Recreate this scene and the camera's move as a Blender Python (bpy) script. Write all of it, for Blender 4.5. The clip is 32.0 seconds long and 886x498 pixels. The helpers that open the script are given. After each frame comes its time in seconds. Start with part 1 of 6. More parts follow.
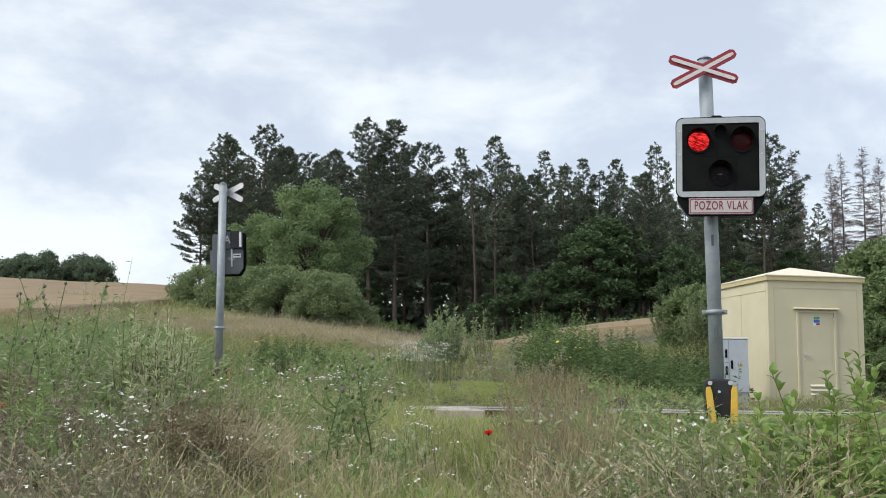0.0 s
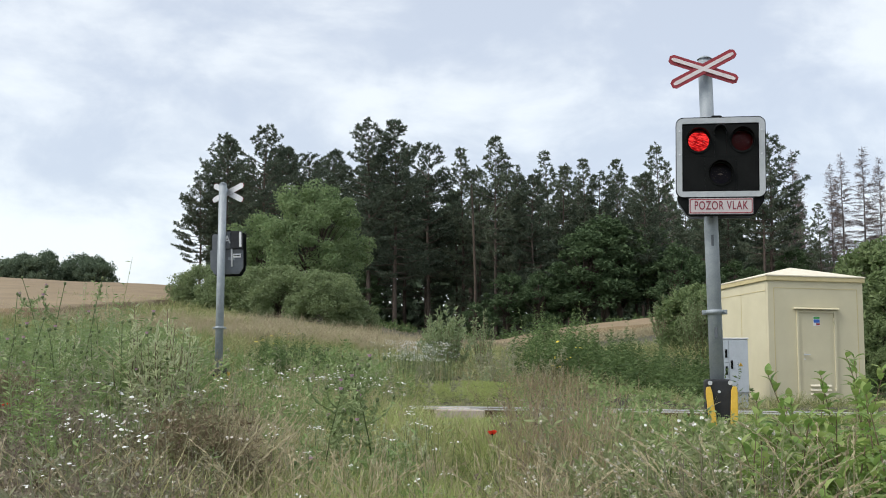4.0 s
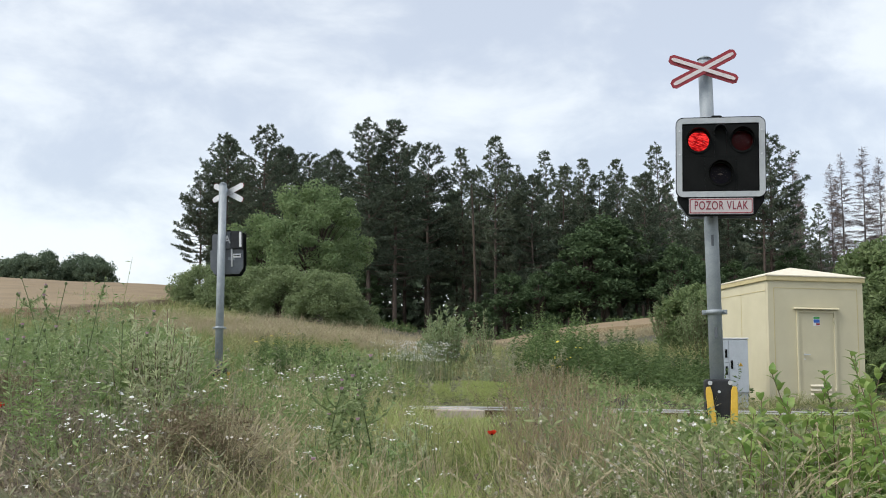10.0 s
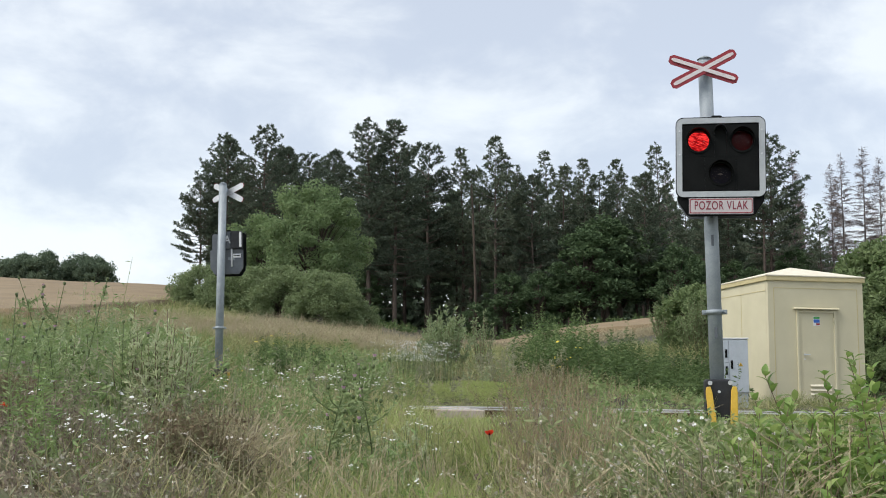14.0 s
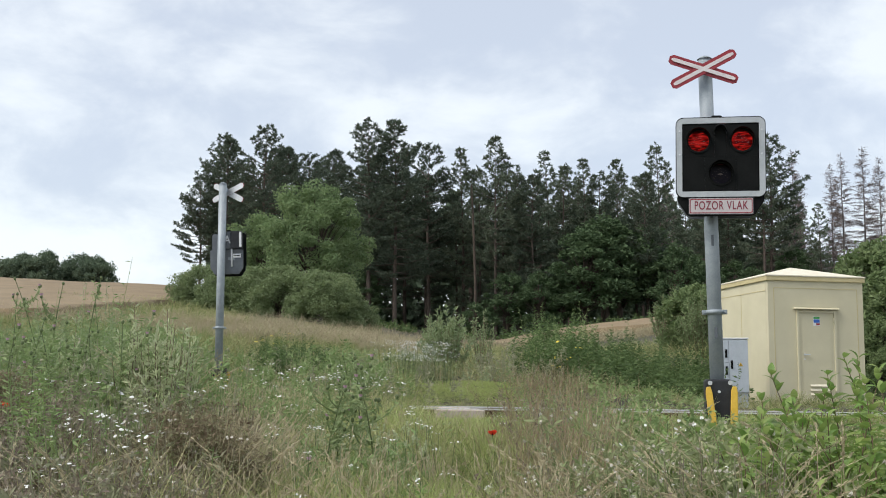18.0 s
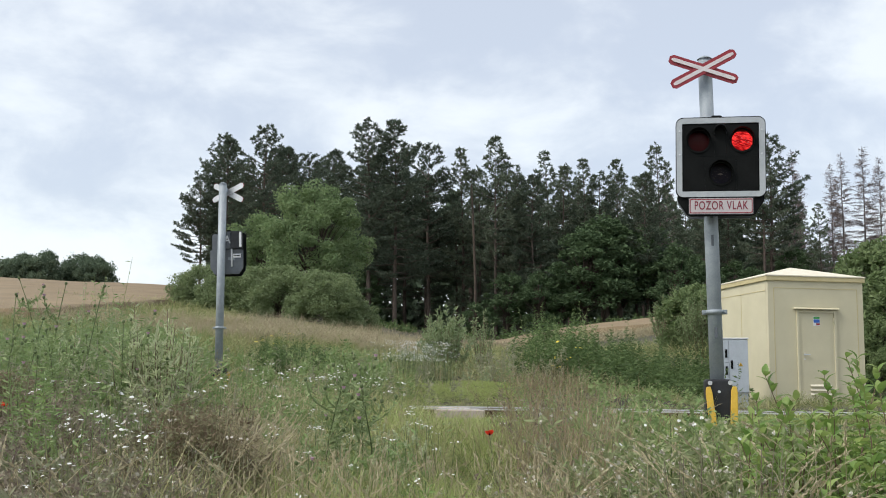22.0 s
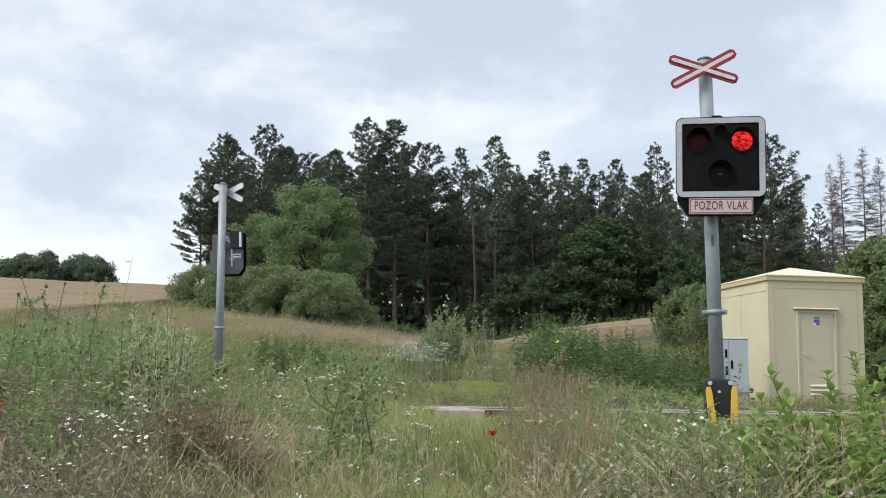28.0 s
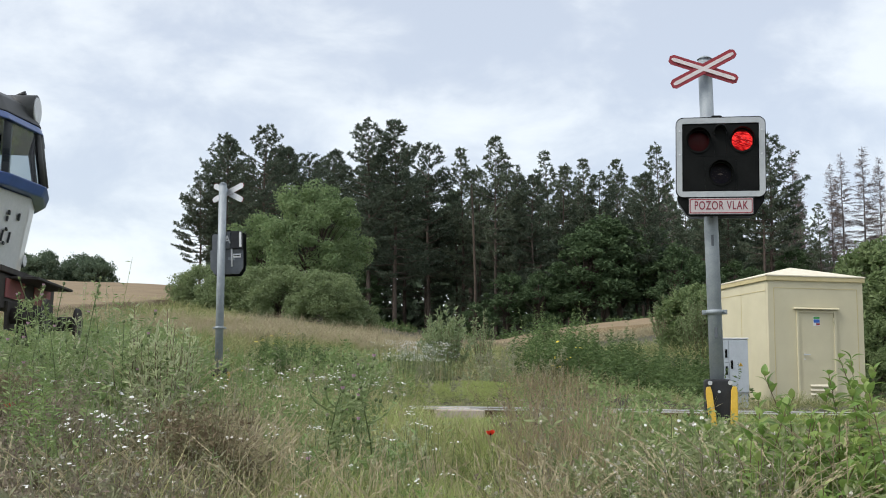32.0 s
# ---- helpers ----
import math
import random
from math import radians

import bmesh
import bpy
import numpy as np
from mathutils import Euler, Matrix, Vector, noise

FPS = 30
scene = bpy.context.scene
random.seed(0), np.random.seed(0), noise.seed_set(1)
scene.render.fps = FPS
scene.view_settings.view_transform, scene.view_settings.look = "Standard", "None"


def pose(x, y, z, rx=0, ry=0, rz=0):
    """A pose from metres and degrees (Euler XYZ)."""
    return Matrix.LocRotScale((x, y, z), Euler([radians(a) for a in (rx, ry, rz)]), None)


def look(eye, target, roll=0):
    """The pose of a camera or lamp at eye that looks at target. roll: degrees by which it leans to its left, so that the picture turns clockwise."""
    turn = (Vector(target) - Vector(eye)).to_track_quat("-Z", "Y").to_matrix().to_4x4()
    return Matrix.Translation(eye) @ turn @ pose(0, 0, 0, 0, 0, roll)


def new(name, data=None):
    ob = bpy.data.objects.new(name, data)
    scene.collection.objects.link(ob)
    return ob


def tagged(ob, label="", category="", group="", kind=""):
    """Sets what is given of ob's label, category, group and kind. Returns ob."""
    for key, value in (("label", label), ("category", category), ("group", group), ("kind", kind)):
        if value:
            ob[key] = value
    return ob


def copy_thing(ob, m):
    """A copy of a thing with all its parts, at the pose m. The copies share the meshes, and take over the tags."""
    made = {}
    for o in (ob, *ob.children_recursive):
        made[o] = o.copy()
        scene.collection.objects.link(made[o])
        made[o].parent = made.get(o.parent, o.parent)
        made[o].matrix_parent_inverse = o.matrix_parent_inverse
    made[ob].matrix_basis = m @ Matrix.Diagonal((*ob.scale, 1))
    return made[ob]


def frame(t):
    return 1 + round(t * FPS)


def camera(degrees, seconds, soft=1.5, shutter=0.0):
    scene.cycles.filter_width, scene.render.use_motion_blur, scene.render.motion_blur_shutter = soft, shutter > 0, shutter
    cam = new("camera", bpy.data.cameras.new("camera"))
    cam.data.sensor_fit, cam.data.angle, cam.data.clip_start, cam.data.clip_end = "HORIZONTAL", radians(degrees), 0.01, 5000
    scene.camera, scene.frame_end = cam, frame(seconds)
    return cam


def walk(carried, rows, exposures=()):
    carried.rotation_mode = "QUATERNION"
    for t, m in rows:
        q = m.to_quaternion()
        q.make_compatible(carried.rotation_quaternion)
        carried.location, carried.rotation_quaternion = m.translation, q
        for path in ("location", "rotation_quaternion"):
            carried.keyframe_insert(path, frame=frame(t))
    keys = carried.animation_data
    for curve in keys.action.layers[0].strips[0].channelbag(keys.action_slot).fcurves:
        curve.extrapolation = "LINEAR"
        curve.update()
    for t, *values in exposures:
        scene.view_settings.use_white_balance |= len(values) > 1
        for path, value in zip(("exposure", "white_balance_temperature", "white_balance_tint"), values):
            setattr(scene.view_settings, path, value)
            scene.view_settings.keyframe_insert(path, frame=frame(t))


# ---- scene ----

# Level crossing in the country: z = 0 is the top of the rails, y is the way the camera looks.
LENGTH = 32.0
cam = camera(43.8, LENGTH, soft=1.0)
EYE = (0.0, 0.0, 0.272)
walk(cam, [(0.0, pose(*EYE, 97.05, 0, 0)), (LENGTH, pose(*EYE, 97.05, 0, 0))])

# ---------------------------------------------------------------- light
SUN_EL, SUN_AZ = 50.0, -115.0     # degrees; azimuth from the view axis, to the left and a little behind
world = bpy.data.worlds.new("sky")
scene.world = world
world.use_nodes = True
wn = world.node_tree.nodes
sky = wn.new("ShaderNodeTexSky")
sky.sky_type, sky.sun_disc = "NISHITA", False
sky.sun_elevation, sky.sun_rotation = radians(SUN_EL), radians(SUN_AZ)
wn["Background"].inputs["Strength"].default_value = 0.12
world.node_tree.links.new(sky.outputs["Color"], wn["Background"].inputs["Color"])

sun = new("sun", bpy.data.lights.new("sun", "SUN"))
sun.data.energy, sun.data.angle, sun.data.color = 7.5, radians(25), (1.0, 0.96, 0.9)
_d = Vector((math.sin(radians(SUN_AZ)) * math.cos(radians(SUN_EL)), math.cos(radians(SUN_AZ)) * math.cos(radians(SUN_EL)), math.sin(radians(SUN_EL))))
sun.matrix_world = look(_d * 100, (0, 0, 0))
scene.view_settings.exposure = 0.42


# ---------------------------------------------------------------- materials
def mat(name, c1, c2, scale=6.0, rough=0.6, metal=0.0, bump=0.0, fine=8.0, island=0.0, c3=None, leaf=0.0, coat=0.0, per_object=0.0, spec=0.5):
    """Two-scale noise from c1 to c2, with relief; island: share of a random tint c3 for each loose piece."""
    m = bpy.data.materials.new(name)
    m.use_nodes = True
    nt = m.node_tree
    n, l = nt.nodes, nt.links
    p = n["Principled BSDF"]
    p.inputs["Metallic"].default_value = metal
    p.inputs["Coat Weight"].default_value = coat
    p.inputs["Specular IOR Level"].default_value = spec
    tc = n.new("ShaderNodeTexCoord")
    a = n.new("ShaderNodeTexNoise")
    a.inputs["Scale"].default_value, a.inputs["Detail"].default_value = scale, 4
    b = n.new("ShaderNodeTexNoise")
    b.inputs["Scale"].default_value, b.inputs["Detail"].default_value = scale * fine, 3
    for t in (a, b):
        l.new(tc.outputs["Object"], t.inputs["Vector"])
    mx = n.new("ShaderNodeMath")
    mx.operation = "MULTIPLY_ADD"
    mx.inputs[1].default_value = 0.4
    l.new(b.outputs["Fac"], mx.inputs[0])
    sc = n.new("ShaderNodeMath")
    sc.operation = "MULTIPLY"
    sc.inputs[1].default_value = 0.6
    l.new(a.outputs["Fac"], sc.inputs[0])
    l.new(sc.outputs[0], mx.inputs[2])
    ramp = n.new("ShaderNodeMapRange")
    ramp.inputs["From Min"].default_value, ramp.inputs["From Max"].default_value = 0.33, 0.67
    l.new(mx.outputs[0], ramp.inputs["Value"])
    col = n.new("ShaderNodeMix")
    col.data_type = "RGBA"
    col.inputs["A"].default_value, col.inputs["B"].default_value = (*c1, 1), (*c2, 1)
    l.new(ramp.outputs["Result"], col.inputs["Factor"])
    out = col.outputs["Result"]
    if island or per_object:
        if island:
            g = n.new("ShaderNodeNewGeometry")
            r = g.outputs["Random Per Island"]
        else:
            g = n.new("ShaderNodeObjectInfo")
            r = g.outputs["Random"]
        k = n.new("ShaderNodeMath")
        k.operation = "MULTIPLY"
        k.inputs[1].default_value = island or per_object
        l.new(r, k.inputs[0])
        c = n.new("ShaderNodeMix")
        c.data_type = "RGBA"
        c.inputs["B"].default_value = (*(c3 or c2), 1)
        l.new(out, c.inputs["A"])
        l.new(k.outputs[0], c.inputs["Factor"])
        out = c.outputs["Result"]
    l.new(out, p.inputs["Base Color"])
    rr = n.new("ShaderNodeMapRange")
    rr.inputs["To Min"].default_value, rr.inputs["To Max"].default_value = max(rough - 0.1, 0.02), min(rough + 0.1, 1)
    l.new(mx.outputs[0], rr.inputs["Value"])
    l.new(rr.outputs["Result"], p.inputs["Roughness"])
    if bump:
        bp = n.new("ShaderNodeBump")
        bp.inputs["Strength"].default_value, bp.inputs["Distance"].default_value = 0.6, bump
        l.new(mx.outputs[0], bp.inputs["Height"])
        l.new(bp.outputs["Normal"], p.inputs["Normal"])
    if leaf:
        t = n.new("ShaderNodeBsdfTranslucent")
        l.new(out, t.inputs["Color"])
        ms = n.new("ShaderNodeMixShader")
        ms.inputs[0].default_value = leaf
        l.new(p.outputs[0], ms.inputs[1])
        l.new(t.outputs[0], ms.inputs[2])
        l.new(ms.outputs[0], n["Material Output"].inputs["Surface"])
    return m


def glow(name, c1, c2, strength, streak=0.0):
    """A light-giving face; streak: fineness of the slanting ribs of the optic."""
    m = bpy.data.materials.new(name)
    m.use_nodes = True
    nt = m.node_tree
    n, l = nt.nodes, nt.links
    n.remove(n["Principled BSDF"])
    e = n.new("ShaderNodeEmission")
    e.inputs["Strength"].default_value = strength
    tc = n.new("ShaderNodeTexCoord")
    mp = n.new("ShaderNodeMapping")
    mp.vector_type = "TEXTURE"
    mp.inputs["Rotation"].default_value = (0, radians(20), 0)
    mp.inputs["Scale"].default_value = (1 / 16, 1 / 16, 1 / (streak or 60))
    nz = n.new("ShaderNodeTexNoise")
    nz.inputs["Scale"].default_value, nz.inputs["Detail"].default_value = 1.0, 2
    r = n.new("ShaderNodeMapRange")
    r.inputs["From Min"].default_value, r.inputs["From Max"].default_value = 0.42, 0.68
    c = n.new("ShaderNodeMix")
    c.data_type = "RGBA"
    c.inputs["A"].default_value, c.inputs["B"].default_value = (*c1, 1), (*c2, 1)
    l.new(tc.outputs["Object"], mp.inputs["Vector"])
    l.new(mp.outputs[0], nz.inputs["Vector"])
    l.new(nz.outputs["Fac"], r.inputs["Value"])
    l.new(r.outputs["Result"], c.inputs["Factor"])
    l.new(c.outputs["Result"], e.inputs["Color"])
    l.new(e.outputs[0], n["Material Output"].inputs["Surface"])
    return m


def glass(name, tint, gloss=0.06, rough=0.05):
    """Thin coloured glass: clear, with a sheen that grows towards the rim."""
    m = bpy.data.materials.new(name)
    m.use_nodes = True
    nt = m.node_tree
    n, l = nt.nodes, nt.links
    n.remove(n["Principled BSDF"])
    t = n.new("ShaderNodeBsdfTransparent")
    t.inputs["Color"].default_value = (*tint, 1)
    g = n.new("ShaderNodeBsdfGlossy")
    g.inputs["Roughness"].default_value = rough
    f = n.new("ShaderNodeFresnel")
    f.inputs["IOR"].default_value = 1.22
    x = n.new("ShaderNodeMixShader")
    l.new(f.outputs[0], x.inputs[0])
    l.new(t.outputs[0], x.inputs[1])
    l.new(g.outputs[0], x.inputs[2])
    l.new(x.outputs[0], n["Material Output"].inputs["Surface"])
    return m


M_ground = mat("soil_and_thatch", (0.035, 0.038, 0.020), (0.10, 0.085, 0.048), 0.7, 0.95, bump=0.05, fine=14)
M_grain = mat("ripe_grain", (0.18, 0.13, 0.072), (0.275, 0.205, 0.12), 0.35, 0.9, bump=0.06, fine=30)
M_ballast = mat("ballast", (0.10, 0.09, 0.075), (0.24, 0.21, 0.18), 9, 0.9, bump=0.03, fine=4)
M_rail = mat("rail_steel", (0.10, 0.06, 0.04), (0.20, 0.12, 0.08), 12, 0.6, metal=0.6)
M_railtop = mat("rail_polished", (0.50, 0.50, 0.49), (0.66, 0.66, 0.65), 30, 0.35, metal=0.25)
M_concrete = mat("concrete", (0.30, 0.29, 0.26), (0.44, 0.42, 0.38), 8, 0.9, bump=0.004)
M_plank = mat("weathered_panel", (0.36, 0.285, 0.25), (0.52, 0.44, 0.39), 9, 0.85, bump=0.006)
M_galv = mat("galvanised_steel", (0.245, 0.28, 0.305), (0.355, 0.39, 0.415), 9, 0.5, metal=0.1, bump=0.0015)
M_alu = mat("bare_aluminium", (0.55, 0.56, 0.57), (0.70, 0.71, 0.72), 10, 0.4, metal=0.5)
M_white = mat("white_enamel", (0.66, 0.67, 0.68), (0.78, 0.79, 0.80), 9, 0.4)
M_greyframe = mat("pale_grey_paint", (0.365, 0.392, 0.409), (0.461, 0.487, 0.505), 9, 0.45)
M_black = mat("black_paint", (0.0055, 0.0062, 0.006), (0.011, 0.012, 0.0118), 9, 0.6, spec=0.08)
M_darkgrey = mat("dark_grey_plastic", (0.018, 0.019, 0.021), (0.034, 0.036, 0.040), 9, 0.5, spec=0.3)
M_midgrey = mat("grey_steel_box", (0.09, 0.10, 0.115), (0.13, 0.145, 0.16), 9, 0.5)
M_sign = mat("faded_sign_sheeting", (0.47, 0.43, 0.43), (0.56, 0.52, 0.52), 10, 0.45)
M_red = mat("red_reflective", (0.24, 0.018, 0.028), (0.33, 0.03, 0.042), 14, 0.45)
M_redtext = mat("dark_red_print", (0.17, 0.02, 0.035), (0.23, 0.03, 0.05), 14, 0.5)
M_pink = mat("sheeting_white", (0.62, 0.56, 0.56), (0.74, 0.68, 0.68), 14, 0.45)
M_yellow = mat("yellow_paint", (0.58, 0.36, 0.03), (0.72, 0.46, 0.06), 9, 0.5)
M_shed = mat("cream_render", (0.545, 0.50, 0.345), (0.615, 0.567, 0.40), 2.5, 0.75, bump=0.002, fine=40)
M_shedroof = mat("cream_roof_sheet", (0.66, 0.60, 0.46), (0.74, 0.69, 0.55), 3, 0.6)
M_fascia = mat("ochre_fascia", (0.50, 0.42, 0.22), (0.58, 0.50, 0.28), 6, 0.6)
M_cab = mat("grey_cabinet", (0.42, 0.46, 0.50), (0.50, 0.54, 0.58), 5, 0.5)
M_blue = mat("blue_print", (0.02, 0.10, 0.42), (0.04, 0.14, 0.5), 9, 0.5)
M_green = mat("green_print", (0.05, 0.3, 0.06), (0.07, 0.36, 0.1), 9, 0.5)
M_bark = mat("bark", (0.035, 0.026, 0.02), (0.10, 0.075, 0.055), 3, 0.95, bump=0.03)
M_pinebark = mat("pine_bark", (0.055, 0.044, 0.038), (0.135, 0.102, 0.080), 1.5, 0.95, bump=0.03)
M_greybark = mat("dead_bark", (0.11, 0.095, 0.09), (0.21, 0.185, 0.175), 3, 0.95)
M_needle = mat("pine_needles", (0.058, 0.082, 0.060), (0.108, 0.138, 0.096), 0.6, 0.8, island=0.5, c3=(0.145, 0.175, 0.122), leaf=0.25, spec=0.25)
M_needle2 = mat("thin_pine_needles", (0.080, 0.110, 0.076), (0.140, 0.172, 0.115), 0.6, 0.8, island=0.5, c3=(0.19, 0.21, 0.142), leaf=0.25, spec=0.25)
M_dead = mat("dead_twigs", (0.13, 0.105, 0.10), (0.22, 0.18, 0.17), 0.8, 0.95, island=0.5, c3=(0.17, 0.11, 0.09))
M_leaf = mat("broad_leaves", (0.115, 0.188, 0.078), (0.215, 0.30, 0.13), 0.5, 0.75, island=0.6, c3=(0.30, 0.375, 0.195), leaf=0.4, spec=0.3)
M_leafdark = mat("dark_leaves", (0.055, 0.094, 0.045), (0.100, 0.152, 0.070), 0.5, 0.75, island=0.5, c3=(0.121, 0.179, 0.084), leaf=0.28, spec=0.25)
M_leafgrey = mat("willow_leaves", (0.20, 0.27, 0.12), (0.31, 0.38, 0.19), 0.8, 0.7, island=0.5, c3=(0.37, 0.43, 0.25), leaf=0.35)
M_bush = mat("bush_leaves", (0.13, 0.185, 0.075), (0.22, 0.285, 0.13), 0.6, 0.75, island=0.6, c3=(0.28, 0.33, 0.17), leaf=0.4)
M_shedbush = mat("hedge_leaves", (0.095, 0.150, 0.052), (0.175, 0.240, 0.095), 0.6, 0.75, island=0.65, c3=(0.25, 0.31, 0.14), leaf=0.4)
M_shoot = mat("young_leaves", (0.115, 0.22, 0.045), (0.22, 0.35, 0.085), 8, 0.5, per_object=0.75, c3=(0.38, 0.45, 0.15), leaf=0.42, spec=0.35)
M_spike = mat("fresh_narrow_leaves", (0.17, 0.29, 0.075), (0.29, 0.42, 0.13), 3, 0.65, island=0.6, c3=(0.42, 0.52, 0.22), leaf=0.4, spec=0.3)
M_stem = mat("green_stem", (0.08, 0.12, 0.04), (0.14, 0.17, 0.07), 8, 0.7)
M_brownstem = mat("brown_stem", (0.12, 0.08, 0.05), (0.2, 0.14, 0.09), 8, 0.8)
M_grass = mat("meadow_grass", (0.115, 0.188, 0.048), (0.285, 0.345, 0.108), 0.8, 0.7, island=0.8, c3=(0.61, 0.56, 0.30), leaf=0.38, spec=0.3)
M_lawnblade = mat("lawn_grass", (0.31, 0.40, 0.11), (0.45, 0.53, 0.18), 0.8, 0.7, island=0.5, c3=(0.56, 0.58, 0.27), leaf=0.38, spec=0.3)
M_dry = mat("dry_grass", (0.35, 0.295, 0.17), (0.52, 0.44, 0.28), 0.9, 0.8, island=0.6, c3=(0.62, 0.56, 0.40), leaf=0.3, spec=0.3)
M_redgrass = mat("reddish_grass", (0.27, 0.19, 0.125), (0.41, 0.295, 0.205), 0.9, 0.8, island=0.7, c3=(0.33, 0.33, 0.165), leaf=0.3, spec=0.3)
M_purple = mat("brown_vetch", (0.105, 0.076, 0.063), (0.29, 0.22, 0.18), 0.9, 0.85, island=0.8, c3=(0.42, 0.39, 0.27), leaf=0.3, spec=0.3)
M_herb = mat("herb_leaves", (0.157, 0.258, 0.084), (0.278, 0.381, 0.146), 0.9, 0.7, island=0.6, c3=(0.399, 0.459, 0.224), leaf=0.35, spec=0.35)
M_bluegreen = mat("thistle_leaves", (0.191, 0.282, 0.126), (0.331, 0.408, 0.216), 0.9, 0.7, island=0.65, c3=(0.471, 0.516, 0.336), leaf=0.3, spec=0.3)
M_thistle = mat("spiny_leaves", (0.17, 0.25, 0.09), (0.30, 0.38, 0.165), 2, 0.7, island=0.6, c3=(0.43, 0.48, 0.27), leaf=0.3, spec=0.3)
M_pale = mat("dried_pale_leaves", (0.26, 0.25, 0.17), (0.40, 0.38, 0.27), 0.9, 0.85, island=0.7, c3=(0.30, 0.34, 0.18), leaf=0.3, spec=0.3)
M_fluff = mat("seed_fluff", (0.48, 0.43, 0.36), (0.64, 0.59, 0.52), 8, 0.9, leaf=0.2)
M_brush = mat("rusty_dry_brush", (0.15, 0.105, 0.075), (0.30, 0.22, 0.15), 1.2, 0.9, island=0.85, c3=(0.27, 0.28, 0.15), leaf=0.2, spec=0.2)
# Distance haze is put into this leaf colour: lighter and bluer than M_leafdark.
M_crest = mat("hazed_far_leaves", (0.088, 0.128, 0.085), (0.150, 0.200, 0.125), 0.3, 0.8, island=0.5, c3=(0.19, 0.24, 0.16), leaf=0.28, spec=0.2)
M_nettle = mat("nettle_leaves", (0.056, 0.100, 0.034), (0.112, 0.172, 0.060), 0.9, 0.75, island=0.75, c3=(0.18, 0.25, 0.098), leaf=0.35, spec=0.3)
M_pod = mat("pale_green_pods", (0.40, 0.46, 0.24), (0.56, 0.60, 0.36), 2, 0.7, island=0.5, c3=(0.66, 0.68, 0.48), leaf=0.4, spec=0.3)
M_lilac = mat("grey_lilac_leaves", (0.30, 0.29, 0.25), (0.42, 0.39, 0.36), 1.2, 0.8, island=0.6, c3=(0.28, 0.34, 0.18), leaf=0.3, spec=0.2)
M_calyx = mat("dry_calyx", (0.46, 0.41, 0.33), (0.64, 0.59, 0.50), 8, 0.85, island=0.6, c3=(0.74, 0.72, 0.62), leaf=0.3, spec=0.2)
M_campion = mat("campion_leaves", (0.16, 0.225, 0.085), (0.29, 0.35, 0.15), 0.9, 0.75, island=0.7, c3=(0.46, 0.46, 0.27), leaf=0.35, spec=0.3)
M_petal = mat("white_petals", (0.70, 0.70, 0.66), (0.82, 0.82, 0.79), 8, 0.7, leaf=0.2)
M_poppy = mat("poppy_petals", (0.75, 0.05, 0.02), (0.88, 0.09, 0.04), 8, 0.6, leaf=0.35)
M_violet = mat("thistle_bloom", (0.50, 0.29, 0.40), (0.62, 0.40, 0.50), 20, 0.8)
M_yellowpetal = mat("yellow_petals", (0.62, 0.48, 0.03), (0.75, 0.6, 0.06), 8, 0.7)
M_locowhite = mat("loco_white", (0.58, 0.60, 0.60), (0.68, 0.69, 0.69), 3, 0.35, coat=0.3)
M_locoblue = mat("loco_blue", (0.03, 0.08, 0.26), (0.05, 0.11, 0.32), 3, 0.35, coat=0.3)
M_locodark = mat("loco_roof", (0.025, 0.027, 0.027), (0.05, 0.052, 0.05), 3, 0.5)
M_locored = mat("faded_red_beam", (0.20, 0.055, 0.06), (0.30, 0.09, 0.09), 5, 0.6)
M_under = mat("oily_underframe", (0.018, 0.015, 0.013), (0.05, 0.042, 0.036), 6, 0.75, bump=0.004)
M_window = glass("cab_glass", (0.62, 0.67, 0.68), rough=0.02)
M_lensglass = glass("signal_lens", (0.95, 0.80, 0.78), rough=0.03)
M_lampfull = glow("lamp_full", (0.18, 0.002, 0.004), (1.0, 0.052, 0.048), 1.15, 95)
M_lampmid = glow("lamp_half", (0.06, 0.002, 0.002), (0.85, 0.03, 0.025), 0.40, 95)
M_lampoff = mat("unlit_red_optic", (0.05, 0.003, 0.005), (0.10, 0.005, 0.008), 60, 0.4, spec=0.08)
M_lampdark = mat("unlit_blue_optic", (0.012, 0.018, 0.032), (0.022, 0.032, 0.055), 60, 0.4, spec=0.08)


# ---------------------------------------------------------------- mesh helpers
def obj(name, V, F, material, parent=None, label="", smooth=False):
    me = bpy.data.meshes.new(name)
    me.from_pydata([tuple(v) for v in V], [], [tuple(f) for f in F])
    for m in (material if isinstance(material, (list, tuple)) else [material]):
        me.materials.append(m)
    if smooth:
        me.shade_smooth()
    me.update()
    ob = new(name, me)
    ob.parent = parent
    if label:
        tagged(ob, label)
    return ob


def tris(name, V, T, material, parent=None, label=""):
    """A mesh from arrays of corners (n, 3) and triangles (m, 3)."""
    V, T = np.ascontiguousarray(V, dtype=np.float32).reshape(-1, 3), np.ascontiguousarray(T, dtype=np.int32).reshape(-1, 3)
    me = bpy.data.meshes.new(name)
    me.vertices.add(len(V))
    me.loops.add(len(T) * 3)
    me.polygons.add(len(T))
    me.vertices.foreach_set("co", V.ravel())
    me.loops.foreach_set("vertex_index", T.ravel())
    me.polygons.foreach_set("loop_start", np.arange(0, len(T) * 3, 3, dtype=np.int32))
    me.update(calc_edges=True)
    me.materials.append(material)
    ob = new(name, me)
    ob.parent = parent
    if label:
        tagged(ob, label)
    return ob


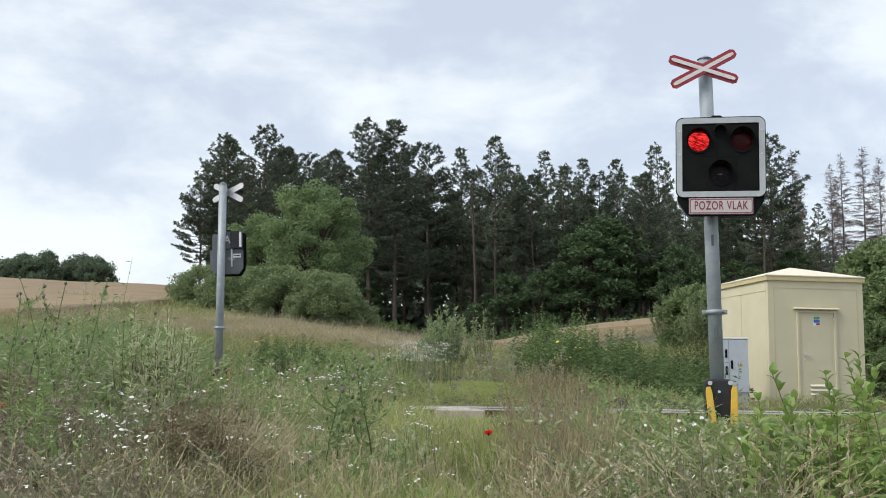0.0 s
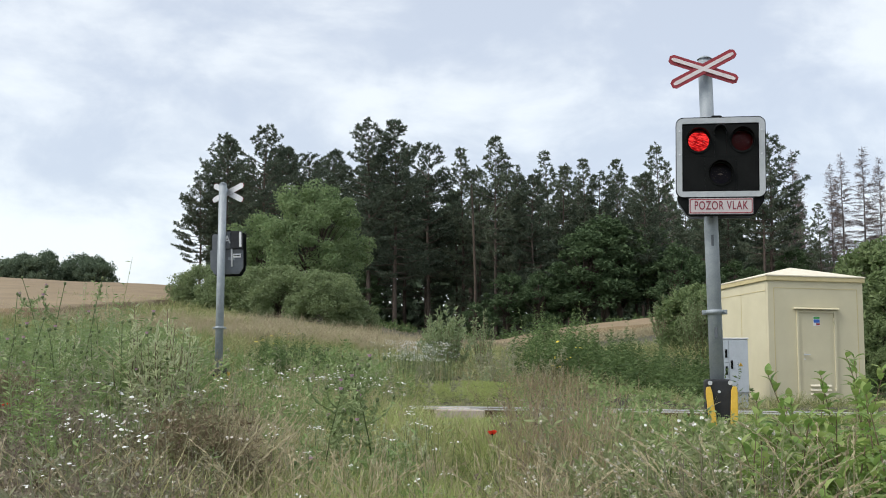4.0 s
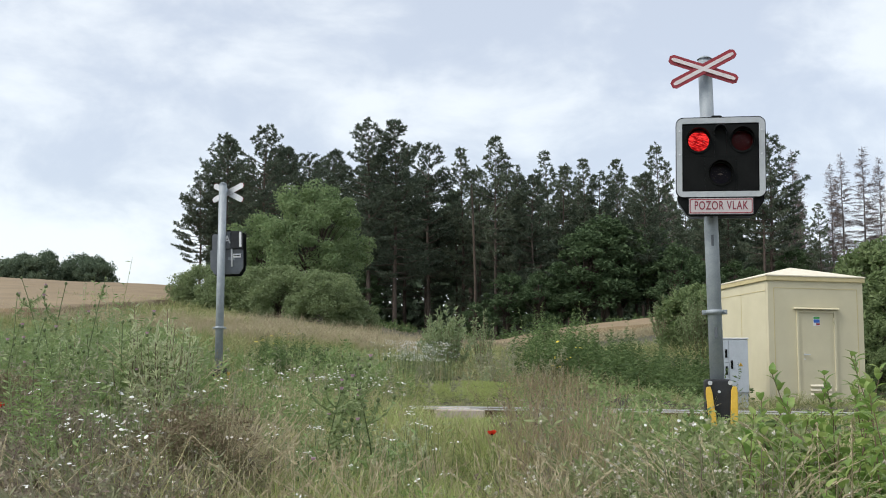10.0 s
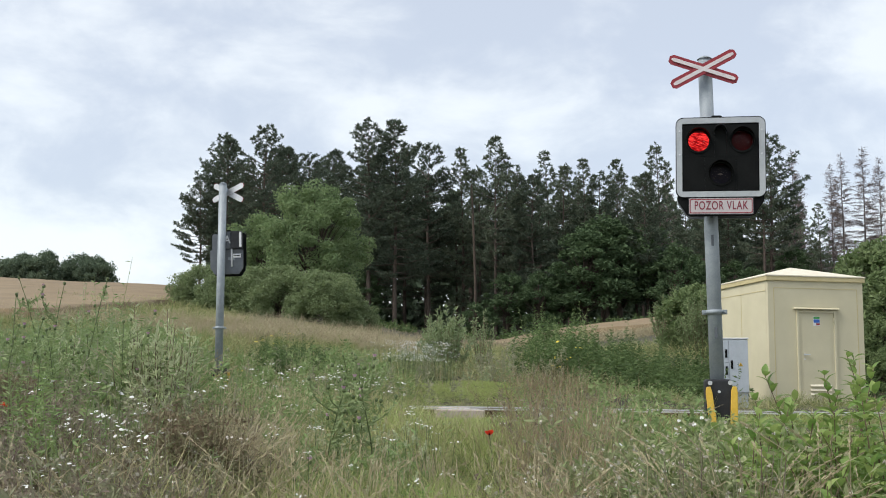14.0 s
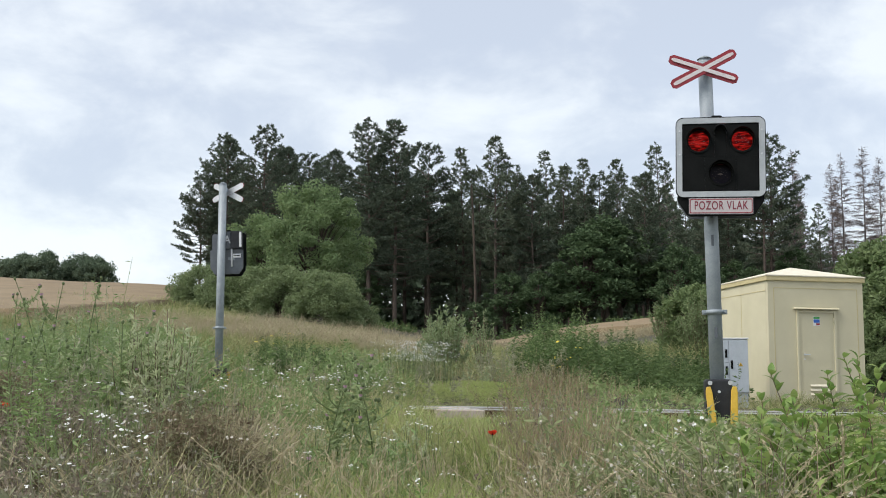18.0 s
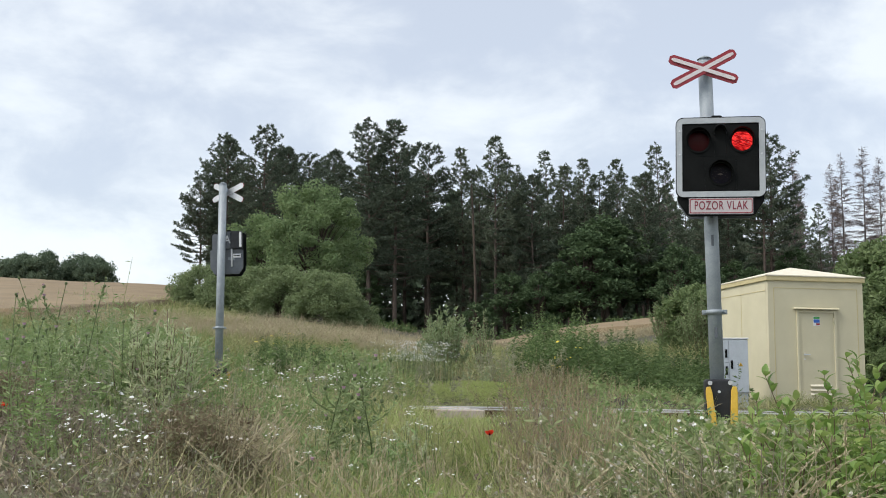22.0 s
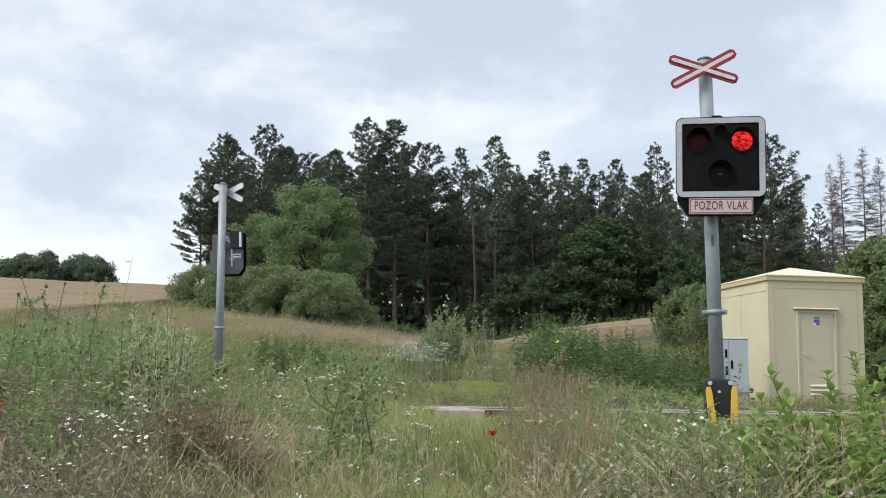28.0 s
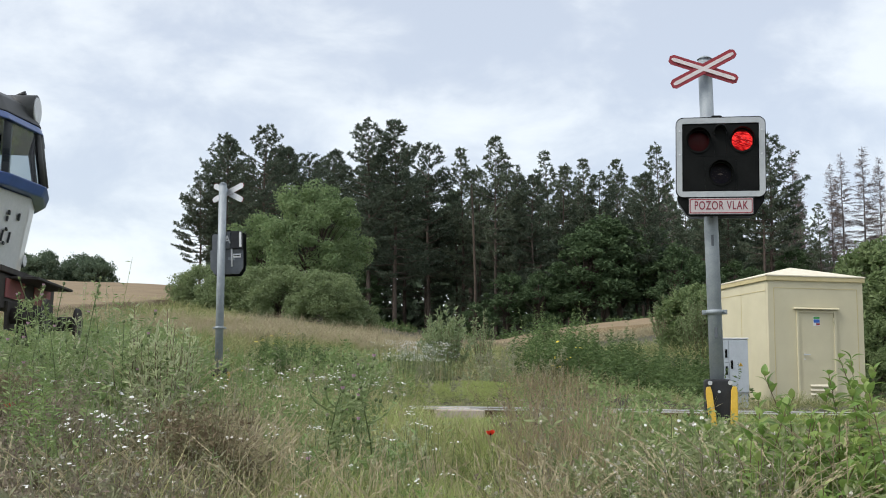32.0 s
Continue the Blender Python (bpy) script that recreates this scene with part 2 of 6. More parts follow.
def part(name, bm, material, parent, label=""):
    me = bpy.data.meshes.new(name)
    bm.to_mesh(me)
    bm.free()
    for m in (material if isinstance(material, (list, tuple)) else [material]):
        me.materials.append(m)
    ob = new(name, me)
    ob.parent = parent
    if label:
        tagged(ob, label)
    return ob


def add_box(bm, x0, x1, y0, y1, z0, z1, bevel=0.0):
    b = bmesh.new()
    bmesh.ops.create_cube(b, size=1, matrix=Matrix.LocRotScale(((x0 + x1) / 2, (y0 + y1) / 2, (z0 + z1) / 2), None, (x1 - x0, y1 - y0, z1 - z0)))
    if bevel:
        bmesh.ops.bevel(b, geom=list(b.edges), offset=bevel, segments=2, affect="EDGES", profile=0.5)
    join(bm, b)
    return bm


def join(bm, b, m=None):
    if m is not None:
        bmesh.ops.transform(b, matrix=m, verts=b.verts)
    me = bpy.data.meshes.new("tmp")
    b.to_mesh(me)
    b.free()
    bm.from_mesh(me)
    bpy.data.meshes.remove(me)


def box(x0, x1, y0, y1, z0, z1, bevel=0.0):
    return add_box(bmesh.new(), x0, x1, y0, y1, z0, z1, bevel)


def add_tube(bm, p0, p1, r0, r1=None, n=20, caps=True):
    p0, p1 = Vector(p0), Vector(p1)
    b = bmesh.new()
    bmesh.ops.create_cone(b, cap_ends=caps, segments=n, radius1=r0, radius2=r0 if r1 is None else r1, depth=(p1 - p0).length)
    for f in b.faces:
        f.smooth = len(f.verts) == 4
    join(bm, b, Matrix.Translation((p0 + p1) / 2) @ (p1 - p0).to_track_quat("Z", "Y").to_matrix().to_4x4())
    return bm


def tube(p0, p1, r0, r1=None, n=20, caps=True):
    return add_tube(bmesh.new(), p0, p1, r0, r1, n, caps)


def extrude(points, depth, axis="y", bevel=0.0):
    """A prism from a closed outline of (a, b) pairs: in x and z, depth along y (or in y and z, depth along x)."""
    bm = bmesh.new()
    put = (lambda a, b, d: (a, d, b)) if axis == "y" else (lambda a, b, d: (d, a, b))
    lo = [bm.verts.new(put(a, b, -depth / 2)) for a, b in points]
    hi = [bm.verts.new(put(a, b, depth / 2)) for a, b in points]
    bm.faces.new(lo)
    bm.faces.new(hi[::-1])
    for i in range(len(points)):
        j = (i + 1) % len(points)
        bm.faces.new((lo[i], hi[i], hi[j], lo[j]))
    bmesh.ops.recalc_face_normals(bm, faces=bm.faces)
    if bevel:
        bmesh.ops.bevel(bm, geom=list(bm.edges), offset=bevel, segments=2, affect="EDGES", profile=0.5)
    return bm


def rounded(w, h, r, n=6):
    """Outline of a rounded rectangle round the origin."""
    pts = []
    for cx, cz, a0 in ((w / 2 - r, h / 2 - r, 0), (-w / 2 + r, h / 2 - r, 90), (-w / 2 + r, -h / 2 + r, 180), (w / 2 - r, -h / 2 + r, 270)):
        for i in range(n + 1):
            a = radians(a0 + 90 * i / n)
            pts.append((cx + r * math.cos(a), cz + r * math.sin(a)))
    return pts


def ring(outer, inner, depth):
    """A frame between two outlines with the same number of corners, in x and z, depth along y."""
    bm = bmesh.new()
    k = len(outer)
    v = [[bm.verts.new((a, d, b)) for a, b in o] for d in (-depth / 2, depth / 2) for o in (outer, inner)]
    for i in range(k):
        j = (i + 1) % k
        for a, b in ((0, 1), (1, 3), (3, 2), (2, 0)):
            bm.faces.new((v[a][i], v[a][j], v[b][j], v[b][i]))
    bmesh.ops.recalc_face_normals(bm, faces=bm.faces)
    return bm


def text(name, body, size, material, parent, m, thick=0.001, squeeze=1.0, label="", spacing=1.0, weight=0.018):
    """Raised lettering as a mesh, its middle at the pose m."""
    cu = bpy.data.curves.new(name, "FONT")
    cu.body, cu.size, cu.align_x, cu.align_y, cu.extrude, cu.offset, cu.space_character = body, size, "CENTER", "CENTER", thick, size * weight, spacing
    tmp = bpy.data.objects.new(name, cu)
    me = bpy.data.meshes.new_from_object(tmp)
    bpy.data.objects.remove(tmp)
    me.materials.clear()
    me.materials.append(material)
    me.transform(m @ Matrix.Diagonal((squeeze, 1, 1, 1)))
    ob = new(name, me)
    ob.parent = parent
    if label:
        tagged(ob, label)
    return ob


def thing(name, m, label, category, group="", kind=""):
    e = new(name)
    e.empty_display_size = 0.2
    e.matrix_world = m
    return tagged(e, label, category, group, kind)


# ---------------------------------------------------------------- the lie of the land
TRACK = radians(-6.0)                          # the track runs a little away towards the right
U = Vector((math.cos(TRACK), -math.sin(TRACK), 0))      # along the track, to the right
N = Vector((math.sin(TRACK), math.cos(TRACK), 0))       # across it, away from the camera
C0 = Vector((0.268, 14.5, 0)) + 0.75 * N        # on the track's middle, at the crossing


def sstep(a, b, v):
    t = np.clip((v - a) / (b - a), 0, 1)
    return t * t * (3 - 2 * t)


def track_z(x, y):
    """Height of the rails: they climb gently towards the left."""
    return -0.026 - 0.017 * ((x - C0.x) * U.x + (y - C0.y) * U.y)


def land(x, y):
    """Height of the ground, without the ballast."""
    x, y = np.asarray(x, dtype=float), np.asarray(y, dtype=float)
    b = x / np.maximum(y, 8.0)
    steep = np.interp(b, (-0.5, -0.4, -0.25, -0.1, 0.0, 0.05, 0.2, 0.4, 0.6), (0.112, 0.110, 0.102, 0.078, 0.055, 0.053, 0.074, 0.080, 0.085))
    z = -1.00 + 0.84 * sstep(-1.0, 12.6, y)
    rise = np.minimum(np.maximum(y - 16.4, 0), 106)
    z = z + steep * rise * sstep(16.4, 20, y) + 0.14 * sstep(16.4, 19, y)
    z = z - 0.02 * np.maximum(y - 135, 0) * sstep(135, 180, y)
    pad = np.exp(-(np.maximum(np.abs(x - 7.3) - 2.0, 0) / 1.5) ** 2 - (np.maximum(np.abs(y - 22.5) - 3.0, 0) / 2.0) ** 2)
    z = z * (1 - pad) + (-0.16) * pad
    z = z + 0.04 * np.sin(x * 0.9 + 1.3) * np.sin(y * 0.7) + 0.02 * np.sin(x * 2.3) * np.cos(y * 2.9 + 1)
    q = np.abs((x - C0.x) * N.x + (y - C0.y) * N.y)
    k = 1 - sstep(1.7, 3.0, q)
    return z * (1 - k) + (track_z(x, y) - 0.16) * k


def grid(name, xs, ys, height, material):
    X, Y = np.meshgrid(xs, ys, indexing="xy")
    Z = height(X, Y)
    V = np.stack([X, Y, Z], -1).reshape(-1, 3)
    nx, ny = len(xs), len(ys)
    i = (np.arange(ny - 1)[:, None] * nx + np.arange(nx - 1)[None, :]).ravel()
    T = np.concatenate([np.stack([i, i + 1, i + nx + 1], -1), np.stack([i, i + nx + 1, i + nx], -1)])
    ob = tris(name, V, T, material)
    ob.data.shade_smooth()
    return ob


def spread(a, b, n, power=2.6):
    t = np.linspace(-1, 1, n)
    s = np.sign(t) * np.abs(t) ** power
    return np.where(s < 0, -s * a, s * b)


tagged(grid("ground", spread(-900, 900, 241), np.concatenate([np.linspace(-60, 0, 12)[:-1], np.linspace(0, 1, 200) ** 2.4 * 1200]), land, M_ground),
       "rough grassy ground with bare soil and thatch", "ground", kind="structure")


def field_height(x, y):
    return land(x, y) + 0.55 * np.where(x > 0, sstep(2.2, 9.0, x), 1.0) + 0.04 * np.sin(x * 0.5 + 0.3 * np.sin(y * 0.4)) + 0.03 * np.sin(y * 1.1 + x * 0.2)


def grain_sheet(name, xs, ys, label):
    ob = grid(name, xs, ys, field_height, M_grain)
    me = ob.data
    bm = bmesh.new()
    bm.from_mesh(me)
    edge = [e for e in bm.edges if e.is_boundary]
    r = bmesh.ops.extrude_edge_only(bm, edges=edge)
    for v in r["geom"]:
        if isinstance(v, bmesh.types.BMVert):
            v.co.z -= 0.6
    bm.to_mesh(me)
    bm.free()
    return tagged(ob, label, "field", kind="stuff")


grain_sheet("grain_field", np.linspace(-170, -14.2, 120), np.linspace(38, 190, 110), "ripe tan grain field on the rising hillside")
grain_sheet("grain_field", np.linspace(2.5, 34, 50), np.linspace(58, 80, 30), "strip of ripe grain in front of the woods")


# ---------------------------------------------------------------- clouds: one slowly turning dome
def cloud_material():
    m = bpy.data.materials.new("cloud")
    m.use_nodes = True
    nt = m.node_tree
    n, l = nt.nodes, nt.links
    n.remove(n["Principled BSDF"])
    tc = n.new("ShaderNodeTexCoord")
    mp = n.new("ShaderNodeMapping")
    mp.inputs["Location"].default_value = (6.6, 2.0, 0.7)
    mp.inputs["Scale"].default_value = (1 / 420, 1 / 420, 1 / 230)
    l.new(tc.outputs["Object"], mp.inputs["Vector"])
    a = n.new("ShaderNodeTexNoise")
    a.inputs["Scale"].default_value, a.inputs["Detail"].default_value, a.inputs["Roughness"].default_value, a.inputs["Distortion"].default_value = 1.3, 7, 0.56, 0.25
    b = n.new("ShaderNodeTexNoise")
    b.inputs["Scale"].default_value, b.inputs["Detail"].default_value = 0.37, 3
    for t in (a, b):
        l.new(mp.outputs[0], t.inputs["Vector"])
    s = n.new("ShaderNodeMath")
    s.operation = "ADD"
    l.new(a.outputs["Fac"], s.inputs[0])
    l.new(b.outputs["Fac"], s.inputs[1])
    r = n.new("ShaderNodeMapRange")
    r.interpolation_type = "SMOOTHSTEP"
    r.inputs["From Min"].default_value, r.inputs["From Max"].default_value = 0.82, 1.18
    l.new(s.outputs[0], r.inputs["Value"])
    c = n.new("ShaderNodeMix")
    c.data_type = "RGBA"
    c.inputs["A"].default_value, c.inputs["B"].default_value = (0.565, 0.61, 0.685, 1), (0.845, 0.875, 0.885, 1)
    l.new(r.outputs["Result"], c.inputs["Factor"])
    e = n.new("ShaderNodeEmission")
    l.new(c.outputs["Result"], e.inputs["Color"])
    t = n.new("ShaderNodeBsdfTransparent")
    x = n.new("ShaderNodeMixShader")
    x.inputs[0].default_value = 0.72
    l.new(t.outputs[0], x.inputs[1])
    l.new(e.outputs[0], x.inputs[2])
    l.new(x.outputs[0], n["Material Output"].inputs["Surface"])
    return m


def cloud_dome(r, n=64, k=16):
    """A shallow-bottomed dome of sky, from a little below the horizon to the zenith."""
    V, F = [], []
    for j in range(k):
        e = radians(-3 + 92.9 * j / (k - 1))
        V += [(r * math.cos(e) * math.cos(2 * math.pi * i / n), r * math.cos(e) * math.sin(2 * math.pi * i / n), r * math.sin(e)) for i in range(n)]
    for j in range(k - 1):
        F += [(j * n + i, j * n + (i + 1) % n, (j + 1) * n + (i + 1) % n, (j + 1) * n + i) for i in range(n)]
    F.append(tuple(range((k - 1) * n, k * n)))
    return obj("cloud_layer", V, F, cloud_material(), smooth=True)


clouds = cloud_dome(2500)
tagged(clouds, "broken layer of pale grey and white clouds", "clouds", kind="structure")


# ---------------------------------------------------------------- railway
def along(s, q=0.0, z=0.0):
    """A place s metres along the track from the crossing, q metres across it."""
    p = C0 + s * U + q * N
    return Vector((p.x, p.y, z))


TM = Matrix.Translation(C0 + Vector((0, 0, -0.026))) @ Matrix.Rotation(-TRACK, 4, "Z") @ Matrix.Rotation(0.017, 4, "Y")     # the track's own space
sec = [(-2.2, -0.22), (-1.5, -0.13), (1.5, -0.13), (2.2, -0.22), (2.2, -0.5), (-2.2, -0.5)]
bal = extrude(sec, 640, axis="x")
bed = part("track_bed", bal, M_ballast, None)
bed.matrix_world = TM @ Matrix.Translation((-260, 0, 0))
tagged(bed, "low bed of weathered grey-brown ballast under the rails", "ballast", kind="structure")

RAIL_OUT = [(-0.0325, 0), (0.0325, 0), (0.036, -0.006), (0.036, -0.03), (0.01, -0.045), (0.01, -0.125), (0.07, -0.14), (0.07, -0.15), (-0.07, -0.15), (-0.07, -0.14), (-0.01, -0.125), (-0.01, -0.045), (-0.036, -0.03), (-0.036, -0.006)]
for q in (-0.75, 0.75):
    rail = thing("rail", TM @ Matrix.Translation((0, q, 0)), "rusty steel rail with a polished running surface", "rail", "rails of the track")
    b = extrude(RAIL_OUT, 600, axis="x")
    bmesh.ops.translate(b, vec=(-250, 0, -0.004), verts=b.verts)
    part("rail_body", b, M_rail, rail)
    part("rail_head", box(-550, 50, -0.0375, 0.0375, -0.020, 0.0, 0.004), M_railtop, rail, "bright polished rail head")

sleeper = thing("sleeper", TM @ Matrix.Translation((-12.9, 0, 0)), "grey concrete sleeper half buried in ballast", "sleeper", "sleepers of the track")
part("sleeper_body", box(-0.12, 0.12, -1.2, 1.2, -0.3, -0.152, 0.02), M_concrete, sleeper)
for i in range(1, 44):
    copy_thing(sleeper, TM @ Matrix.Translation((-12.9 + 0.6 * i, 0, 0)))

crossing = thing("crossing_deck", TM @ Matrix.Translation((-0.09, 0, 0)), "worn pale concrete panels of the crossing in the grass", "crossing panels", kind="structure")
for q0, q1 in ((-1.25, -0.80), (-0.68, -0.02), (0.0, 0.68)):
    part("panel", box(-0.30, 0.30, q0, q1, -0.14, -0.012, 0.012), M_plank, crossing)


# ---------------------------------------------------------------- crossing signals
def cross_arms(parent):
    """Two crossed arms: red with a white stripe in front, bare metal behind."""
    for sgn in (1, -1):
        ang = 26.5 if sgn > 0 else -21
        L, W = 0.358, 0.052
        out = [(-L, -W * 0.55), (-L + 0.035, -W), (L - 0.035, -W), (L, -W * 0.55), (L, W * 0.55), (L - 0.035, W), (-L + 0.035, W), (-L, W * 0.55)]
        m = Matrix.Translation((0, -0.006 * (sgn + 1), 0)) @ Matrix.Rotation(radians(-ang), 4, "Y")
        b = extrude(out, 0.008)
        bmesh.ops.transform(b, matrix=m, verts=b.verts)
        arm = part("cross_arm", b, M_red, parent, "red crossing arm with a white stripe")
        b = extrude([(x * 0.985, z * 0.97) for x, z in out], 0.004)
        bmesh.ops.transform(b, matrix=m @ Matrix.Translation((0, 0.007, 0)), verts=b.verts)
        part("back_plate", b, M_alu, arm, "bare aluminium back")
        b = extrude([(x * 0.93, z * 0.36) for x, z in out], 0.003)
        bmesh.ops.transform(b, matrix=m @ Matrix.Translation((0, -0.0055 - (0 if sgn > 0 else 0.013), 0)), verts=b.verts)
        part("white_stripe", b, M_pink, arm, "white reflective stripe")


def square_hole(w, h, r, depth, n=32):
    """A rectangular plate with a round hole."""
    outer = []
    for i in range(n):
        a = 2 * math.pi * (i + 0.5) / n
        c, s_ = math.cos(a), math.sin(a)
        k = min(w / 2 / max(abs(c), 1e-6), h / 2 / max(abs(s_), 1e-6))
        outer.append((c * k, s_ * k))
    k = n // 8
    for q, (sx, sz) in zip((k, 3 * k, 5 * k, 7 * k), ((1, 1), (-1, 1), (-1, -1), (1, -1))):
        near = min(range(n), key=lambda i: (outer[i][0] - sx * w / 2) ** 2 + (outer[i][1] - sz * h / 2) ** 2)
        outer[near] = (sx * w / 2, sz * h / 2)
    inner = [(r * math.cos(2 * math.pi * (i + 0.5) / n), r * math.sin(2 * math.pi * (i + 0.5) / n)) for i in range(n)]
    return ring(outer, inner, depth)


def shift(bm, x, y, z):
    bmesh.ops.translate(bm, vec=(x, y, z), verts=bm.verts)
    return bm


LAMP = 0.107
LENSES = ((-0.2175, 0.165), (0.2175, 0.165), (0.0, -0.165))


def signal(m, hx=0.095, hz=2.645, size=0.96, foot=(0.128, 0.46), yaw=0.0, tall=1.032, hy=-0.28):
    """A crossing signal: post, crossed arms, lamp head with its board and sign, foot with guards. z = 0 is the ground."""
    s = thing("crossing_signal", m, "galvanised crossing signal post with red flashing lamps and crossed arms", "crossing signal", "signals at the crossing")
    H = 3.71
    part("post", tube((0, 0, 0.0), (0, 0, H), 0.070, n=28), M_galv, s)
    part("post_cap", tube((0, 0, H), (0, 0, H + 0.03), 0.079, 0.04, n=28), M_galv, s, "pale metal post cap")
    cl = part("clamp", tube((0, 0, 1.10), (0, 0, 1.145), 0.083, n=24), M_galv, s, "steel clamp with bolts")
    for x in (-0.1, 0.1):
        part("bolt", tube((x, -0.06, 1.122), (x, 0.06, 1.122), 0.012, n=8), M_galv, cl)
        part("lug", box(x - 0.022, x + 0.022, -0.018, 0.018, 1.10, 1.145, 0.004), M_galv, cl)
    for z in (2.06, 1.78, 0.86):
        part("mark", box(-0.012, 0.012, -0.0725, -0.066, z, z + 0.11), M_midgrey, s)
    # crossed arms
    part("arm_bracket", box(-0.05, 0.05, -0.10, 0.02, H - 0.13, H - 0.06, 0.008), M_galv, s)
    before = set(s.children)
    cross_arms(s)
    for o in s.children:
        if o not in before:
            o.matrix_local = pose(-0.03, -0.118, H - 0.135)
    # lamp head, in its own space: x across, y depth (front at -y), z up
    head = part("housing", shift(ring(rounded(0.76, 0.70, 0.05), rounded(0.735, 0.675, 0.04), 0.33), 0, 0.015, 0), M_black, s, "black lamp housing")
    head.matrix_local = pose(hx, hy + 0.16, hz - 0.013, 0, 1.7, yaw - 3) @ Matrix.Diagonal((size, size, size * tall, 1))
    back = part("housing_back", extrude(rounded(0.75, 0.69, 0.05), 0.012), M_midgrey, head, "grey steel back of the lamp housing")
    back.matrix_local = pose(0, 0.187, 0)
    fr = part("board_frame", ring(rounded(0.885, 0.80, 0.07), rounded(0.768, 0.688, 0.004), 0.02), M_greyframe, head, "pale grey rounded frame")
    fr.matrix_local = pose(0, -0.165, 0)
    rim = part("board_edge", ring(rounded(0.90, 0.815, 0.076), rounded(0.884, 0.799, 0.07), 0.03), M_black, head)
    rim.matrix_local = pose(0, -0.160, 0)
    part("board_back", shift(ring(rounded(0.895, 0.81, 0.075), rounded(0.74, 0.66, 0.004), 0.008), 0, -0.141, 0), M_black, head)
    for x in (-0.41, 0.41):
        for z in (0.27, 0.03):
            part("rivet", tube((x, -0.185, z), (x, -0.17, z), 0.009, n=8), M_alu, head)
    for i, (x, z) in enumerate(LENSES):
        pl = part("lamp_panel", shift(square_hole(0.31 if i < 2 else 0.31, 0.31, LAMP + 0.004, 0.012), x, -0.162, z), M_black, head)
        part("visor", shift(visor(LAMP + 0.012), x, -0.17, z), M_black, pl, "dark curved lamp visor")
        part("lens_ring", shift(ring([((LAMP + 0.016) * math.cos(a * math.pi / 16), (LAMP + 0.016) * math.sin(a * math.pi / 16)) for a in range(32)],
                                     [((LAMP - 0.002) * math.cos(a * math.pi / 16), (LAMP - 0.002) * math.sin(a * math.pi / 16)) for a in range(32)], 0.02), x, -0.172, z), M_black, pl)
        part("lens", shift(dome(LAMP), x, -0.168, z), M_lensglass, pl, "ribbed round signal lens")
        part("lamp_tube", shift(tube_open(LAMP + 0.003, 0.045), x, -0.130, z), M_black, pl)
    for x0, x1, z0, z1 in ((-0.373, -0.156, -0.333, 0.01), (0.156, 0.373, -0.333, 0.01), (-0.0615, 0.0615, 0.01, 0.333), (-0.156, 0.156, -0.333, -0.321), (-0.156, 0.156, -0.009, 0.009),
                           (-0.373, -0.0615, 0.321, 0.333), (0.0615, 0.373, 0.321, 0.333)):
        part("filler_panel", box(x0, x1, -0.166, -0.156, z0, z1), M_black, head)
    part("center_hood", shift(visor(0.06), 0.0, -0.166, 0.25), M_darkgrey, head)
    part("lamp_unit", box(-0.11, 0.11, -0.06, 0.02, -0.275, -0.055), M_lampdark, head, "unlit dark blue lamp")
    # Added grey plate behind the glass, shaped and coloured as the lens highlight.
    part("lens_glint", extrude([(-0.026, 0.0), (0.026, 0.0), (0.012, 0.016), (-0.012, 0.016)], 0.006), M_midgrey, head, "highlight of the unlit lens, put in as a small grey plate").matrix_local = pose(0, -0.097, -0.165)
    part("top_vent", extrude(rounded(0.11, 0.05, 0.02), 0.12), M_black, head).matrix_local = pose(-0.03, 0.0, 0.425)
    # lower skirt with the sign
    sk = part("skirt", extrude([(-0.43, 0.02), (0.43, 0.02), (0.43, -0.05), (0.34, -0.185), (0.30, -0.20), (-0.30, -0.20), (-0.34, -0.185), (-0.43, -0.05)], 0.05), M_black, head, "black skirt below the lamps")
    sk.matrix_local = pose(0, -0.13, -0.387)
    sg = part("sign", extrude(rounded(0.645, 0.168, 0.012), 0.006), M_sign, sk, "white sign plate with red border and letters")
    sg.matrix_local = pose(0, -0.04, -0.105)
    part("sign_border", shift(ring(rounded(0.622, 0.143, 0.01), rounded(0.606, 0.127, 0.008), 0.002), 0, -0.0445, -0.105), M_red, sk, "red border line")
    part("sign_edge", shift(ring(rounded(0.652, 0.175, 0.014), rounded(0.634, 0.157, 0.012), 0.004), 0, -0.042, -0.105), M_darkgrey, sk)
    text("sign_letters", "POZOR VLAK", 0.120, M_redtext, sk, pose(0, -0.0445, -0.103, 90, 0, 0), squeeze=0.665, label="red capital letters", spacing=1.13, weight=0.012)
    # back of the head
    part("relay_box", box(-0.40, -0.12, 0.194, 0.34, 0.0, 0.39, 0.012), M_darkgrey, head, "dark grey relay box")
    part("relay_box", box(-0.11, 0.17, 0.194, 0.27, 0.0, 0.39, 0.012), M_midgrey, head, "grey relay box with a white letter")
    part("hinge_strip", box(-0.395, -0.335, 0.341, 0.347, 0.03, 0.37, 0.002), M_white, head, "white strip")
    text("box_letter", "A", 0.25, M_white, head, pose(-0.02, 0.2735, 0.2, 90, 0, 180), label="white painted letter")
    part("lower_panel", extrude([(-0.42, 0.0), (0.42, 0.0), (0.42, -0.40), (0.31, -0.545), (-0.31, -0.545), (-0.42, -0.40)], 0.03), M_midgrey, head).matrix_local = pose(0, 0.21, -0.02)
    part("cable_pipe", tube((-0.13, 0.25, 0.05), (-0.13, 0.25, -0.40), 0.022, n=10), M_white, head, "white cable pipe")
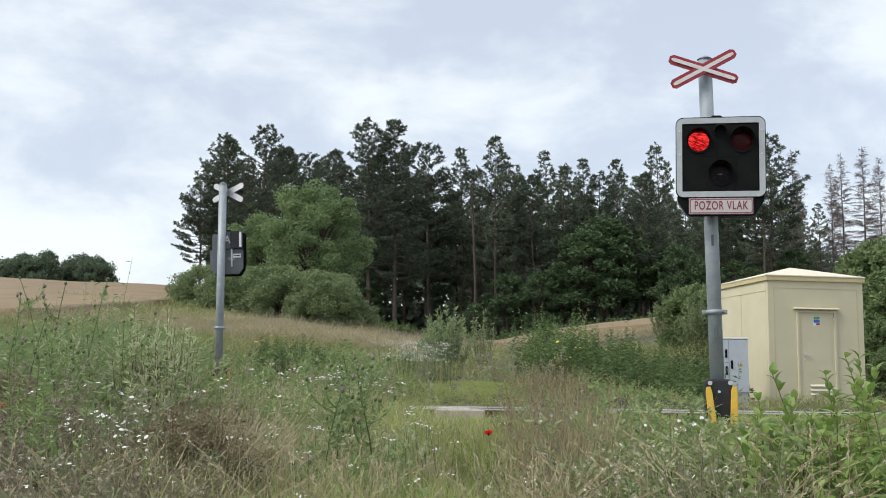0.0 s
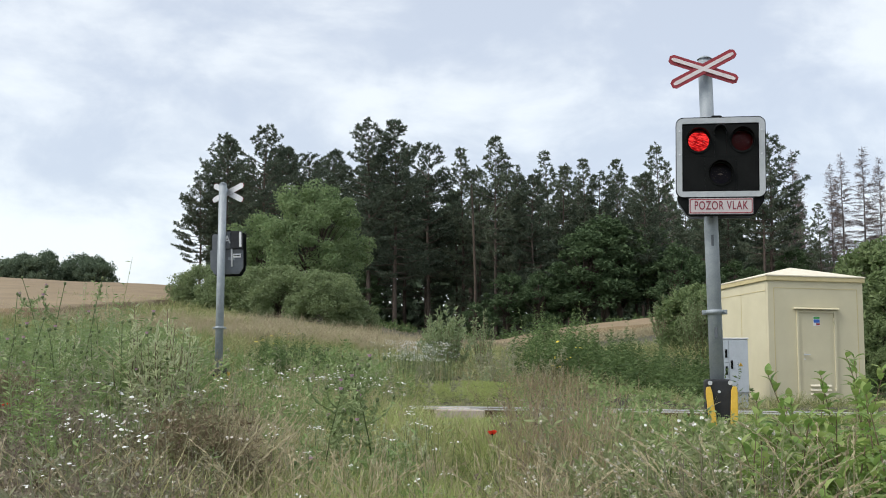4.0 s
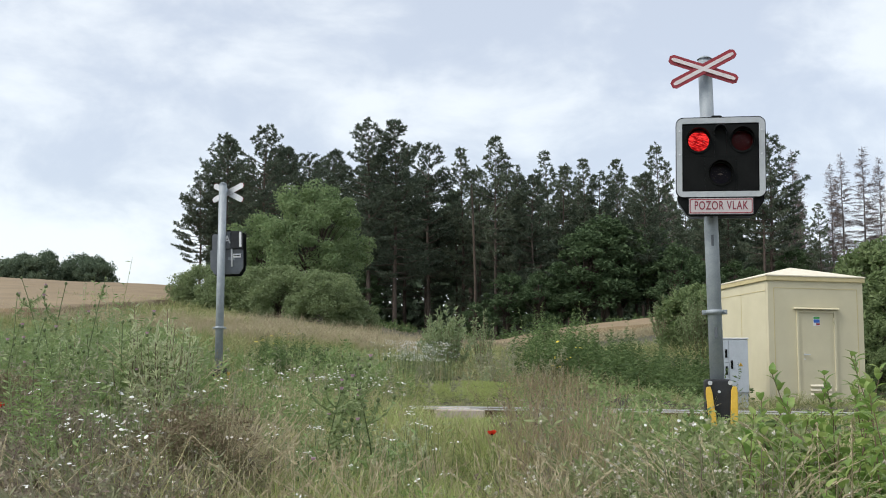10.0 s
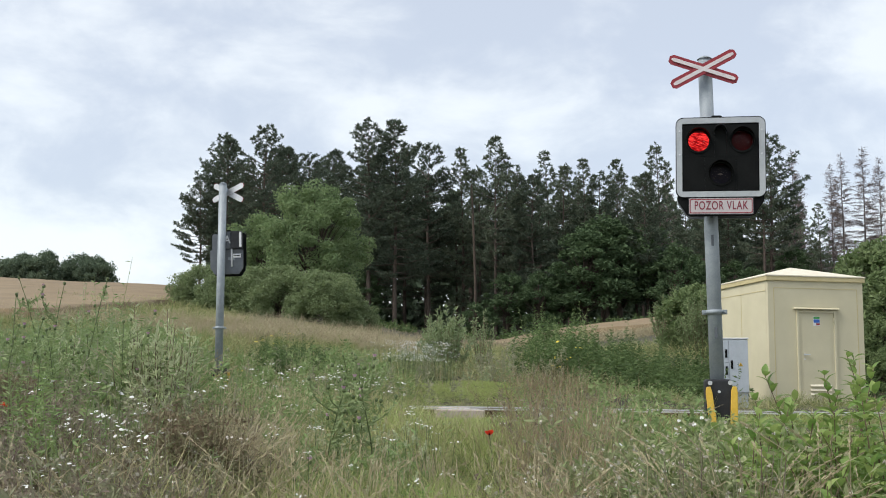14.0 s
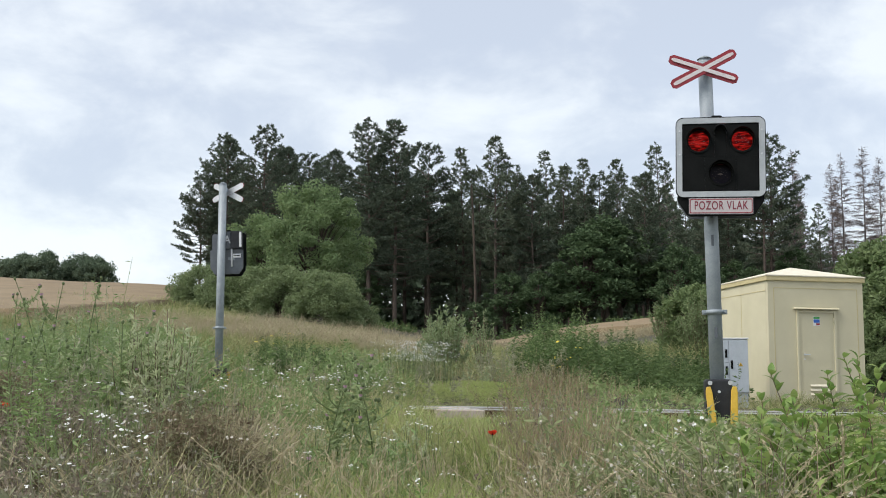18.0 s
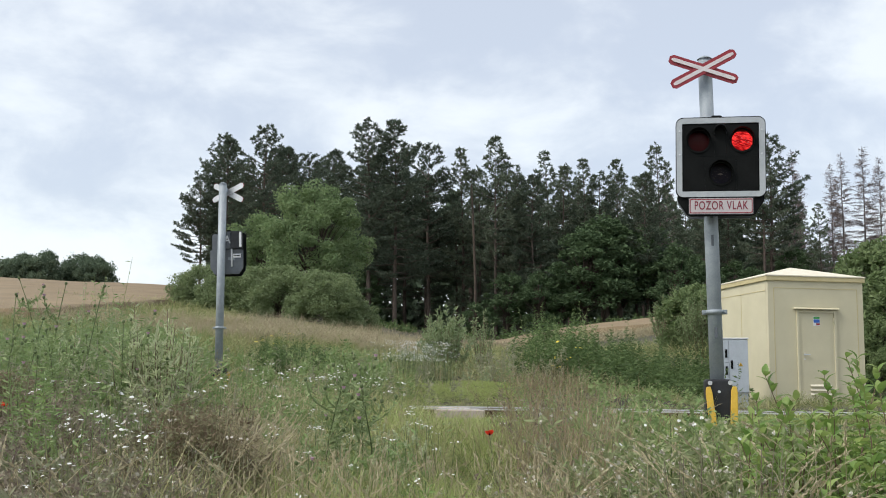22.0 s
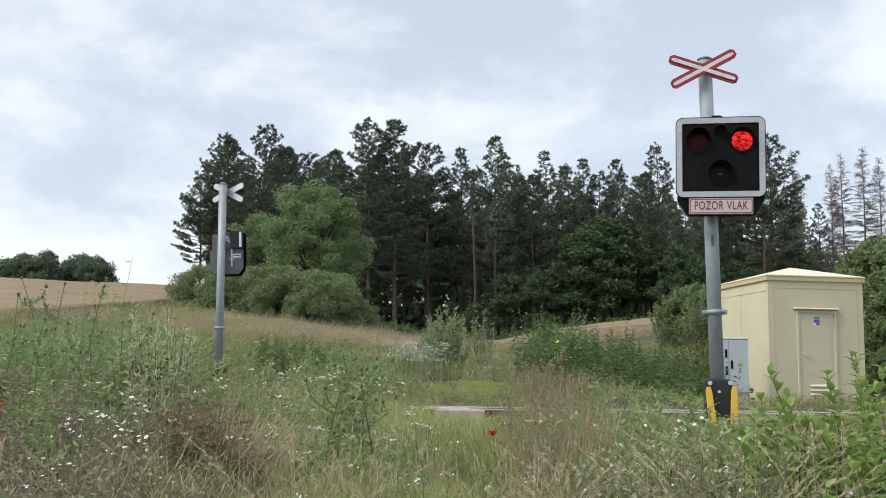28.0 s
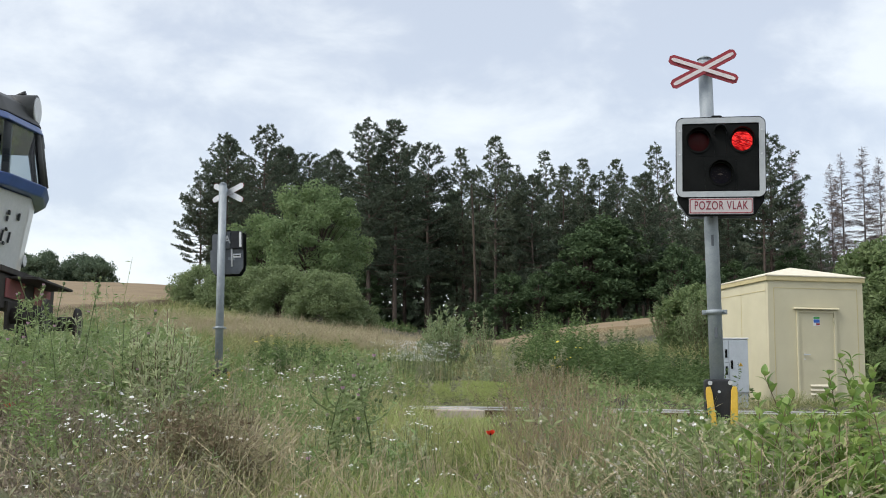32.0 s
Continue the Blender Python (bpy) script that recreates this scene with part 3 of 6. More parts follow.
    plate = part("number_plate", box(-0.36, -0.16, 0.24, 0.246, -0.2, -0.11, 0.002), M_white, head, "small white plate with dark marks")
    part("plate_bar", box(-0.34, -0.18, 0.246, 0.249, -0.165, -0.145), M_darkgrey, plate)
    for z in (0.22, -0.22):
        part("head_bracket", box(-0.20, -0.04, 0.19, 0.23, z - 0.03, z + 0.03, 0.006), M_galv, head)
    # foot: dark box with yellow guards
    fw, fh = foot
    part("foot_box", box(-fw, fw, -0.13, 0.10, 0.0, fh, 0.02), M_darkgrey, s, "dark plastic foot box")
    for x, tilt in ((-fw * 0.72, 5), (fw * 0.95, -3)):
        g = part("guard", shift(extrude([(-0.036, 0), (0.036, 0), (0.030, fh - 0.12), (0.018, fh - 0.07), (-0.018, fh - 0.07), (-0.030, fh - 0.12)], 0.05, bevel=0.006), 0, 0, 0), M_yellow, s, "yellow painted guard strip")
        g.matrix_local = pose(x + 0.02 * (tilt > 0), -0.205, 0.0, -5, -tilt, 0)
        part("foot_bolt", tube((x * 0.9, -0.145, fh - 0.035), (x * 0.9, -0.125, fh - 0.035), 0.022, n=12), M_alu, s)
    part("foot_bolt", tube((0, -0.145, fh - 0.12), (0, -0.125, fh - 0.12), 0.014, n=12), M_alu, s)
    # added turning drums behind the red lenses do the flashing: lit, fading, dark, rising faces
    drums = []
    for x, z in LENSES[:2]:
        d = drum(head)
        d.location = (x, 0.032, z)
        drums.append(d)
    return s, drums


def visor(r, n=18):
    """A short hood over the upper part of a lens, open below."""
    bm = bmesh.new()
    a0, a1 = radians(-20), radians(200)
    rows = []
    for i in range(n + 1):
        a = a0 + (a1 - a0) * i / n
        k = 0.04 + 0.07 * max(0.0, math.sin(a)) ** 0.7
        rows.append([bm.verts.new((rr * math.cos(a), y, rr * math.sin(a))) for rr, y in ((r, 0), (r, -k), (r + 0.006, -k), (r + 0.006, 0))])
    for i in range(n):
        for j in range(4):
            bm.faces.new((rows[i][j], rows[i + 1][j], rows[i + 1][(j + 1) % 4], rows[i][(j + 1) % 4]))
    bmesh.ops.recalc_face_normals(bm, faces=bm.faces)
    return bm


def dome(r, n=28, k=5):
    bm = bmesh.new()
    rows = []
    for j in range(k + 1):
        a = radians(60 * j / k)
        rr, y = r * math.sin(a) / math.sin(radians(60)), -0.022 * (math.cos(a) - 0.5) / 0.5
        rows.append([bm.verts.new((rr * math.cos(2 * math.pi * i / n), y, rr * math.sin(2 * math.pi * i / n))) for i in range(n)] if j else [bm.verts.new((0, y, 0))])
    for i in range(n):
        bm.faces.new((rows[0][0], rows[1][i], rows[1][(i + 1) % n]))
        for j in range(1, k):
            bm.faces.new((rows[j][i], rows[j + 1][i], rows[j + 1][(i + 1) % n], rows[j][(i + 1) % n]))
    for f in bm.faces:
        f.smooth = True
    return bm


def tube_open(r, depth, n=28):
    o = [((r + 0.004) * math.cos(2 * math.pi * i / n), (r + 0.004) * math.sin(2 * math.pi * i / n)) for i in range(n)]
    return ring(o, [(a * r / (r + 0.004), b * r / (r + 0.004)) for a, b in o], depth)


def drum(parent):
    h = 0.108
    V = [(sx * h, sy * h, z) for z in (-h, h) for sx, sy in ((-1, -1), (1, -1), (1, 1), (-1, 1))]
    F = [(0, 1, 5, 4), (1, 2, 6, 5), (2, 3, 7, 6), (3, 0, 4, 7), (3, 2, 1, 0), (4, 5, 6, 7)]
    d = obj("lamp_drum", V, F, [M_lampfull, M_lampmid, M_lampoff, M_lampmid], parent, "added turning drum with a lit and a dark face for the flashing")
    for i, p in enumerate(d.data.polygons):
        p.material_index = i if i < 4 else 2
    return d


NEAR = (2.71, 10.95, -0.13)
near_signal, near_drums = signal(pose(*NEAR, 0, -0.5, -8))
far_signal, far_drums = signal(pose(-3.97, 19.6, 0.16, 0, 0, 155), hx=0.045, hz=2.56, size=0.70, foot=(0.1, 0.42), yaw=30, tall=1.15, hy=-0.42)
tagged(far_signal, "galvanised crossing signal post seen from behind with dark relay boxes")


# ---------------------------------------------------------------- shed and cabinet
def make_shed():
    W, D, Z = 2.04, 2.40, 2.46
    s = thing("relay_shed", pose(6.37, 21.65, -0.13, 0, 0.6, 10), "cream prefabricated relay shed with a low hipped roof", "shed")
    # walls: local x along the front from the near corner, y into the depth
    part("wall", box(0, W, 0, 0.08, 0, Z, 0.006), M_shed, s, "front wall with a door opening")
    part("wall", box(0, 0.08, 0.083, D - 0.083, 0, Z), M_shed, s)
    part("wall", box(W - 0.08, W, 0.083, D - 0.083, 0, Z), M_shed, s)
    part("wall", box(0, W, D - 0.08, D, 0, Z, 0.006), M_shed, s)
    part("plinth", box(-0.04, W + 0.04, -0.04, D + 0.04, -0.5, 0.02, 0.01), M_concrete, s)
    o, z0 = 0.035, Z + 0.003
    for nm, b in (("fascia", box(-o, W + o, -o, 0.06, z0 - 0.005, z0 + 0.085, 0.006)), ("fascia", box(-o, W + o, D - 0.06, D + o, z0 - 0.005, z0 + 0.085, 0.006)),
                  ("fascia", box(-o, 0.06, 0.062, D - 0.062, z0 - 0.005, z0 + 0.085, 0.006)), ("fascia", box(W - 0.06, W + o, 0.062, D - 0.062, z0 - 0.005, z0 + 0.085, 0.006))):
        part(nm, b, M_fascia, s, "ochre eaves board")
    e, zt, zr = 0.045, z0 + 0.087, z0 + 0.36
    V = [(-e, -e, zt), (W + e, -e, zt), (W + e, D + e, zt), (-e, D + e, zt), (W / 2, 1.0, zr), (W / 2, D - 1.0, zr)]
    for f in ((0, 1, 4), (1, 2, 5, 4), (2, 3, 5), (3, 0, 4, 5)):
        pts = [V[i] for i in f]
        obj("roof_panel", pts + [(x, y, z + 0.02) for x, y, z in pts], [tuple(range(len(f)))[::-1], tuple(range(len(f), 2 * len(f)))] + [(i, (i + 1) % len(f), (i + 1) % len(f) + len(f), i + len(f)) for i in range(len(f))], M_shedroof, s)
    # panel joints: thin proud battens near the corners and below the eaves
    for x in (0.13, W - 0.13):
        part("batten", box(x - 0.006, x + 0.006, -0.006, 0.001, 0.0, Z - 0.14), M_fascia, s)
    part("batten", box(0.14, W - 0.14, -0.006, 0.001, Z - 0.15, Z - 0.138), M_fascia, s)
    part("batten", box(-0.006, 0.001, 0.1, D - 0.1, Z - 0.2, Z - 0.188), M_fascia, s)
    part("batten", box(-0.006, 0.001, 1.18, 1.192, 0, Z - 0.205), M_fascia, s)
    # door
    dx, dw, dh = 0.64, 0.74, 1.83
    door = part("door", box(dx, dx + dw, -0.02, -0.002, 0.05, dh, 0.004), M_shed, s, "cream steel door with a small sticker")
    for a, b_, c, d in ((dx - 0.05, dx, 0.03, dh + 0.05), (dx + dw, dx + dw + 0.05, 0.03, dh + 0.05), (dx + 0.002, dx + dw - 0.002, dh + 0.004, dh + 0.05)):
        part("door_frame", box(a, b_, -0.04, -0.002, c, d, 0.005), M_shed, s)
    part("door_panel", box(dx + 0.06, dx + dw - 0.06, -0.026, -0.0205, 0.1, dh - 0.06, 0.003), M_shed, door)
    part("rain_hood", extrude([(-0.09, 0.0), (0.0, 0.0), (0.0, 0.035), (-0.02, 0.035), (-0.09, 0.012)], dw + 0.22, axis="x"), M_shed, s, "small rain hood over the door").matrix_local = pose(dx + dw / 2, -0.002, dh + 0.07)
    h = part("handle", box(dx + 0.08, dx + 0.20, -0.07, -0.055, 1.0, 1.02, 0.004), M_alu, door, "metal lever handle")
    part("rose", tube((dx + 0.095, -0.055, 1.01), (dx + 0.095, -0.02, 1.01), 0.02, n=12), M_alu, h)
    part("lock", tube((dx + 0.095, -0.035, 0.92), (dx + 0.095, -0.02, 0.92), 0.014, n=12), M_alu, door)
    for z in (0.25, 1.64):
        part("hinge", tube((dx + dw - 0.01, -0.045, z), (dx + dw - 0.01, -0.045, z + 0.1), 0.014, n=10), M_shed, door)
    for i in range(3):
        part("louvre", shift(extrude([(-0.03, 0), (0.0, 0.04), (0.0, 0.0)], 0.44, axis="x"), dx + 0.42, -0.027, 0.22 + 0.085 * i), M_shedroof, door)
    part("louvre_frame", box(dx + 0.19, dx + 0.65, -0.034, -0.027, 0.19, 0.215, 0.002), M_shed, door)
    st = part("sticker", box(dx + 0.30, dx + 0.44, -0.0285, -0.0265, 1.58, 1.76), M_white, door, "small sticker of blue, green and red bars")
    part("sticker_bar", box(dx + 0.305, dx + 0.435, -0.030, -0.0288, 1.715, 1.755), M_green, st)
    part("sticker_bar", box(dx + 0.305, dx + 0.435, -0.030, -0.0288, 1.64, 1.705), M_blue, st)
    part("sticker_bar", box(dx + 0.36, dx + 0.435, -0.030, -0.0288, 1.59, 1.63), M_red, st)


make_shed()


def make_cabinet():
    c = thing("switch_cabinet", pose(5.50, 21.0, -0.2, 0, 0, 4), "grey plastic electric cabinet with two doors on a plinth", "cabinet")
    W, Z = 0.60, 1.34
    part("body", box(-W / 2, W / 2, 0, 0.34, 0.32, Z, 0.012), M_cab, c)
    part("plinth", box(-W / 2 + 0.02, W / 2 - 0.02, 0.02, 0.32, -0.3, 0.316), M_cab, c)
    part("lid", box(-W / 2 - 0.012, W / 2 + 0.012, -0.02, 0.352, Z + 0.002, Z + 0.03, 0.008), M_white, c)
    dl = part("door", box(-W / 2 + 0.01, -0.085, -0.016, -0.001, 0.9, Z - 0.012, 0.004), M_cab, c)
    dl2 = part("door", box(-W / 2 + 0.01, -0.085, -0.016, -0.001, 0.34, 0.885, 0.004), M_cab, c)
    dr = part("door", box(-0.075, W / 2 - 0.01, -0.016, -0.001, 0.34, Z - 0.012, 0.004), M_cab, c)
    part("latch", box(-0.155, -0.115, -0.03, -0.0165, 0.99, 1.15, 0.004), M_black, dl, "black latch")
    part("latch", box(-0.155, -0.115, -0.03, -0.0165, 0.67, 0.83, 0.004), M_black, dl2, "black latch")
    part("latch", box(-0.05, -0.01, -0.03, -0.0165, 0.78, 0.94, 0.004), M_black, dr, "black latch")
    part("warning_triangle", shift(extrude([(-0.042, 0), (0.042, 0), (0, 0.074)], 0.003), 0.14, -0.018, 0.83), M_yellow, dr, "yellow warning triangle")
    part("warning_mark", box(0.135, 0.145, -0.0215, -0.0198, 0.838, 0.878), M_black, dr)


make_cabinet()


# ---------------------------------------------------------------- locomotive
def make_loco():
    """Diesel locomotive; local +x is forward, z = 0 the rail top, x = 0 the front of the body at floor height."""
    s = thing("locomotive", Matrix.Identity(4), "white and blue diesel locomotive with overhanging cab windows", "locomotive")
    L = 15.4

    def body_section(x, half, z0, z1):
        return [(x, -half, z0), (x, half, z0), (x, half, z1), (x, -half, z1)]

    def loft(secs):
        V, F = [], []
        for a in secs:
            V += a
        k = len(secs[0])
        for i in range(len(secs) - 1):
            for j in range(k):
                F.append((i * k + j, i * k + (j + 1) % k, (i + 1) * k + (j + 1) % k, (i + 1) * k + j))
        F += [tuple(range(k))[::-1], tuple(range((len(secs) - 1) * k, len(secs) * k))]
        return V, F

    def shell(name, prof, material, bevel, label=""):
        """prof: rows of (z, front x at the middle, front x at the side, half width), bottom to top."""
        rows = []
        for z, xm, xs, hw in prof:
            rows.append([(-L, -hw, z), (xs, -hw, z), (xs + 0.6 * (xm - xs), -hw * 0.62, z), (xm, -0.05, z), (xm, 0.05, z), (xs + 0.6 * (xm - xs), hw * 0.62, z), (xs, hw, z), (-L, hw, z)])
        V, F = loft(rows)
        b = bmesh.new()
        vs = [b.verts.new(v) for v in V]
        for f in F:
            b.faces.new([vs[i] for i in f])
        bmesh.ops.recalc_face_normals(b, faces=b.faces)
        bmesh.ops.bevel(b, geom=list(b.edges), offset=bevel, segments=2, affect="EDGES", profile=0.5)
        return part(name, b, material, s, label)

    V_ = 0.46                                   # how far the nose stands before the corners
    shell("body", [(1.66, 0.06, 0.06 - V_, 1.42), (2.70, 0.22, 0.22 - V_, 1.46)], M_locowhite, 0.02, "white painted lower body")
    shell("waist_band", [(2.705, 0.36, 0.36 - V_, 1.49), (2.86, 0.41, 0.41 - V_, 1.50)], M_locoblue, 0.02, "blue band below the windows")
    shell("cab_glazing", [(2.865, 0.36, 0.36 - V_, 1.47), (3.56, 0.27, 0.27 - V_, 1.40)], M_window, 0.01, "dark cab windows")
    shell("brow_band", [(3.565, 0.32, 0.32 - V_, 1.45), (3.67, 0.27, 0.27 - V_, 1.42)], M_locoblue, 0.02, "blue band over the windows")
    shell("roof", [(3.675, 0.28, 0.28 - V_, 1.40), (3.92, 0.14, -0.32, 1.25), (4.06, -0.08, -0.46, 0.80)], M_locodark, 0.02, "dark grimy roof")
    # window posts and goggle frame
    for y in (-1.46, -0.06, 0.06, 1.46):
        k = abs(y) / 1.46
        x0, x1 = 0.39 - V_ * k, 0.27 - V_ * k
        b = bmesh.new()
        add_tube(b, (x0, y, 2.85), (x1, y * 0.955, 3.58), 0.05, n=8)
        part("window_post", b, M_locodark, s)
    for sy in (-1, 1):
        part("side_post", box(-0.62, -0.5, sy * 1.44 - 0.03, sy * 1.44 + 0.03, 2.85, 3.57, 0.01), M_locowhite, s)
        part("side_post", box(-1.45, -1.3, sy * 1.44 - 0.03, sy * 1.44 + 0.03, 2.85, 3.57, 0.01), M_locowhite, s)
        part("side_wall", box(-L, -1.46, sy * 1.44 - 0.03, sy * 1.44 + 0.03, 2.85, 3.57, 0.01), M_locowhite, s)
        for i in range(5):
            x = -3.2 - i * 2.2
            part("side_grille", box(x - 0.7, x + 0.7, sy * 1.475 - 0.012, sy * 1.475 + 0.012, 2.85, 3.45, 0.01), M_locodark, s)
    # cab interior seen through the glass
    part("bulkhead", box(-1.62, -1.56, -1.36, 1.36, 2.87, 3.55), M_locodark, s, "dark rear wall of the cab")
    part("control_desk", extrude([(-0.75, 2.87), (-0.30, 2.87), (-0.22, 3.0), (-0.62, 3.06)], 2.2, bevel=0.01), M_under, s).matrix_local = pose(0, 0, 0)
    for y in (-0.62, 0.62):
        part("driver_seat", box(-1.35, -1.22, y - 0.24, y + 0.24, 2.87, 3.36, 0.04), M_darkgrey, s, "dark driver's seat")
    for sy in (-1, 1):
        part("sun_blind", box(-1.28, -0.62, sy * 1.34 - 0.01, sy * 1.34 + 0.01, 3.26, 3.55, 0.003), M_darkgrey, s, "lowered sun blind")
    # head light, horn
    hl = part("headlight", tube((-0.25, 0, 3.90), (0.22, 0, 3.90), 0.20, 0.215, n=24), M_locodark, s, "large round headlight")
    part("headlight_glass", shift(tube((0.22, 0, 3.90), (0.24, 0, 3.90), 0.185, 0.17, n=24), 0, 0, 0), M_white, hl, "pale headlight glass")
    part("horn", tube((-0.06, 0.0, 4.10), (0.06, 0.0, 4.14), 0.02, 0.04, n=12), M_locodark, s)
    for y in (-0.95, 0.95):
        x = 0.10 - 0.25 * abs(y)
        lamp = part("marker_light", tube((x - 0.05, y, 1.95), (x + 0.06, y, 1.95), 0.10, n=18), M_locodark, s)
        part("marker_glass", tube((x + 0.06, y, 1.95), (x + 0.072, y, 1.95), 0.085, n=18), M_white, lamp)
    # plates: plain bars on the near half of the nose
    for z, y, w, h_ in ((2.42, -0.50, 0.16, 0.05), (2.34, -0.52, 0.10, 0.06), (2.40, -0.24, 0.12, 0.09), (2.20, -0.48, 0.26, 0.03), (2.11, -0.56, 0.05, 0.14), (2.11, -0.38, 0.05, 0.14), (2.02, -0.48, 0.26, 0.03)):
        ob = part("plate_bar", box(-0.012, 0.012, -w / 2, w / 2, -h_ / 2, h_ / 2, 0.002), M_darkgrey, s)
        ob.matrix_local = pose(0.06 + 0.16 * (z - 1.66) / 1.04 - 0.212 * (abs(y) - 0.05) + 0.008, y, z, 0, 9, 12)
    # floor ledge, buffer beam, buffers, coupler
    part("floor_ledge", box(-L, 0.30, -1.40, 1.40, 1.58, 1.655, 0.01), M_under, s)
    part("step_plate", box(0.28, 0.62, -0.95, 0.95, 1.52, 1.555, 0.008), M_under, s)
    part("buffer_beam", box(0.05, 0.26, -1.38, 1.38, 1.14, 1.57, 0.015), M_under, s, "oily dark buffer beam")
    part("beam_panel", box(0.262, 0.28, -1.1, -0.25, 1.28, 1.52, 0.005), M_locored, s, "faded red panel")
    part("beam_panel", box(0.262, 0.28, 0.25, 1.1, 1.28, 1.52, 0.005), M_locored, s, "faded red panel")
    for y in (-0.875, 0.875):
        bf = part("buffer", tube((0.26, y, 1.06), (0.70, y, 1.06), 0.10, n=18), M_under, s)
        part("buffer_plate", tube((0.70, y, 1.06), (0.75, y, 1.06), 0.23, 0.215, n=24), M_under, bf)
        part("buffer_base", box(0.26, 0.30, y - 0.18, y + 0.18, 0.88, 1.24, 0.01), M_under, bf)
        part("hose", tube((0.3, y * 0.5, 1.1), (0.42, y * 0.5, 0.6), 0.025, n=8), M_under, s)
        part("step", box(-0.25, 0.2, y * 1.45 - 0.12, y * 1.45 + 0.12, 0.55, 0.59, 0.006), M_under, s)
        part("step_hanger", box(0.0, 0.04, y * 1.45 - 0.02, y * 1.45 + 0.02, 0.59, 1.3), M_under, s)
        part("rail_guard", box(-0.05, 0.0, y * 0.86 - 0.08, y * 0.86 + 0.08, 0.12, 1.2, 0.01), M_under, s)
    part("coupler_hook", box(0.26, 0.55, -0.06, 0.06, 0.98, 1.14, 0.02), M_under, s)
    part("plough", extrude([(-1.2, 0.16), (1.2, 0.16), (1.25, 0.62), (-1.25, 0.62)], 0.04, axis="x"), M_under, s).matrix_local = pose(0.02, 0, 0)
    part("fuel_tank", box(-9.4, -6.0, -1.3, 1.3, 0.35, 1.5, 0.06), M_under, s)
    wheels = []
    for bx in (-3.2, -12.2):
        part("bogie_frame", box(bx - 1.9, bx + 1.9, -1.12, 1.12, 0.55, 1.05, 0.05), M_under, s)
        for dx in (-1.2, 1.2):
            for y in (-0.75, 0.75):
                w = part("wheel", tube((0, y - 0.065, 0), (0, y + 0.065, 0), 0.50, n=28), M_under, s, "steel wheel")
                w.location = (bx + dx, 0, 0.50)
                part("wheel_hub", tube((0, y - 0.09, 0), (0, y + 0.09, 0), 0.12, n=16), M_rail, w)
                part("axle_box", box(bx + dx - 0.16, bx + dx + 0.16, (1.13 if y > 0 else -1.32), (1.32 if y > 0 else -1.13), 0.34, 0.66, 0.03), M_under, s)
                wheels.append(w)
    return s, wheels


loco, loco_wheels = make_loco()

# ---------------------------------------------------------------- plants: shared builders
def unit(v):
    return v / np.maximum(np.linalg.norm(v, axis=-1, keepdims=True), 1e-9)


def scatter(rng, n, y0, y1, b0, b1, patch=0.0):
    """n places on the ground, even over the wedge between the bearings b0 and b1; patch: share thinned out in drifts."""
    y = np.sqrt(rng.random(n) * (y1 * y1 - y0 * y0) + y0 * y0)
    x = (b0 + rng.random(n) * (b1 - b0) + rng.normal(size=n) * 0.010) * y
    if patch:
        f = np.where(y < 9.0, 3.6, 1.0)
        k = 0.5 + 0.5 * np.sin(f * (x * 2.1 + 0.4) + 1.7 * np.sin(f * y * 1.3)) * np.sin(f * y * 1.2 + 1.1 * np.sin(f * x * 1.9 + 2))
        k = sstep(0.25, 0.62, k)
        keep = rng.random(n) > patch * k
        x, y = x[keep], y[keep]
    q = np.abs((x - C0.x) * N.x + (y - C0.y) * N.y)
    keep = q > 1.0
    x, y = x[keep], y[keep]
    return np.stack([x, y, land(x, y) - 0.02], -1)


def drift(P, k=1.0):
    """Slow swells in the growth, about 0.6 to 1.15."""
    x, y = P[:, 0] * k, P[:, 1] * k
    return 0.88 + 0.16 * np.sin(x * 1.7 + 2.1 * np.sin(y * 0.9)) + 0.12 * np.sin(y * 2.3 + x * 3.1 + 1.0)


class Heap:
    """Collects loose triangles for one mesh."""

    def __init__(self):
        self.V, self.T, self.n = [], [], 0

    def add(self, V, T):
        """V (n, k, 3): k corners for each of n pieces; T: triangles in one piece."""
        n, k = V.shape[:2]
        T = np.asarray(T)
        self.V.append(V.reshape(-1, 3))
        self.T.append((np.arange(n)[:, None, None] * k + T[None] + self.n).reshape(-1, 3))
        self.n += n * k

    def make(self, name, material, parent=None, label=""):
        return tris(name, np.concatenate(self.V), np.concatenate(self.T), material, parent, label)


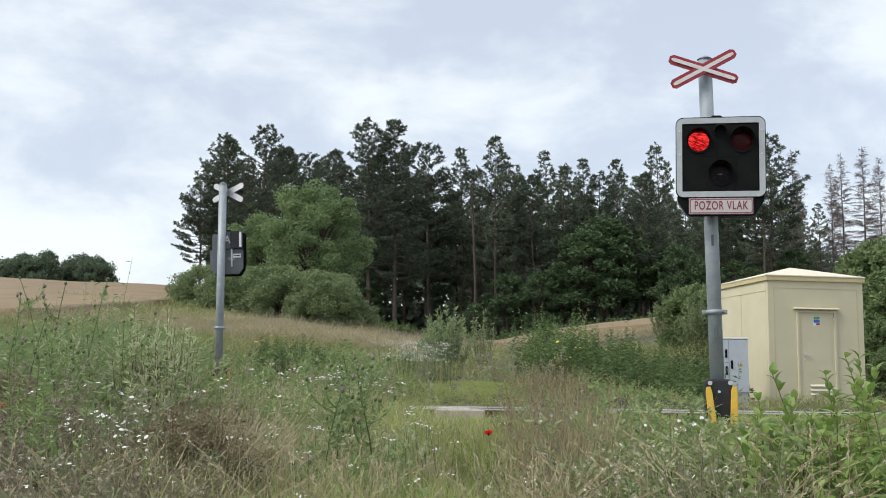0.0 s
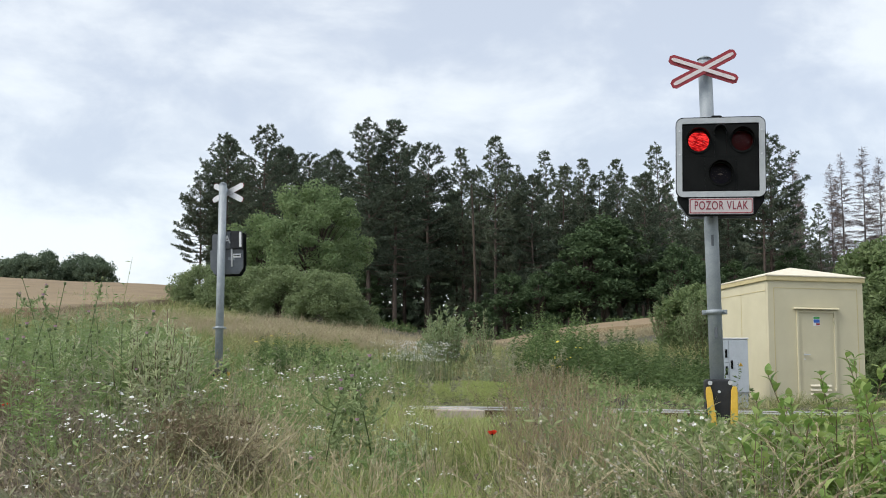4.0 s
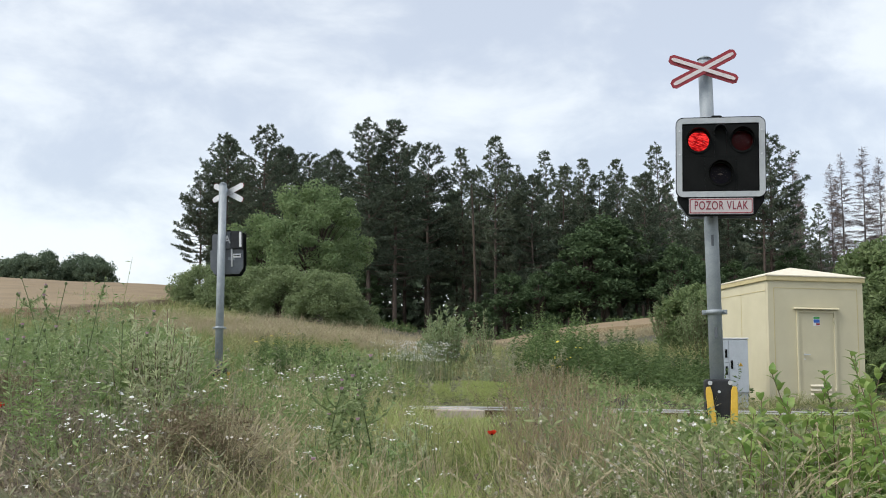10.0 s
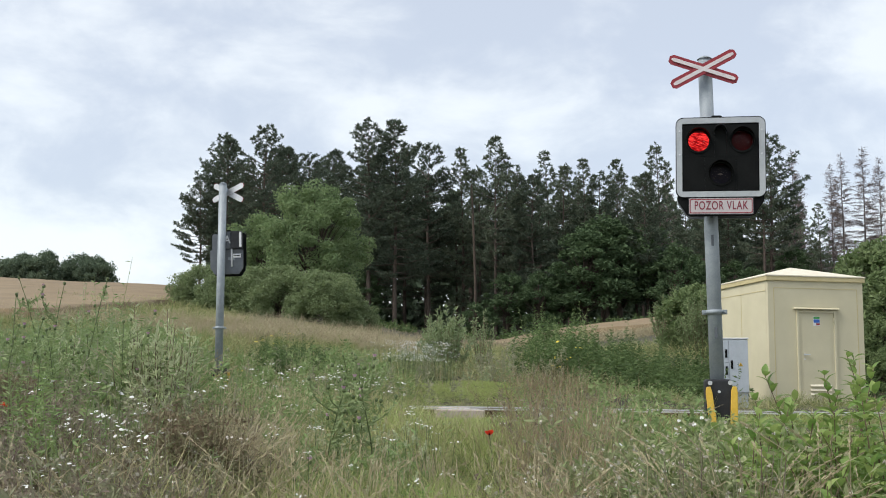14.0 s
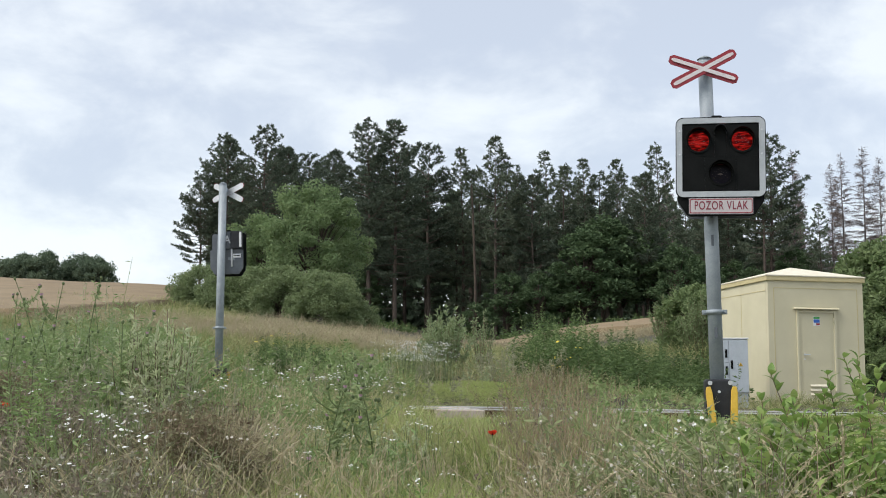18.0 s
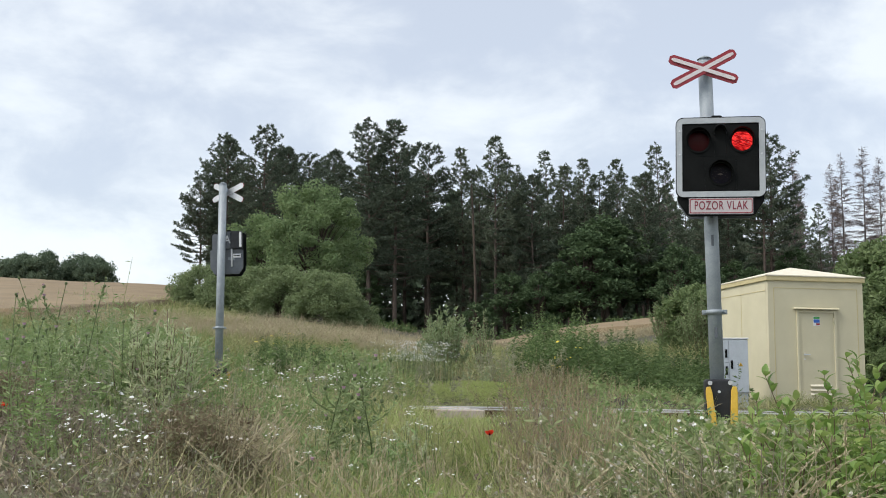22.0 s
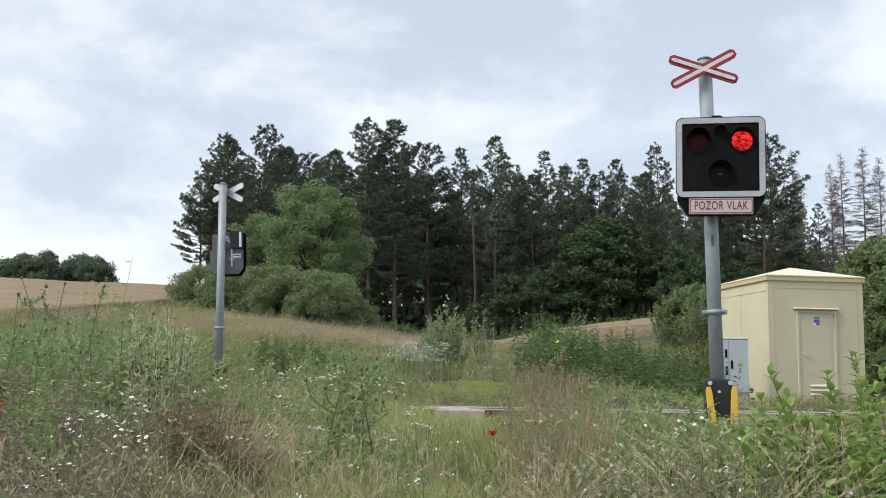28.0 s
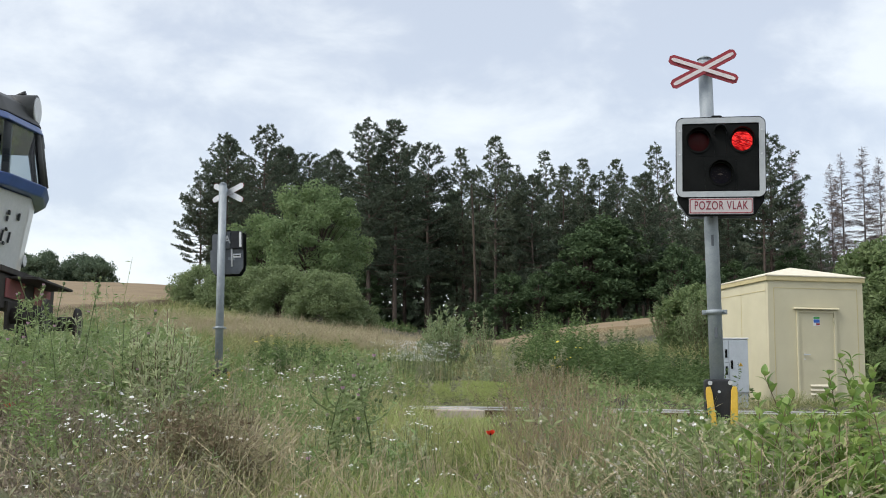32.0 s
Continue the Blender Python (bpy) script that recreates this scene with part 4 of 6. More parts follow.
def blades(heap, rng, P, h, w, lean=0.35, out=None, clump=0, roots=None):
    """Bent, tapering blades, leaning the way out where it is given; every clump of them shares one root. Returns their tips."""
    n = len(P)
    az = rng.random(n) * 2 * np.pi
    side = np.stack([np.cos(az), np.sin(az), np.zeros(n)], -1)
    az2 = rng.random(n) * 2 * np.pi
    d = np.stack([np.cos(az2), np.sin(az2), np.zeros(n)], -1)
    if out is not None:
        d = unit(d * 0.6 + unit(out))
    bend = d * (lean * rng.random(n) ** 0.7 * h)[:, None]
    up = np.stack([np.zeros(n), np.zeros(n), h], -1)
    mid, tip = P + up * 0.55 + bend * 0.3, P + up * (1 - 0.25 * lean) + bend
    ww = (side * w[:, None]) / 2
    if clump:
        V = np.stack([mid - ww * 0.9, mid + ww * 0.9, tip], 1).reshape(n // clump, clump * 3, 3)
        T = [t for i in range(clump) for t in ((3 * clump, 3 * i, 3 * i + 1), (3 * i, 3 * i + 1, 3 * i + 2))]
        heap.add(np.concatenate([V, roots[:, None]], 1), T)
    else:
        heap.add(np.stack([P - ww, P + ww, mid - ww * 0.8, mid + ww * 0.8, tip], 1), [(0, 1, 3), (0, 3, 2), (2, 3, 4)])
    return tip


def flakes(heap, rng, C, size, aspect=0.45, flat=0.0, way=None):
    """Diamond leaves round the places C; flat: how far they lie level; way: their long axis."""
    n = len(C)
    a = rng.normal(size=(n, 3)) if way is None else way
    a[:, 2] *= 1 - flat
    a = unit(a)
    r = rng.normal(size=(n, 3))
    b = unit(np.cross(a, r))
    size = np.broadcast_to(size, (n,))[:, None]
    fold = unit(np.cross(a, b)) * size * 0.08
    heap.add(np.stack([C - a * size / 2, C + b * size * aspect / 2 + fold, C + a * size / 2, C - b * size * aspect / 2 + fold], 1), [(0, 1, 2), (0, 2, 3)])


def rods(heap, A, B, ra, rb):
    """Thin three-sided rods from A to B."""
    d = unit(B - A)
    s = unit(np.cross(d, np.array([0.31, 0.67, 0.12])))
    t = np.cross(d, s)
    ra, rb = np.broadcast_to(ra, (len(A),))[:, None], np.broadcast_to(rb, (len(A),))[:, None]
    c = [(s * math.cos(k) + t * math.sin(k)) for k in (0, 2.094, 4.189)]
    heap.add(np.stack([A + c[0] * ra, A + c[1] * ra, A + c[2] * ra, B + c[0] * rb, B + c[1] * rb, B + c[2] * rb], 1),
             [(0, 1, 4), (0, 4, 3), (1, 2, 5), (1, 5, 4), (2, 0, 3), (2, 3, 5)])


def discs(heap, rng, C, r, tilt=0.3, k=6):
    """Flat flower heads."""
    n = len(C)
    nz = unit(np.stack([rng.normal(size=n) * tilt, rng.normal(size=n) * tilt - 0.25, np.ones(n)], -1))
    s = unit(np.cross(nz, np.array([0.2, 1, 0.1])))
    t = np.cross(nz, s)
    r = np.broadcast_to(r, (n,))[:, None]
    pts = [C + nz * r * 0.15] + [C + (s * math.cos(2 * math.pi * i / k) + t * math.sin(2 * math.pi * i / k)) * r * (0.8 + 0.2 * (i % 2)) for i in range(k)]
    heap.add(np.stack(pts, 1), [(0, i + 1, (i + 1) % k + 1) for i in range(k)])


def herbs(heap, rng, P, h, leaves, length, aspect=0.3, up=0.5, top=1.0):
    """Upright weeds: a stem with leaves that stand out all round, smaller towards the top. Returns the tips."""
    n = len(P)
    lean = rng.normal(size=(n, 3)) * 0.12
    lean[:, 2] = 1
    tip = P + unit(lean) * h[:, None]
    rods(heap, P, tip, 0.004 * np.sqrt(h), 0.0015)
    for i in range(leaves):
        t = 0.12 + 0.86 * top * (i + rng.random(n)) / leaves
        az = rng.random(n) * 2 * np.pi
        L = length * (1.15 - 0.75 * t) * (0.7 + 0.6 * rng.random(n))
        d = np.stack([np.cos(az), np.sin(az), up * (rng.random(n) * 1.6 - 0.3)], -1)
        d = unit(d)
        C = P + (tip - P) * t[:, None] + d * (L / 2)[:, None]
        flakes(heap, rng, C, L, aspect, way=d)
    return tip


def limb(heap, pts, radii, k=7):
    """A bent, tapering round limb."""
    pts = np.asarray(pts, dtype=float)
    rings = []
    for i, p in enumerate(pts):
        d = unit(pts[min(i + 1, len(pts) - 1)] - pts[max(i - 1, 0)])
        s = unit(np.cross(d, np.array([0.31, 0.67, 0.12])))
        t = np.cross(d, s)
        rings += [p + (s * math.cos(2 * math.pi * j / k) + t * math.sin(2 * math.pi * j / k)) * radii[i] for j in range(k)]
    T = []
    for i in range(len(pts) - 1):
        for j in range(k):
            a, b = i * k + j, i * k + (j + 1) % k
            T += [(a, b, b + k), (a, b + k, a + k)]
    heap.add(np.array(rings)[None], T)


# ---------------------------------------------------------------- trees
def tufts(heap, rng, C, D, r, n):
    """Needle tufts: n short needles fanning out from each shoot at C along D."""
    k = len(C)
    C, D = np.repeat(C, n, 0), np.repeat(D, n, 0)
    d = unit(D * 0.75 + rng.normal(size=(k * n, 3)) * 0.62)
    L = np.repeat(np.broadcast_to(r, (k,)), n) * (0.65 + 0.6 * rng.random(k * n))
    flakes(heap, rng, C + d * (L * 0.45)[:, None], L, 0.245, way=d)


def conifer(seed, H, R, bare, shape, needles, material, bark, name, label, gaps=0.15):
    """A pine: trunk, limbs that curl up at their ends, side twigs and needle tufts. bare: share of the trunk without green; gaps: share of missing limbs."""
    rng = np.random.default_rng(seed)
    e = thing(name, Matrix.Identity(4), label, "tree", "trees of the wood")
    wood, green = Heap(), Heap()
    ph = rng.random(2) * 6
    axis = lambda z: np.array([0.22 * math.sin(z * 0.25 + ph[0]) * z / H, 0.22 * math.sin(z * 0.21 + ph[1]) * z / H, z])
    zs = np.linspace(-0.4, H, 12)
    limb(wood, [axis(z) for z in zs], [max(0.011 * H * (1 - 0.95 * max(z, 0) / H), 0.02) for z in zs])
    C, D, S = [], [], []
    z, a = bare * H, rng.random() * 6.283
    while z < H * 0.985:
        t = (z - bare * H) / (H - bare * H)
        if shape == "pine":
            prof = R * (1 - t ** 1.5) ** 0.8 * (0.7 + 0.3 * min(1, t * 4))
        else:
            prof = R * (1 - t) ** 0.75 * (0.7 + 0.3 * min(1, t * 4))
        for _ in range(rng.integers(3, 6)):
            a += 2.4 + rng.normal() * 0.35
            if rng.random() < gaps:
                continue
            L = max(prof * (0.5 + 0.6 * rng.random()), 0.3)
            h, side = np.array([math.cos(a), math.sin(a), 0.0]), np.array([-math.sin(a), math.cos(a), 0.0])
            rise, curl = -0.10 + 0.75 * t ** 1.5 + rng.normal() * 0.10, 0.22 + 0.1 * rng.random()
            p0 = axis(z)
            at = lambda s: p0 + h * (L * s) + np.array([0, 0, L * (rise * s + curl * s * s)])
            pts = np.array([at(s) for s in (0, 0.4, 0.75, 1.0)])
            rr = np.array([0.018 + 0.013 * L, 0.013 + 0.008 * L, 0.010 + 0.004 * L, 0.006])
            rods(wood, pts[:-1], pts[1:], rr[:-1], rr[1:])
            m = max(2, int(L * 3.0))
            for j in range(m):
                s = 0.34 + 0.66 * (j + rng.random() * 0.8) / m
                l = (0.28 + 0.34 * L * (1.08 - s)) * (0.6 + 0.7 * rng.random())
                d = unit(h * 0.75 + side * (1 if j % 2 else -1) * (0.5 + 0.5 * rng.random()) + np.array([0, 0, 0.12 + 0.3 * rng.random()]))
                q0 = at(s)
                q1 = q0 + d * l
                rods(wood, q0[None], q1[None], 0.010, 0.005)
                k = max(1, int(round(l / 0.26)))
                for i in range(k):
                    C.append(q0 + d * l * (i + 1) / k)
                    D.append(d * 0.6 + np.array([0, 0, 0.7]) if i == k - 1 else d + np.array([0, 0, 0.35]))
                    S.append(1.1 if i == k - 1 else 0.9)
            C.append(at(1.0))
            D.append(h * 0.6 + np.array([0, 0, 0.9]))
            S.append(1.2)
        z += H * ((0.024 if shape == "pine" else 0.03) + 0.024 * rng.random()) * (1 - 0.45 * t)
    C.append(axis(H))
    D.append(np.array([0, 0, 1.0]))
    S.append(1.4)
    tufts(green, rng, np.array(C), np.array(D), 0.35 * np.array(S), needles)
    for i in range(14):
        zz = bare * H * (0.2 + 0.8 * rng.random())
        a = rng.random() * 6.28
        L = 0.5 + rng.random() * 1.5
        p0 = axis(zz)
        rods(wood, p0[None], (p0 + np.array([math.cos(a) * L, math.sin(a) * L, -0.1 * L]))[None], 0.03, 0.008)
    wood.make("trunk", bark, e)
    green.make("crown", material, e)
    return e


def dead_conifer(seed, H, R, label):
    """A dry spruce: trunk, drooping bare limbs and fine twigs."""
    rng = np.random.default_rng(seed)
    e = thing("dead_spruce_tree", Matrix.Identity(4), label, "tree", "trees of the wood")
    wood, twig = Heap(), Heap()
    zs = np.linspace(-0.4, H, 8)
    limb(wood, [(0.05 * math.sin(z), 0.05 * math.cos(z * 0.7), z) for z in zs], [max(0.010 * H * (1 - 0.97 * max(z, 0) / H), 0.014) for z in zs], 6)
    z = 0.2 * H
    while z < H * 0.99:
        t = (z - 0.2 * H) / (0.8 * H)
        for a in rng.random(rng.integers(1, 4)) * 2 * math.pi:
            L = max(R * (1 - t) ** 0.75 * (0.55 + 0.5 * rng.random()), 0.2)
            d = np.array([math.cos(a), math.sin(a), -0.25 + 0.6 * t + rng.normal() * 0.12])
            p0 = np.array([0, 0, z])
            pm, p1 = p0 + d * L * 0.55, p0 + d * L + np.array([0, 0, 0.12 * L])
            rods(wood, np.array([p0, pm]), np.array([pm, p1]), np.array([0.025, 0.016]), np.array([0.016, 0.007]))
            k = max(5, int(L * 24))
            u = 0.2 + 0.8 * rng.random(k)
            A = p0 + (p1 - p0) * u[:, None]
            B = A + unit(rng.normal(size=(k, 3)) * np.array([1, 1, 0.5]) + d * 0.8 + np.array([0, 0, -0.5])) * (0.25 + 0.35 * rng.random(k))[:, None]
            rods(twig, A, B, 0.012, 0.004)
        z += H * (0.004 + 0.008 * rng.random())
    wood.make("trunk", M_greybark, e)
    tagged(twig.make("dry_crown", M_dead, e), kind="stuff")
    return e


def broadleaf(seed, H, R, trunk, leaf, count, material, name, label, category="tree", group="", squash=1.0):
    """A leafy tree or bush: trunk, limbs and a crown of many leaves in uneven lobes."""
    rng = np.random.default_rng(seed)
    e = thing(name, Matrix.Identity(4), label, category, group)
    wood, green = Heap(), Heap()
    lobes = []
    n = 80
    for i in range(n):
        t = rng.random()
        z = trunk + (H - trunk) * ((0.10 if category == "tree" else -0.02) + (0.80 if category == "tree" else 0.9) * t)
        rr = R * math.sqrt(max(0.05, 1 - abs(2 * t - 0.75) ** 2.2 / 1.7)) * (0.45 + 0.5 * rng.random())
        a = rng.random() * 6.283
        lobes.append((np.array([math.cos(a) * rr, math.sin(a) * rr * squash, z]), R * (0.13 + 0.15 * rng.random())))
    lobes.append((np.array([0, 0, H - 0.25 * R]), R * 0.3))
    limb(wood, [(0, 0, -0.3), (0.03 * H, 0, trunk), (0.0, 0.02 * H, trunk + 0.5 * (H - trunk)), (0, 0, H * 0.9)], [0.022 * H, 0.017 * H, 0.010 * H, 0.02])
    for c, r in lobes:
        p0 = np.array([0, 0, trunk + (c[2] - trunk) * 0.35])
        pm = (p0 + c) / 2 + np.array([0, 0, 0.1 * R])
        rods(wood, np.array([p0, pm]), np.array([pm, c]), np.array([0.006 * H, 0.004 * H]), np.array([0.004 * H, 0.003]))
        k = count // n
        v = unit(rng.normal(size=(k, 3))) * (r * (0.3 + 0.6 * rng.random(k) ** 0.5 + 0.45 * rng.random(k) ** 5))[:, None]
        v[:, 2] *= 0.8
        flakes(green, rng, c + v, leaf * (0.6 + 0.8 * rng.random(k)), 0.55, flat=0.35)
    wood.make("trunk" if category == "tree" else "woody_stem", M_bark, e)
    green.make("crown", material, e)
    return e


def feathery(seed, n, H, spread_, leaf, per, material, name, label):
    """An upright shrub of many thin leafy rods."""
    rng = np.random.default_rng(seed)
    e = thing(name, Matrix.Identity(4), label, "shrub")
    st, lv = Heap(), Heap()
    a, r = rng.random(n) * 6.283, spread_ * np.sqrt(rng.random(n))
    A = np.stack([np.cos(a) * r * 0.15, np.sin(a) * r * 0.15, np.zeros(n)], -1)
    B = np.stack([np.cos(a) * r, np.sin(a) * r, H * (1 - 0.45 * (r / spread_) ** 2) * (0.7 + 0.3 * rng.random(n))], -1)
    M = (A + B) / 2 + np.stack([np.cos(a) * r * 0.12, np.sin(a) * r * 0.12, np.zeros(n)], -1)
    rods(st, A, M, 0.007, 0.005)
    rods(st, M, B, 0.005, 0.002)
    for i in range(per):
        t = (0.15 + 0.85 * rng.random(n))[:, None]
        p = np.where(t < 0.5, A + (M - A) * 2 * t, M + (B - M) * (2 * t - 1))
        d = unit((B - A) * 0.8 / H + rng.normal(size=(n, 3)) * 0.6)
        flakes(lv, rng, p + d * leaf / 2, leaf * (0.6 + 0.7 * rng.random(n)), 0.25, way=d)
    tagged(st.make("brushwood", M_brownstem, e), kind="stuff")
    tagged(lv.make("foliage", material, e), kind="stuff")
    return e


def plant(e, px, y, height=0.0, turn=0.0, sx=1.0, of=1.0):
    """Sets a thing on the ground at the bearing of px; height: scaled to that height from its own height of."""
    x = px * y
    k = height / of if height else 1.0
    e.matrix_world = pose(x, y, float(land(x, y)) - 0.05, 0, 0, turn) @ Matrix.Diagonal((k * sx, k * sx, k, 1))
    return e


def replant(e, b, y, height, turn, of, sx=1.0):
    k = height / of
    c = copy_thing(e, Matrix.Identity(4))
    c.scale = (k * sx, k * sx, k)
    x = b * y
    c.location = (x, y, float(land(x, y)) - 0.05)
    c.rotation_euler = (0, 0, radians(turn))
    return c


# models of the wood; each is planted once and copied for the rest
PINES = [conifer(11 + i, 20, 4.6, (0.30, 0.12, 0.36, 0.24)[i], "pine", 11, M_needle, M_pinebark, "pine_tree", "tall dark green pine with a broad uneven crown", 0.10) for i in range(4)]
SPIRES = [conifer(31 + i, 20, 4.2, (0.30, 0.22, 0.36, 0.18)[i], "spire", 11, M_needle2, M_pinebark, "pine_tree", "slender green pine with thin needles and a pointed top", 0.16) for i in range(4)]
DEADS = [dead_conifer(51 + i, 18, 3.0, "dry grey-brown spruce without needles") for i in range(3)]
FILLS = [broadleaf(71 + i, 9, 2.6, 1.2, 0.23, 10000, M_leafdark, "young_broadleaf_tree", "dark green young broadleaf tree at the edge of the wood", group="trees of the wood") for i in range(3)]
for i, e in enumerate(PINES + SPIRES + DEADS + FILLS):
    # the first of each model stands deep in the wood
    plant(e, -0.20 + 0.045 * i, 128 + (i * 5) % 11, turn=40 * i)

# the front of the wood: bearing, height above the eye as a slope, model
FRONT = ((-0.222, 0.192, "p"), (-0.197, 0.226, "p"), (-0.163, 0.238, "p"), (-0.143, 0.218, "p"), (-0.122, 0.213, "p"), (-0.100, 0.215, "p"), (-0.068, 0.243, "p"), (-0.044, 0.243, "p"),
         (-0.013, 0.222, "p"), (0.018, 0.216, "s"), (0.048, 0.226, "s"), (0.033, 0.200, "s"), (0.060, 0.204, "p"), (0.110, 0.200, "s"), (0.145, 0.194, "p"), (0.070, 0.196, "s"), (0.096, 0.213, "s"), (0.130, 0.206, "s"), (0.160, 0.205, "s"), (0.198, 0.222, "s"), (0.176, 0.190, "s"),
         (0.240, 0.205, "s"), (0.293, 0.225, "s"), (0.322, 0.217, "d"), (0.345, 0.165, "s"), (0.367, 0.214, "d"), (0.387, 0.220, "d"), (0.402, 0.21, "d"), (0.357, 0.205, "d"), (0.262, 0.200, "p"), (0.300, 0.230, "p"), (0.083, 0.192, "p"), (0.125, 0.184, "p"), (0.186, 0.194, "p"))
rw = random.Random(4)
for i, (b, k, kind) in enumerate(FRONT):
    y = 94 + rw.random() * 12
    x = b * y
    h = EYE[2] + k * y - float(land(x, y))
    src, of = {"p": (PINES, 20), "s": (SPIRES, 20), "d": (DEADS, 18)}[kind]
    replant(src[i % len(src)], b, y, h, rw.random() * 360, of, sx=1.12 if kind == "p" else 0.95)
for i in range(30):
    b = -0.205 + 0.62 * (i + rw.random() * 0.8) / 30
    y = 108 + rw.random() * 14
    k = (0.212 if b < 0 else 0.188) * (0.90 + 0.12 * rw.random())
    if b > 0.33:
        k *= 0.7
    h = EYE[2] + k * y - float(land(b * y, y))
    replant((PINES if b < 0.02 else SPIRES)[i % 4], b, y, h, rw.random() * 360, 20, 1.1)
# understorey at the edge of the wood
for i in range(18):
    b = (-0.19, -0.07, 0.03, 0.06)[i] if i < 4 else 0.085 + 0.27 * (i - 4 + rw.random() * 0.7) / 14
    y = 90 + rw.random() * 9
    replant(FILLS[i % 3], b, y, (3.5 + 3.5 * rw.random()) * (1.45 if 0.12 < b < 0.24 else 0.9), rw.random() * 360, 9, sx=1.3)

# the depth of the wood, too far in to tell its trees apart
rf = np.random.default_rng(5)
fw_ = Heap()
n_ = 50000
b_ = -0.215 + 0.66 * rf.random(n_)
y_ = 132 + 16 * rf.random(n_)
top_ = np.where(b_ < 0, 0.165, np.where(b_ < 0.27, 0.156, np.where(b_ < 0.33, 0.135, 0.10))) + 0.022 * np.sin(b_ * 160) * np.sin(b_ * 61 + 1)
x_ = b_ * y_
z_ = land(x_, y_)
h_ = np.maximum(EYE[2] + top_ * y_ - z_, 1.0)
flakes(fw_, rf, np.stack([x_, y_, z_ + h_ * rf.random(n_) ** 1.25], -1), 0.7 + 0.6 * rf.random(n_), 0.5)
tagged(fw_.make("far_woods", M_crest), "dark depth of the wood behind the front trees", "woods", kind="stuff")

# single trees and bushes in front of the wood
T = broadleaf(91, 9.3, 3.7, 0.8, 0.16, 46000, M_leaf, "broadleaf_tree", "round light green broadleaf tree in front of the pines")
plant(T, -0.118, 70)
T = broadleaf(92, 7.0, 2.6, 0.6, 0.16, 26000, M_leaf, "broadleaf_tree", "light green broadleaf tree beside the pines")
plant(T, -0.168, 74)
BUSH = broadleaf(95, 3.0, 2.3, 0.2, 0.12, 24000, M_bush, "bush", "dense olive green bush before the wood", "bush", "bushes before the wood")
plant(BUSH, -0.106, 55)
for b, y, h, sx in ((-0.148, 57, 3.0, 1.1), (-0.185, 58, 2.9, 1.1), (-0.216, 60, 2.7, 1.0), (-0.078, 56, 1.8, 0.9), ):
    replant(BUSH, b, y, h, rw.random() * 360, 3.0, sx)
SHB = broadleaf(96, 2.2, 1.15, 0.2, 0.10, 12000, M_shedbush, "bush", "leafy green bush beside the shed", "bush", "bushes round the shed")
plant(SHB, 0.230, 32)
for b, y, h, sx in ((0.240, 31, 1.9, 0.9), (0.398, 29.5, 3.3, 0.85), (0.415, 27, 2.6, 1.1), (0.395, 26.5, 1.7, 1.0), (0.43, 30, 3.6, 0.9), (0.405, 25.5, 1.1, 1.0)):
    replant(SHB, b, y, h, rw.random() * 360, 2.2, sx)
plant(feathery(104, 60, 2.3, 0.7, 0.10, 60, M_bush, "sapling", "young leafy sapling beside the shed"), 0.206, 33)
plant(feathery(105, 50, 1.9, 0.7, 0.10, 60, M_bush, "sapling", "young leafy sapling beside the shed"), 0.234, 30)
# one bare trunk stands out before the dark wood
bare = thing("bare_trunk", Matrix.Identity(4), "slender grey-brown pine trunk almost without branches", "tree trunk")
bt = Heap()
hb = EYE[2] + 0.184 * 93 - float(land(0.029 * 93, 93))
limb(bt, [(0, 0, -0.3), (0.05, 0, hb * 0.35), (-0.10, 0, hb * 0.7), (-0.25, 0.05, hb)], [0.15, 0.125, 0.10, 0.05])
for i in range(14):
    a, z = i * 2.4, hb * (0.25 + 0.05 * i)
    rods(bt, np.array([[-0.1, 0, z]]), np.array([[math.cos(a) * 0.6 - 0.1, math.sin(a) * 0.6, z + 0.1]]), 0.02, 0.006)
bt.make("trunk", M_bark, bare)
plant(bare, 0.029, 93)
# far trees on the crest of the field
T0 = broadleaf(97, 7.0, 4.0, 0.8, 0.34, 11000, M_crest, "field_tree", "round dark tree on the crest of the field", group="trees on the crest")
plant(T0, -0.385, 140, EYE[2] + 0.121 * 140 - float(land(-0.385 * 140, 140)), of=7.0)
for b, k in ((-0.41, 0.112), (-0.365, 0.124), (-0.346, 0.113), (-0.329, 0.121), (-0.317, 0.119), (-0.43, 0.118), (-0.398, 0.116)):
    y = 138 + rw.random() * 6
    replant(T0, b, y, EYE[2] + k * y - float(land(b * y, y)), rw.random() * 360, 7.0, 0.8)
# low willow and a dry shrub on the far bank, dark weeds before the shed
plant(feathery(101, 64, 1.85, 0.66, 0.12, 54, M_leafgrey, "willow_shrub", "grey-green feathery willow shrub in the meadow"), 0.002, 26)
plant(feathery(102, 26, 1.8, 0.42, 0.09, 34, M_leafgrey, "willow_shrub", "sparse half-dry grey shrub in the meadow"), 0.034, 27)


# pale tall herbs on the near bank
for i, (b, y, h) in enumerate(((-0.262, 8.6, 1.46), (-0.246, 8.8, 1.36), (-0.278, 8.8, 1.3), (-0.342, 10.2, 1.35), (-0.234, 9.0, 1.25), (-0.256, 8.4, 1.2))):
    plant(feathery(110 + i, 16, h, 0.24, 0.07, 52, M_pod, "tall_herb", "tall herb covered with pale green seed pods"), b, y)


# ---------------------------------------------------------------- grass and weeds, zone by zone
rg = np.random.default_rng(7)


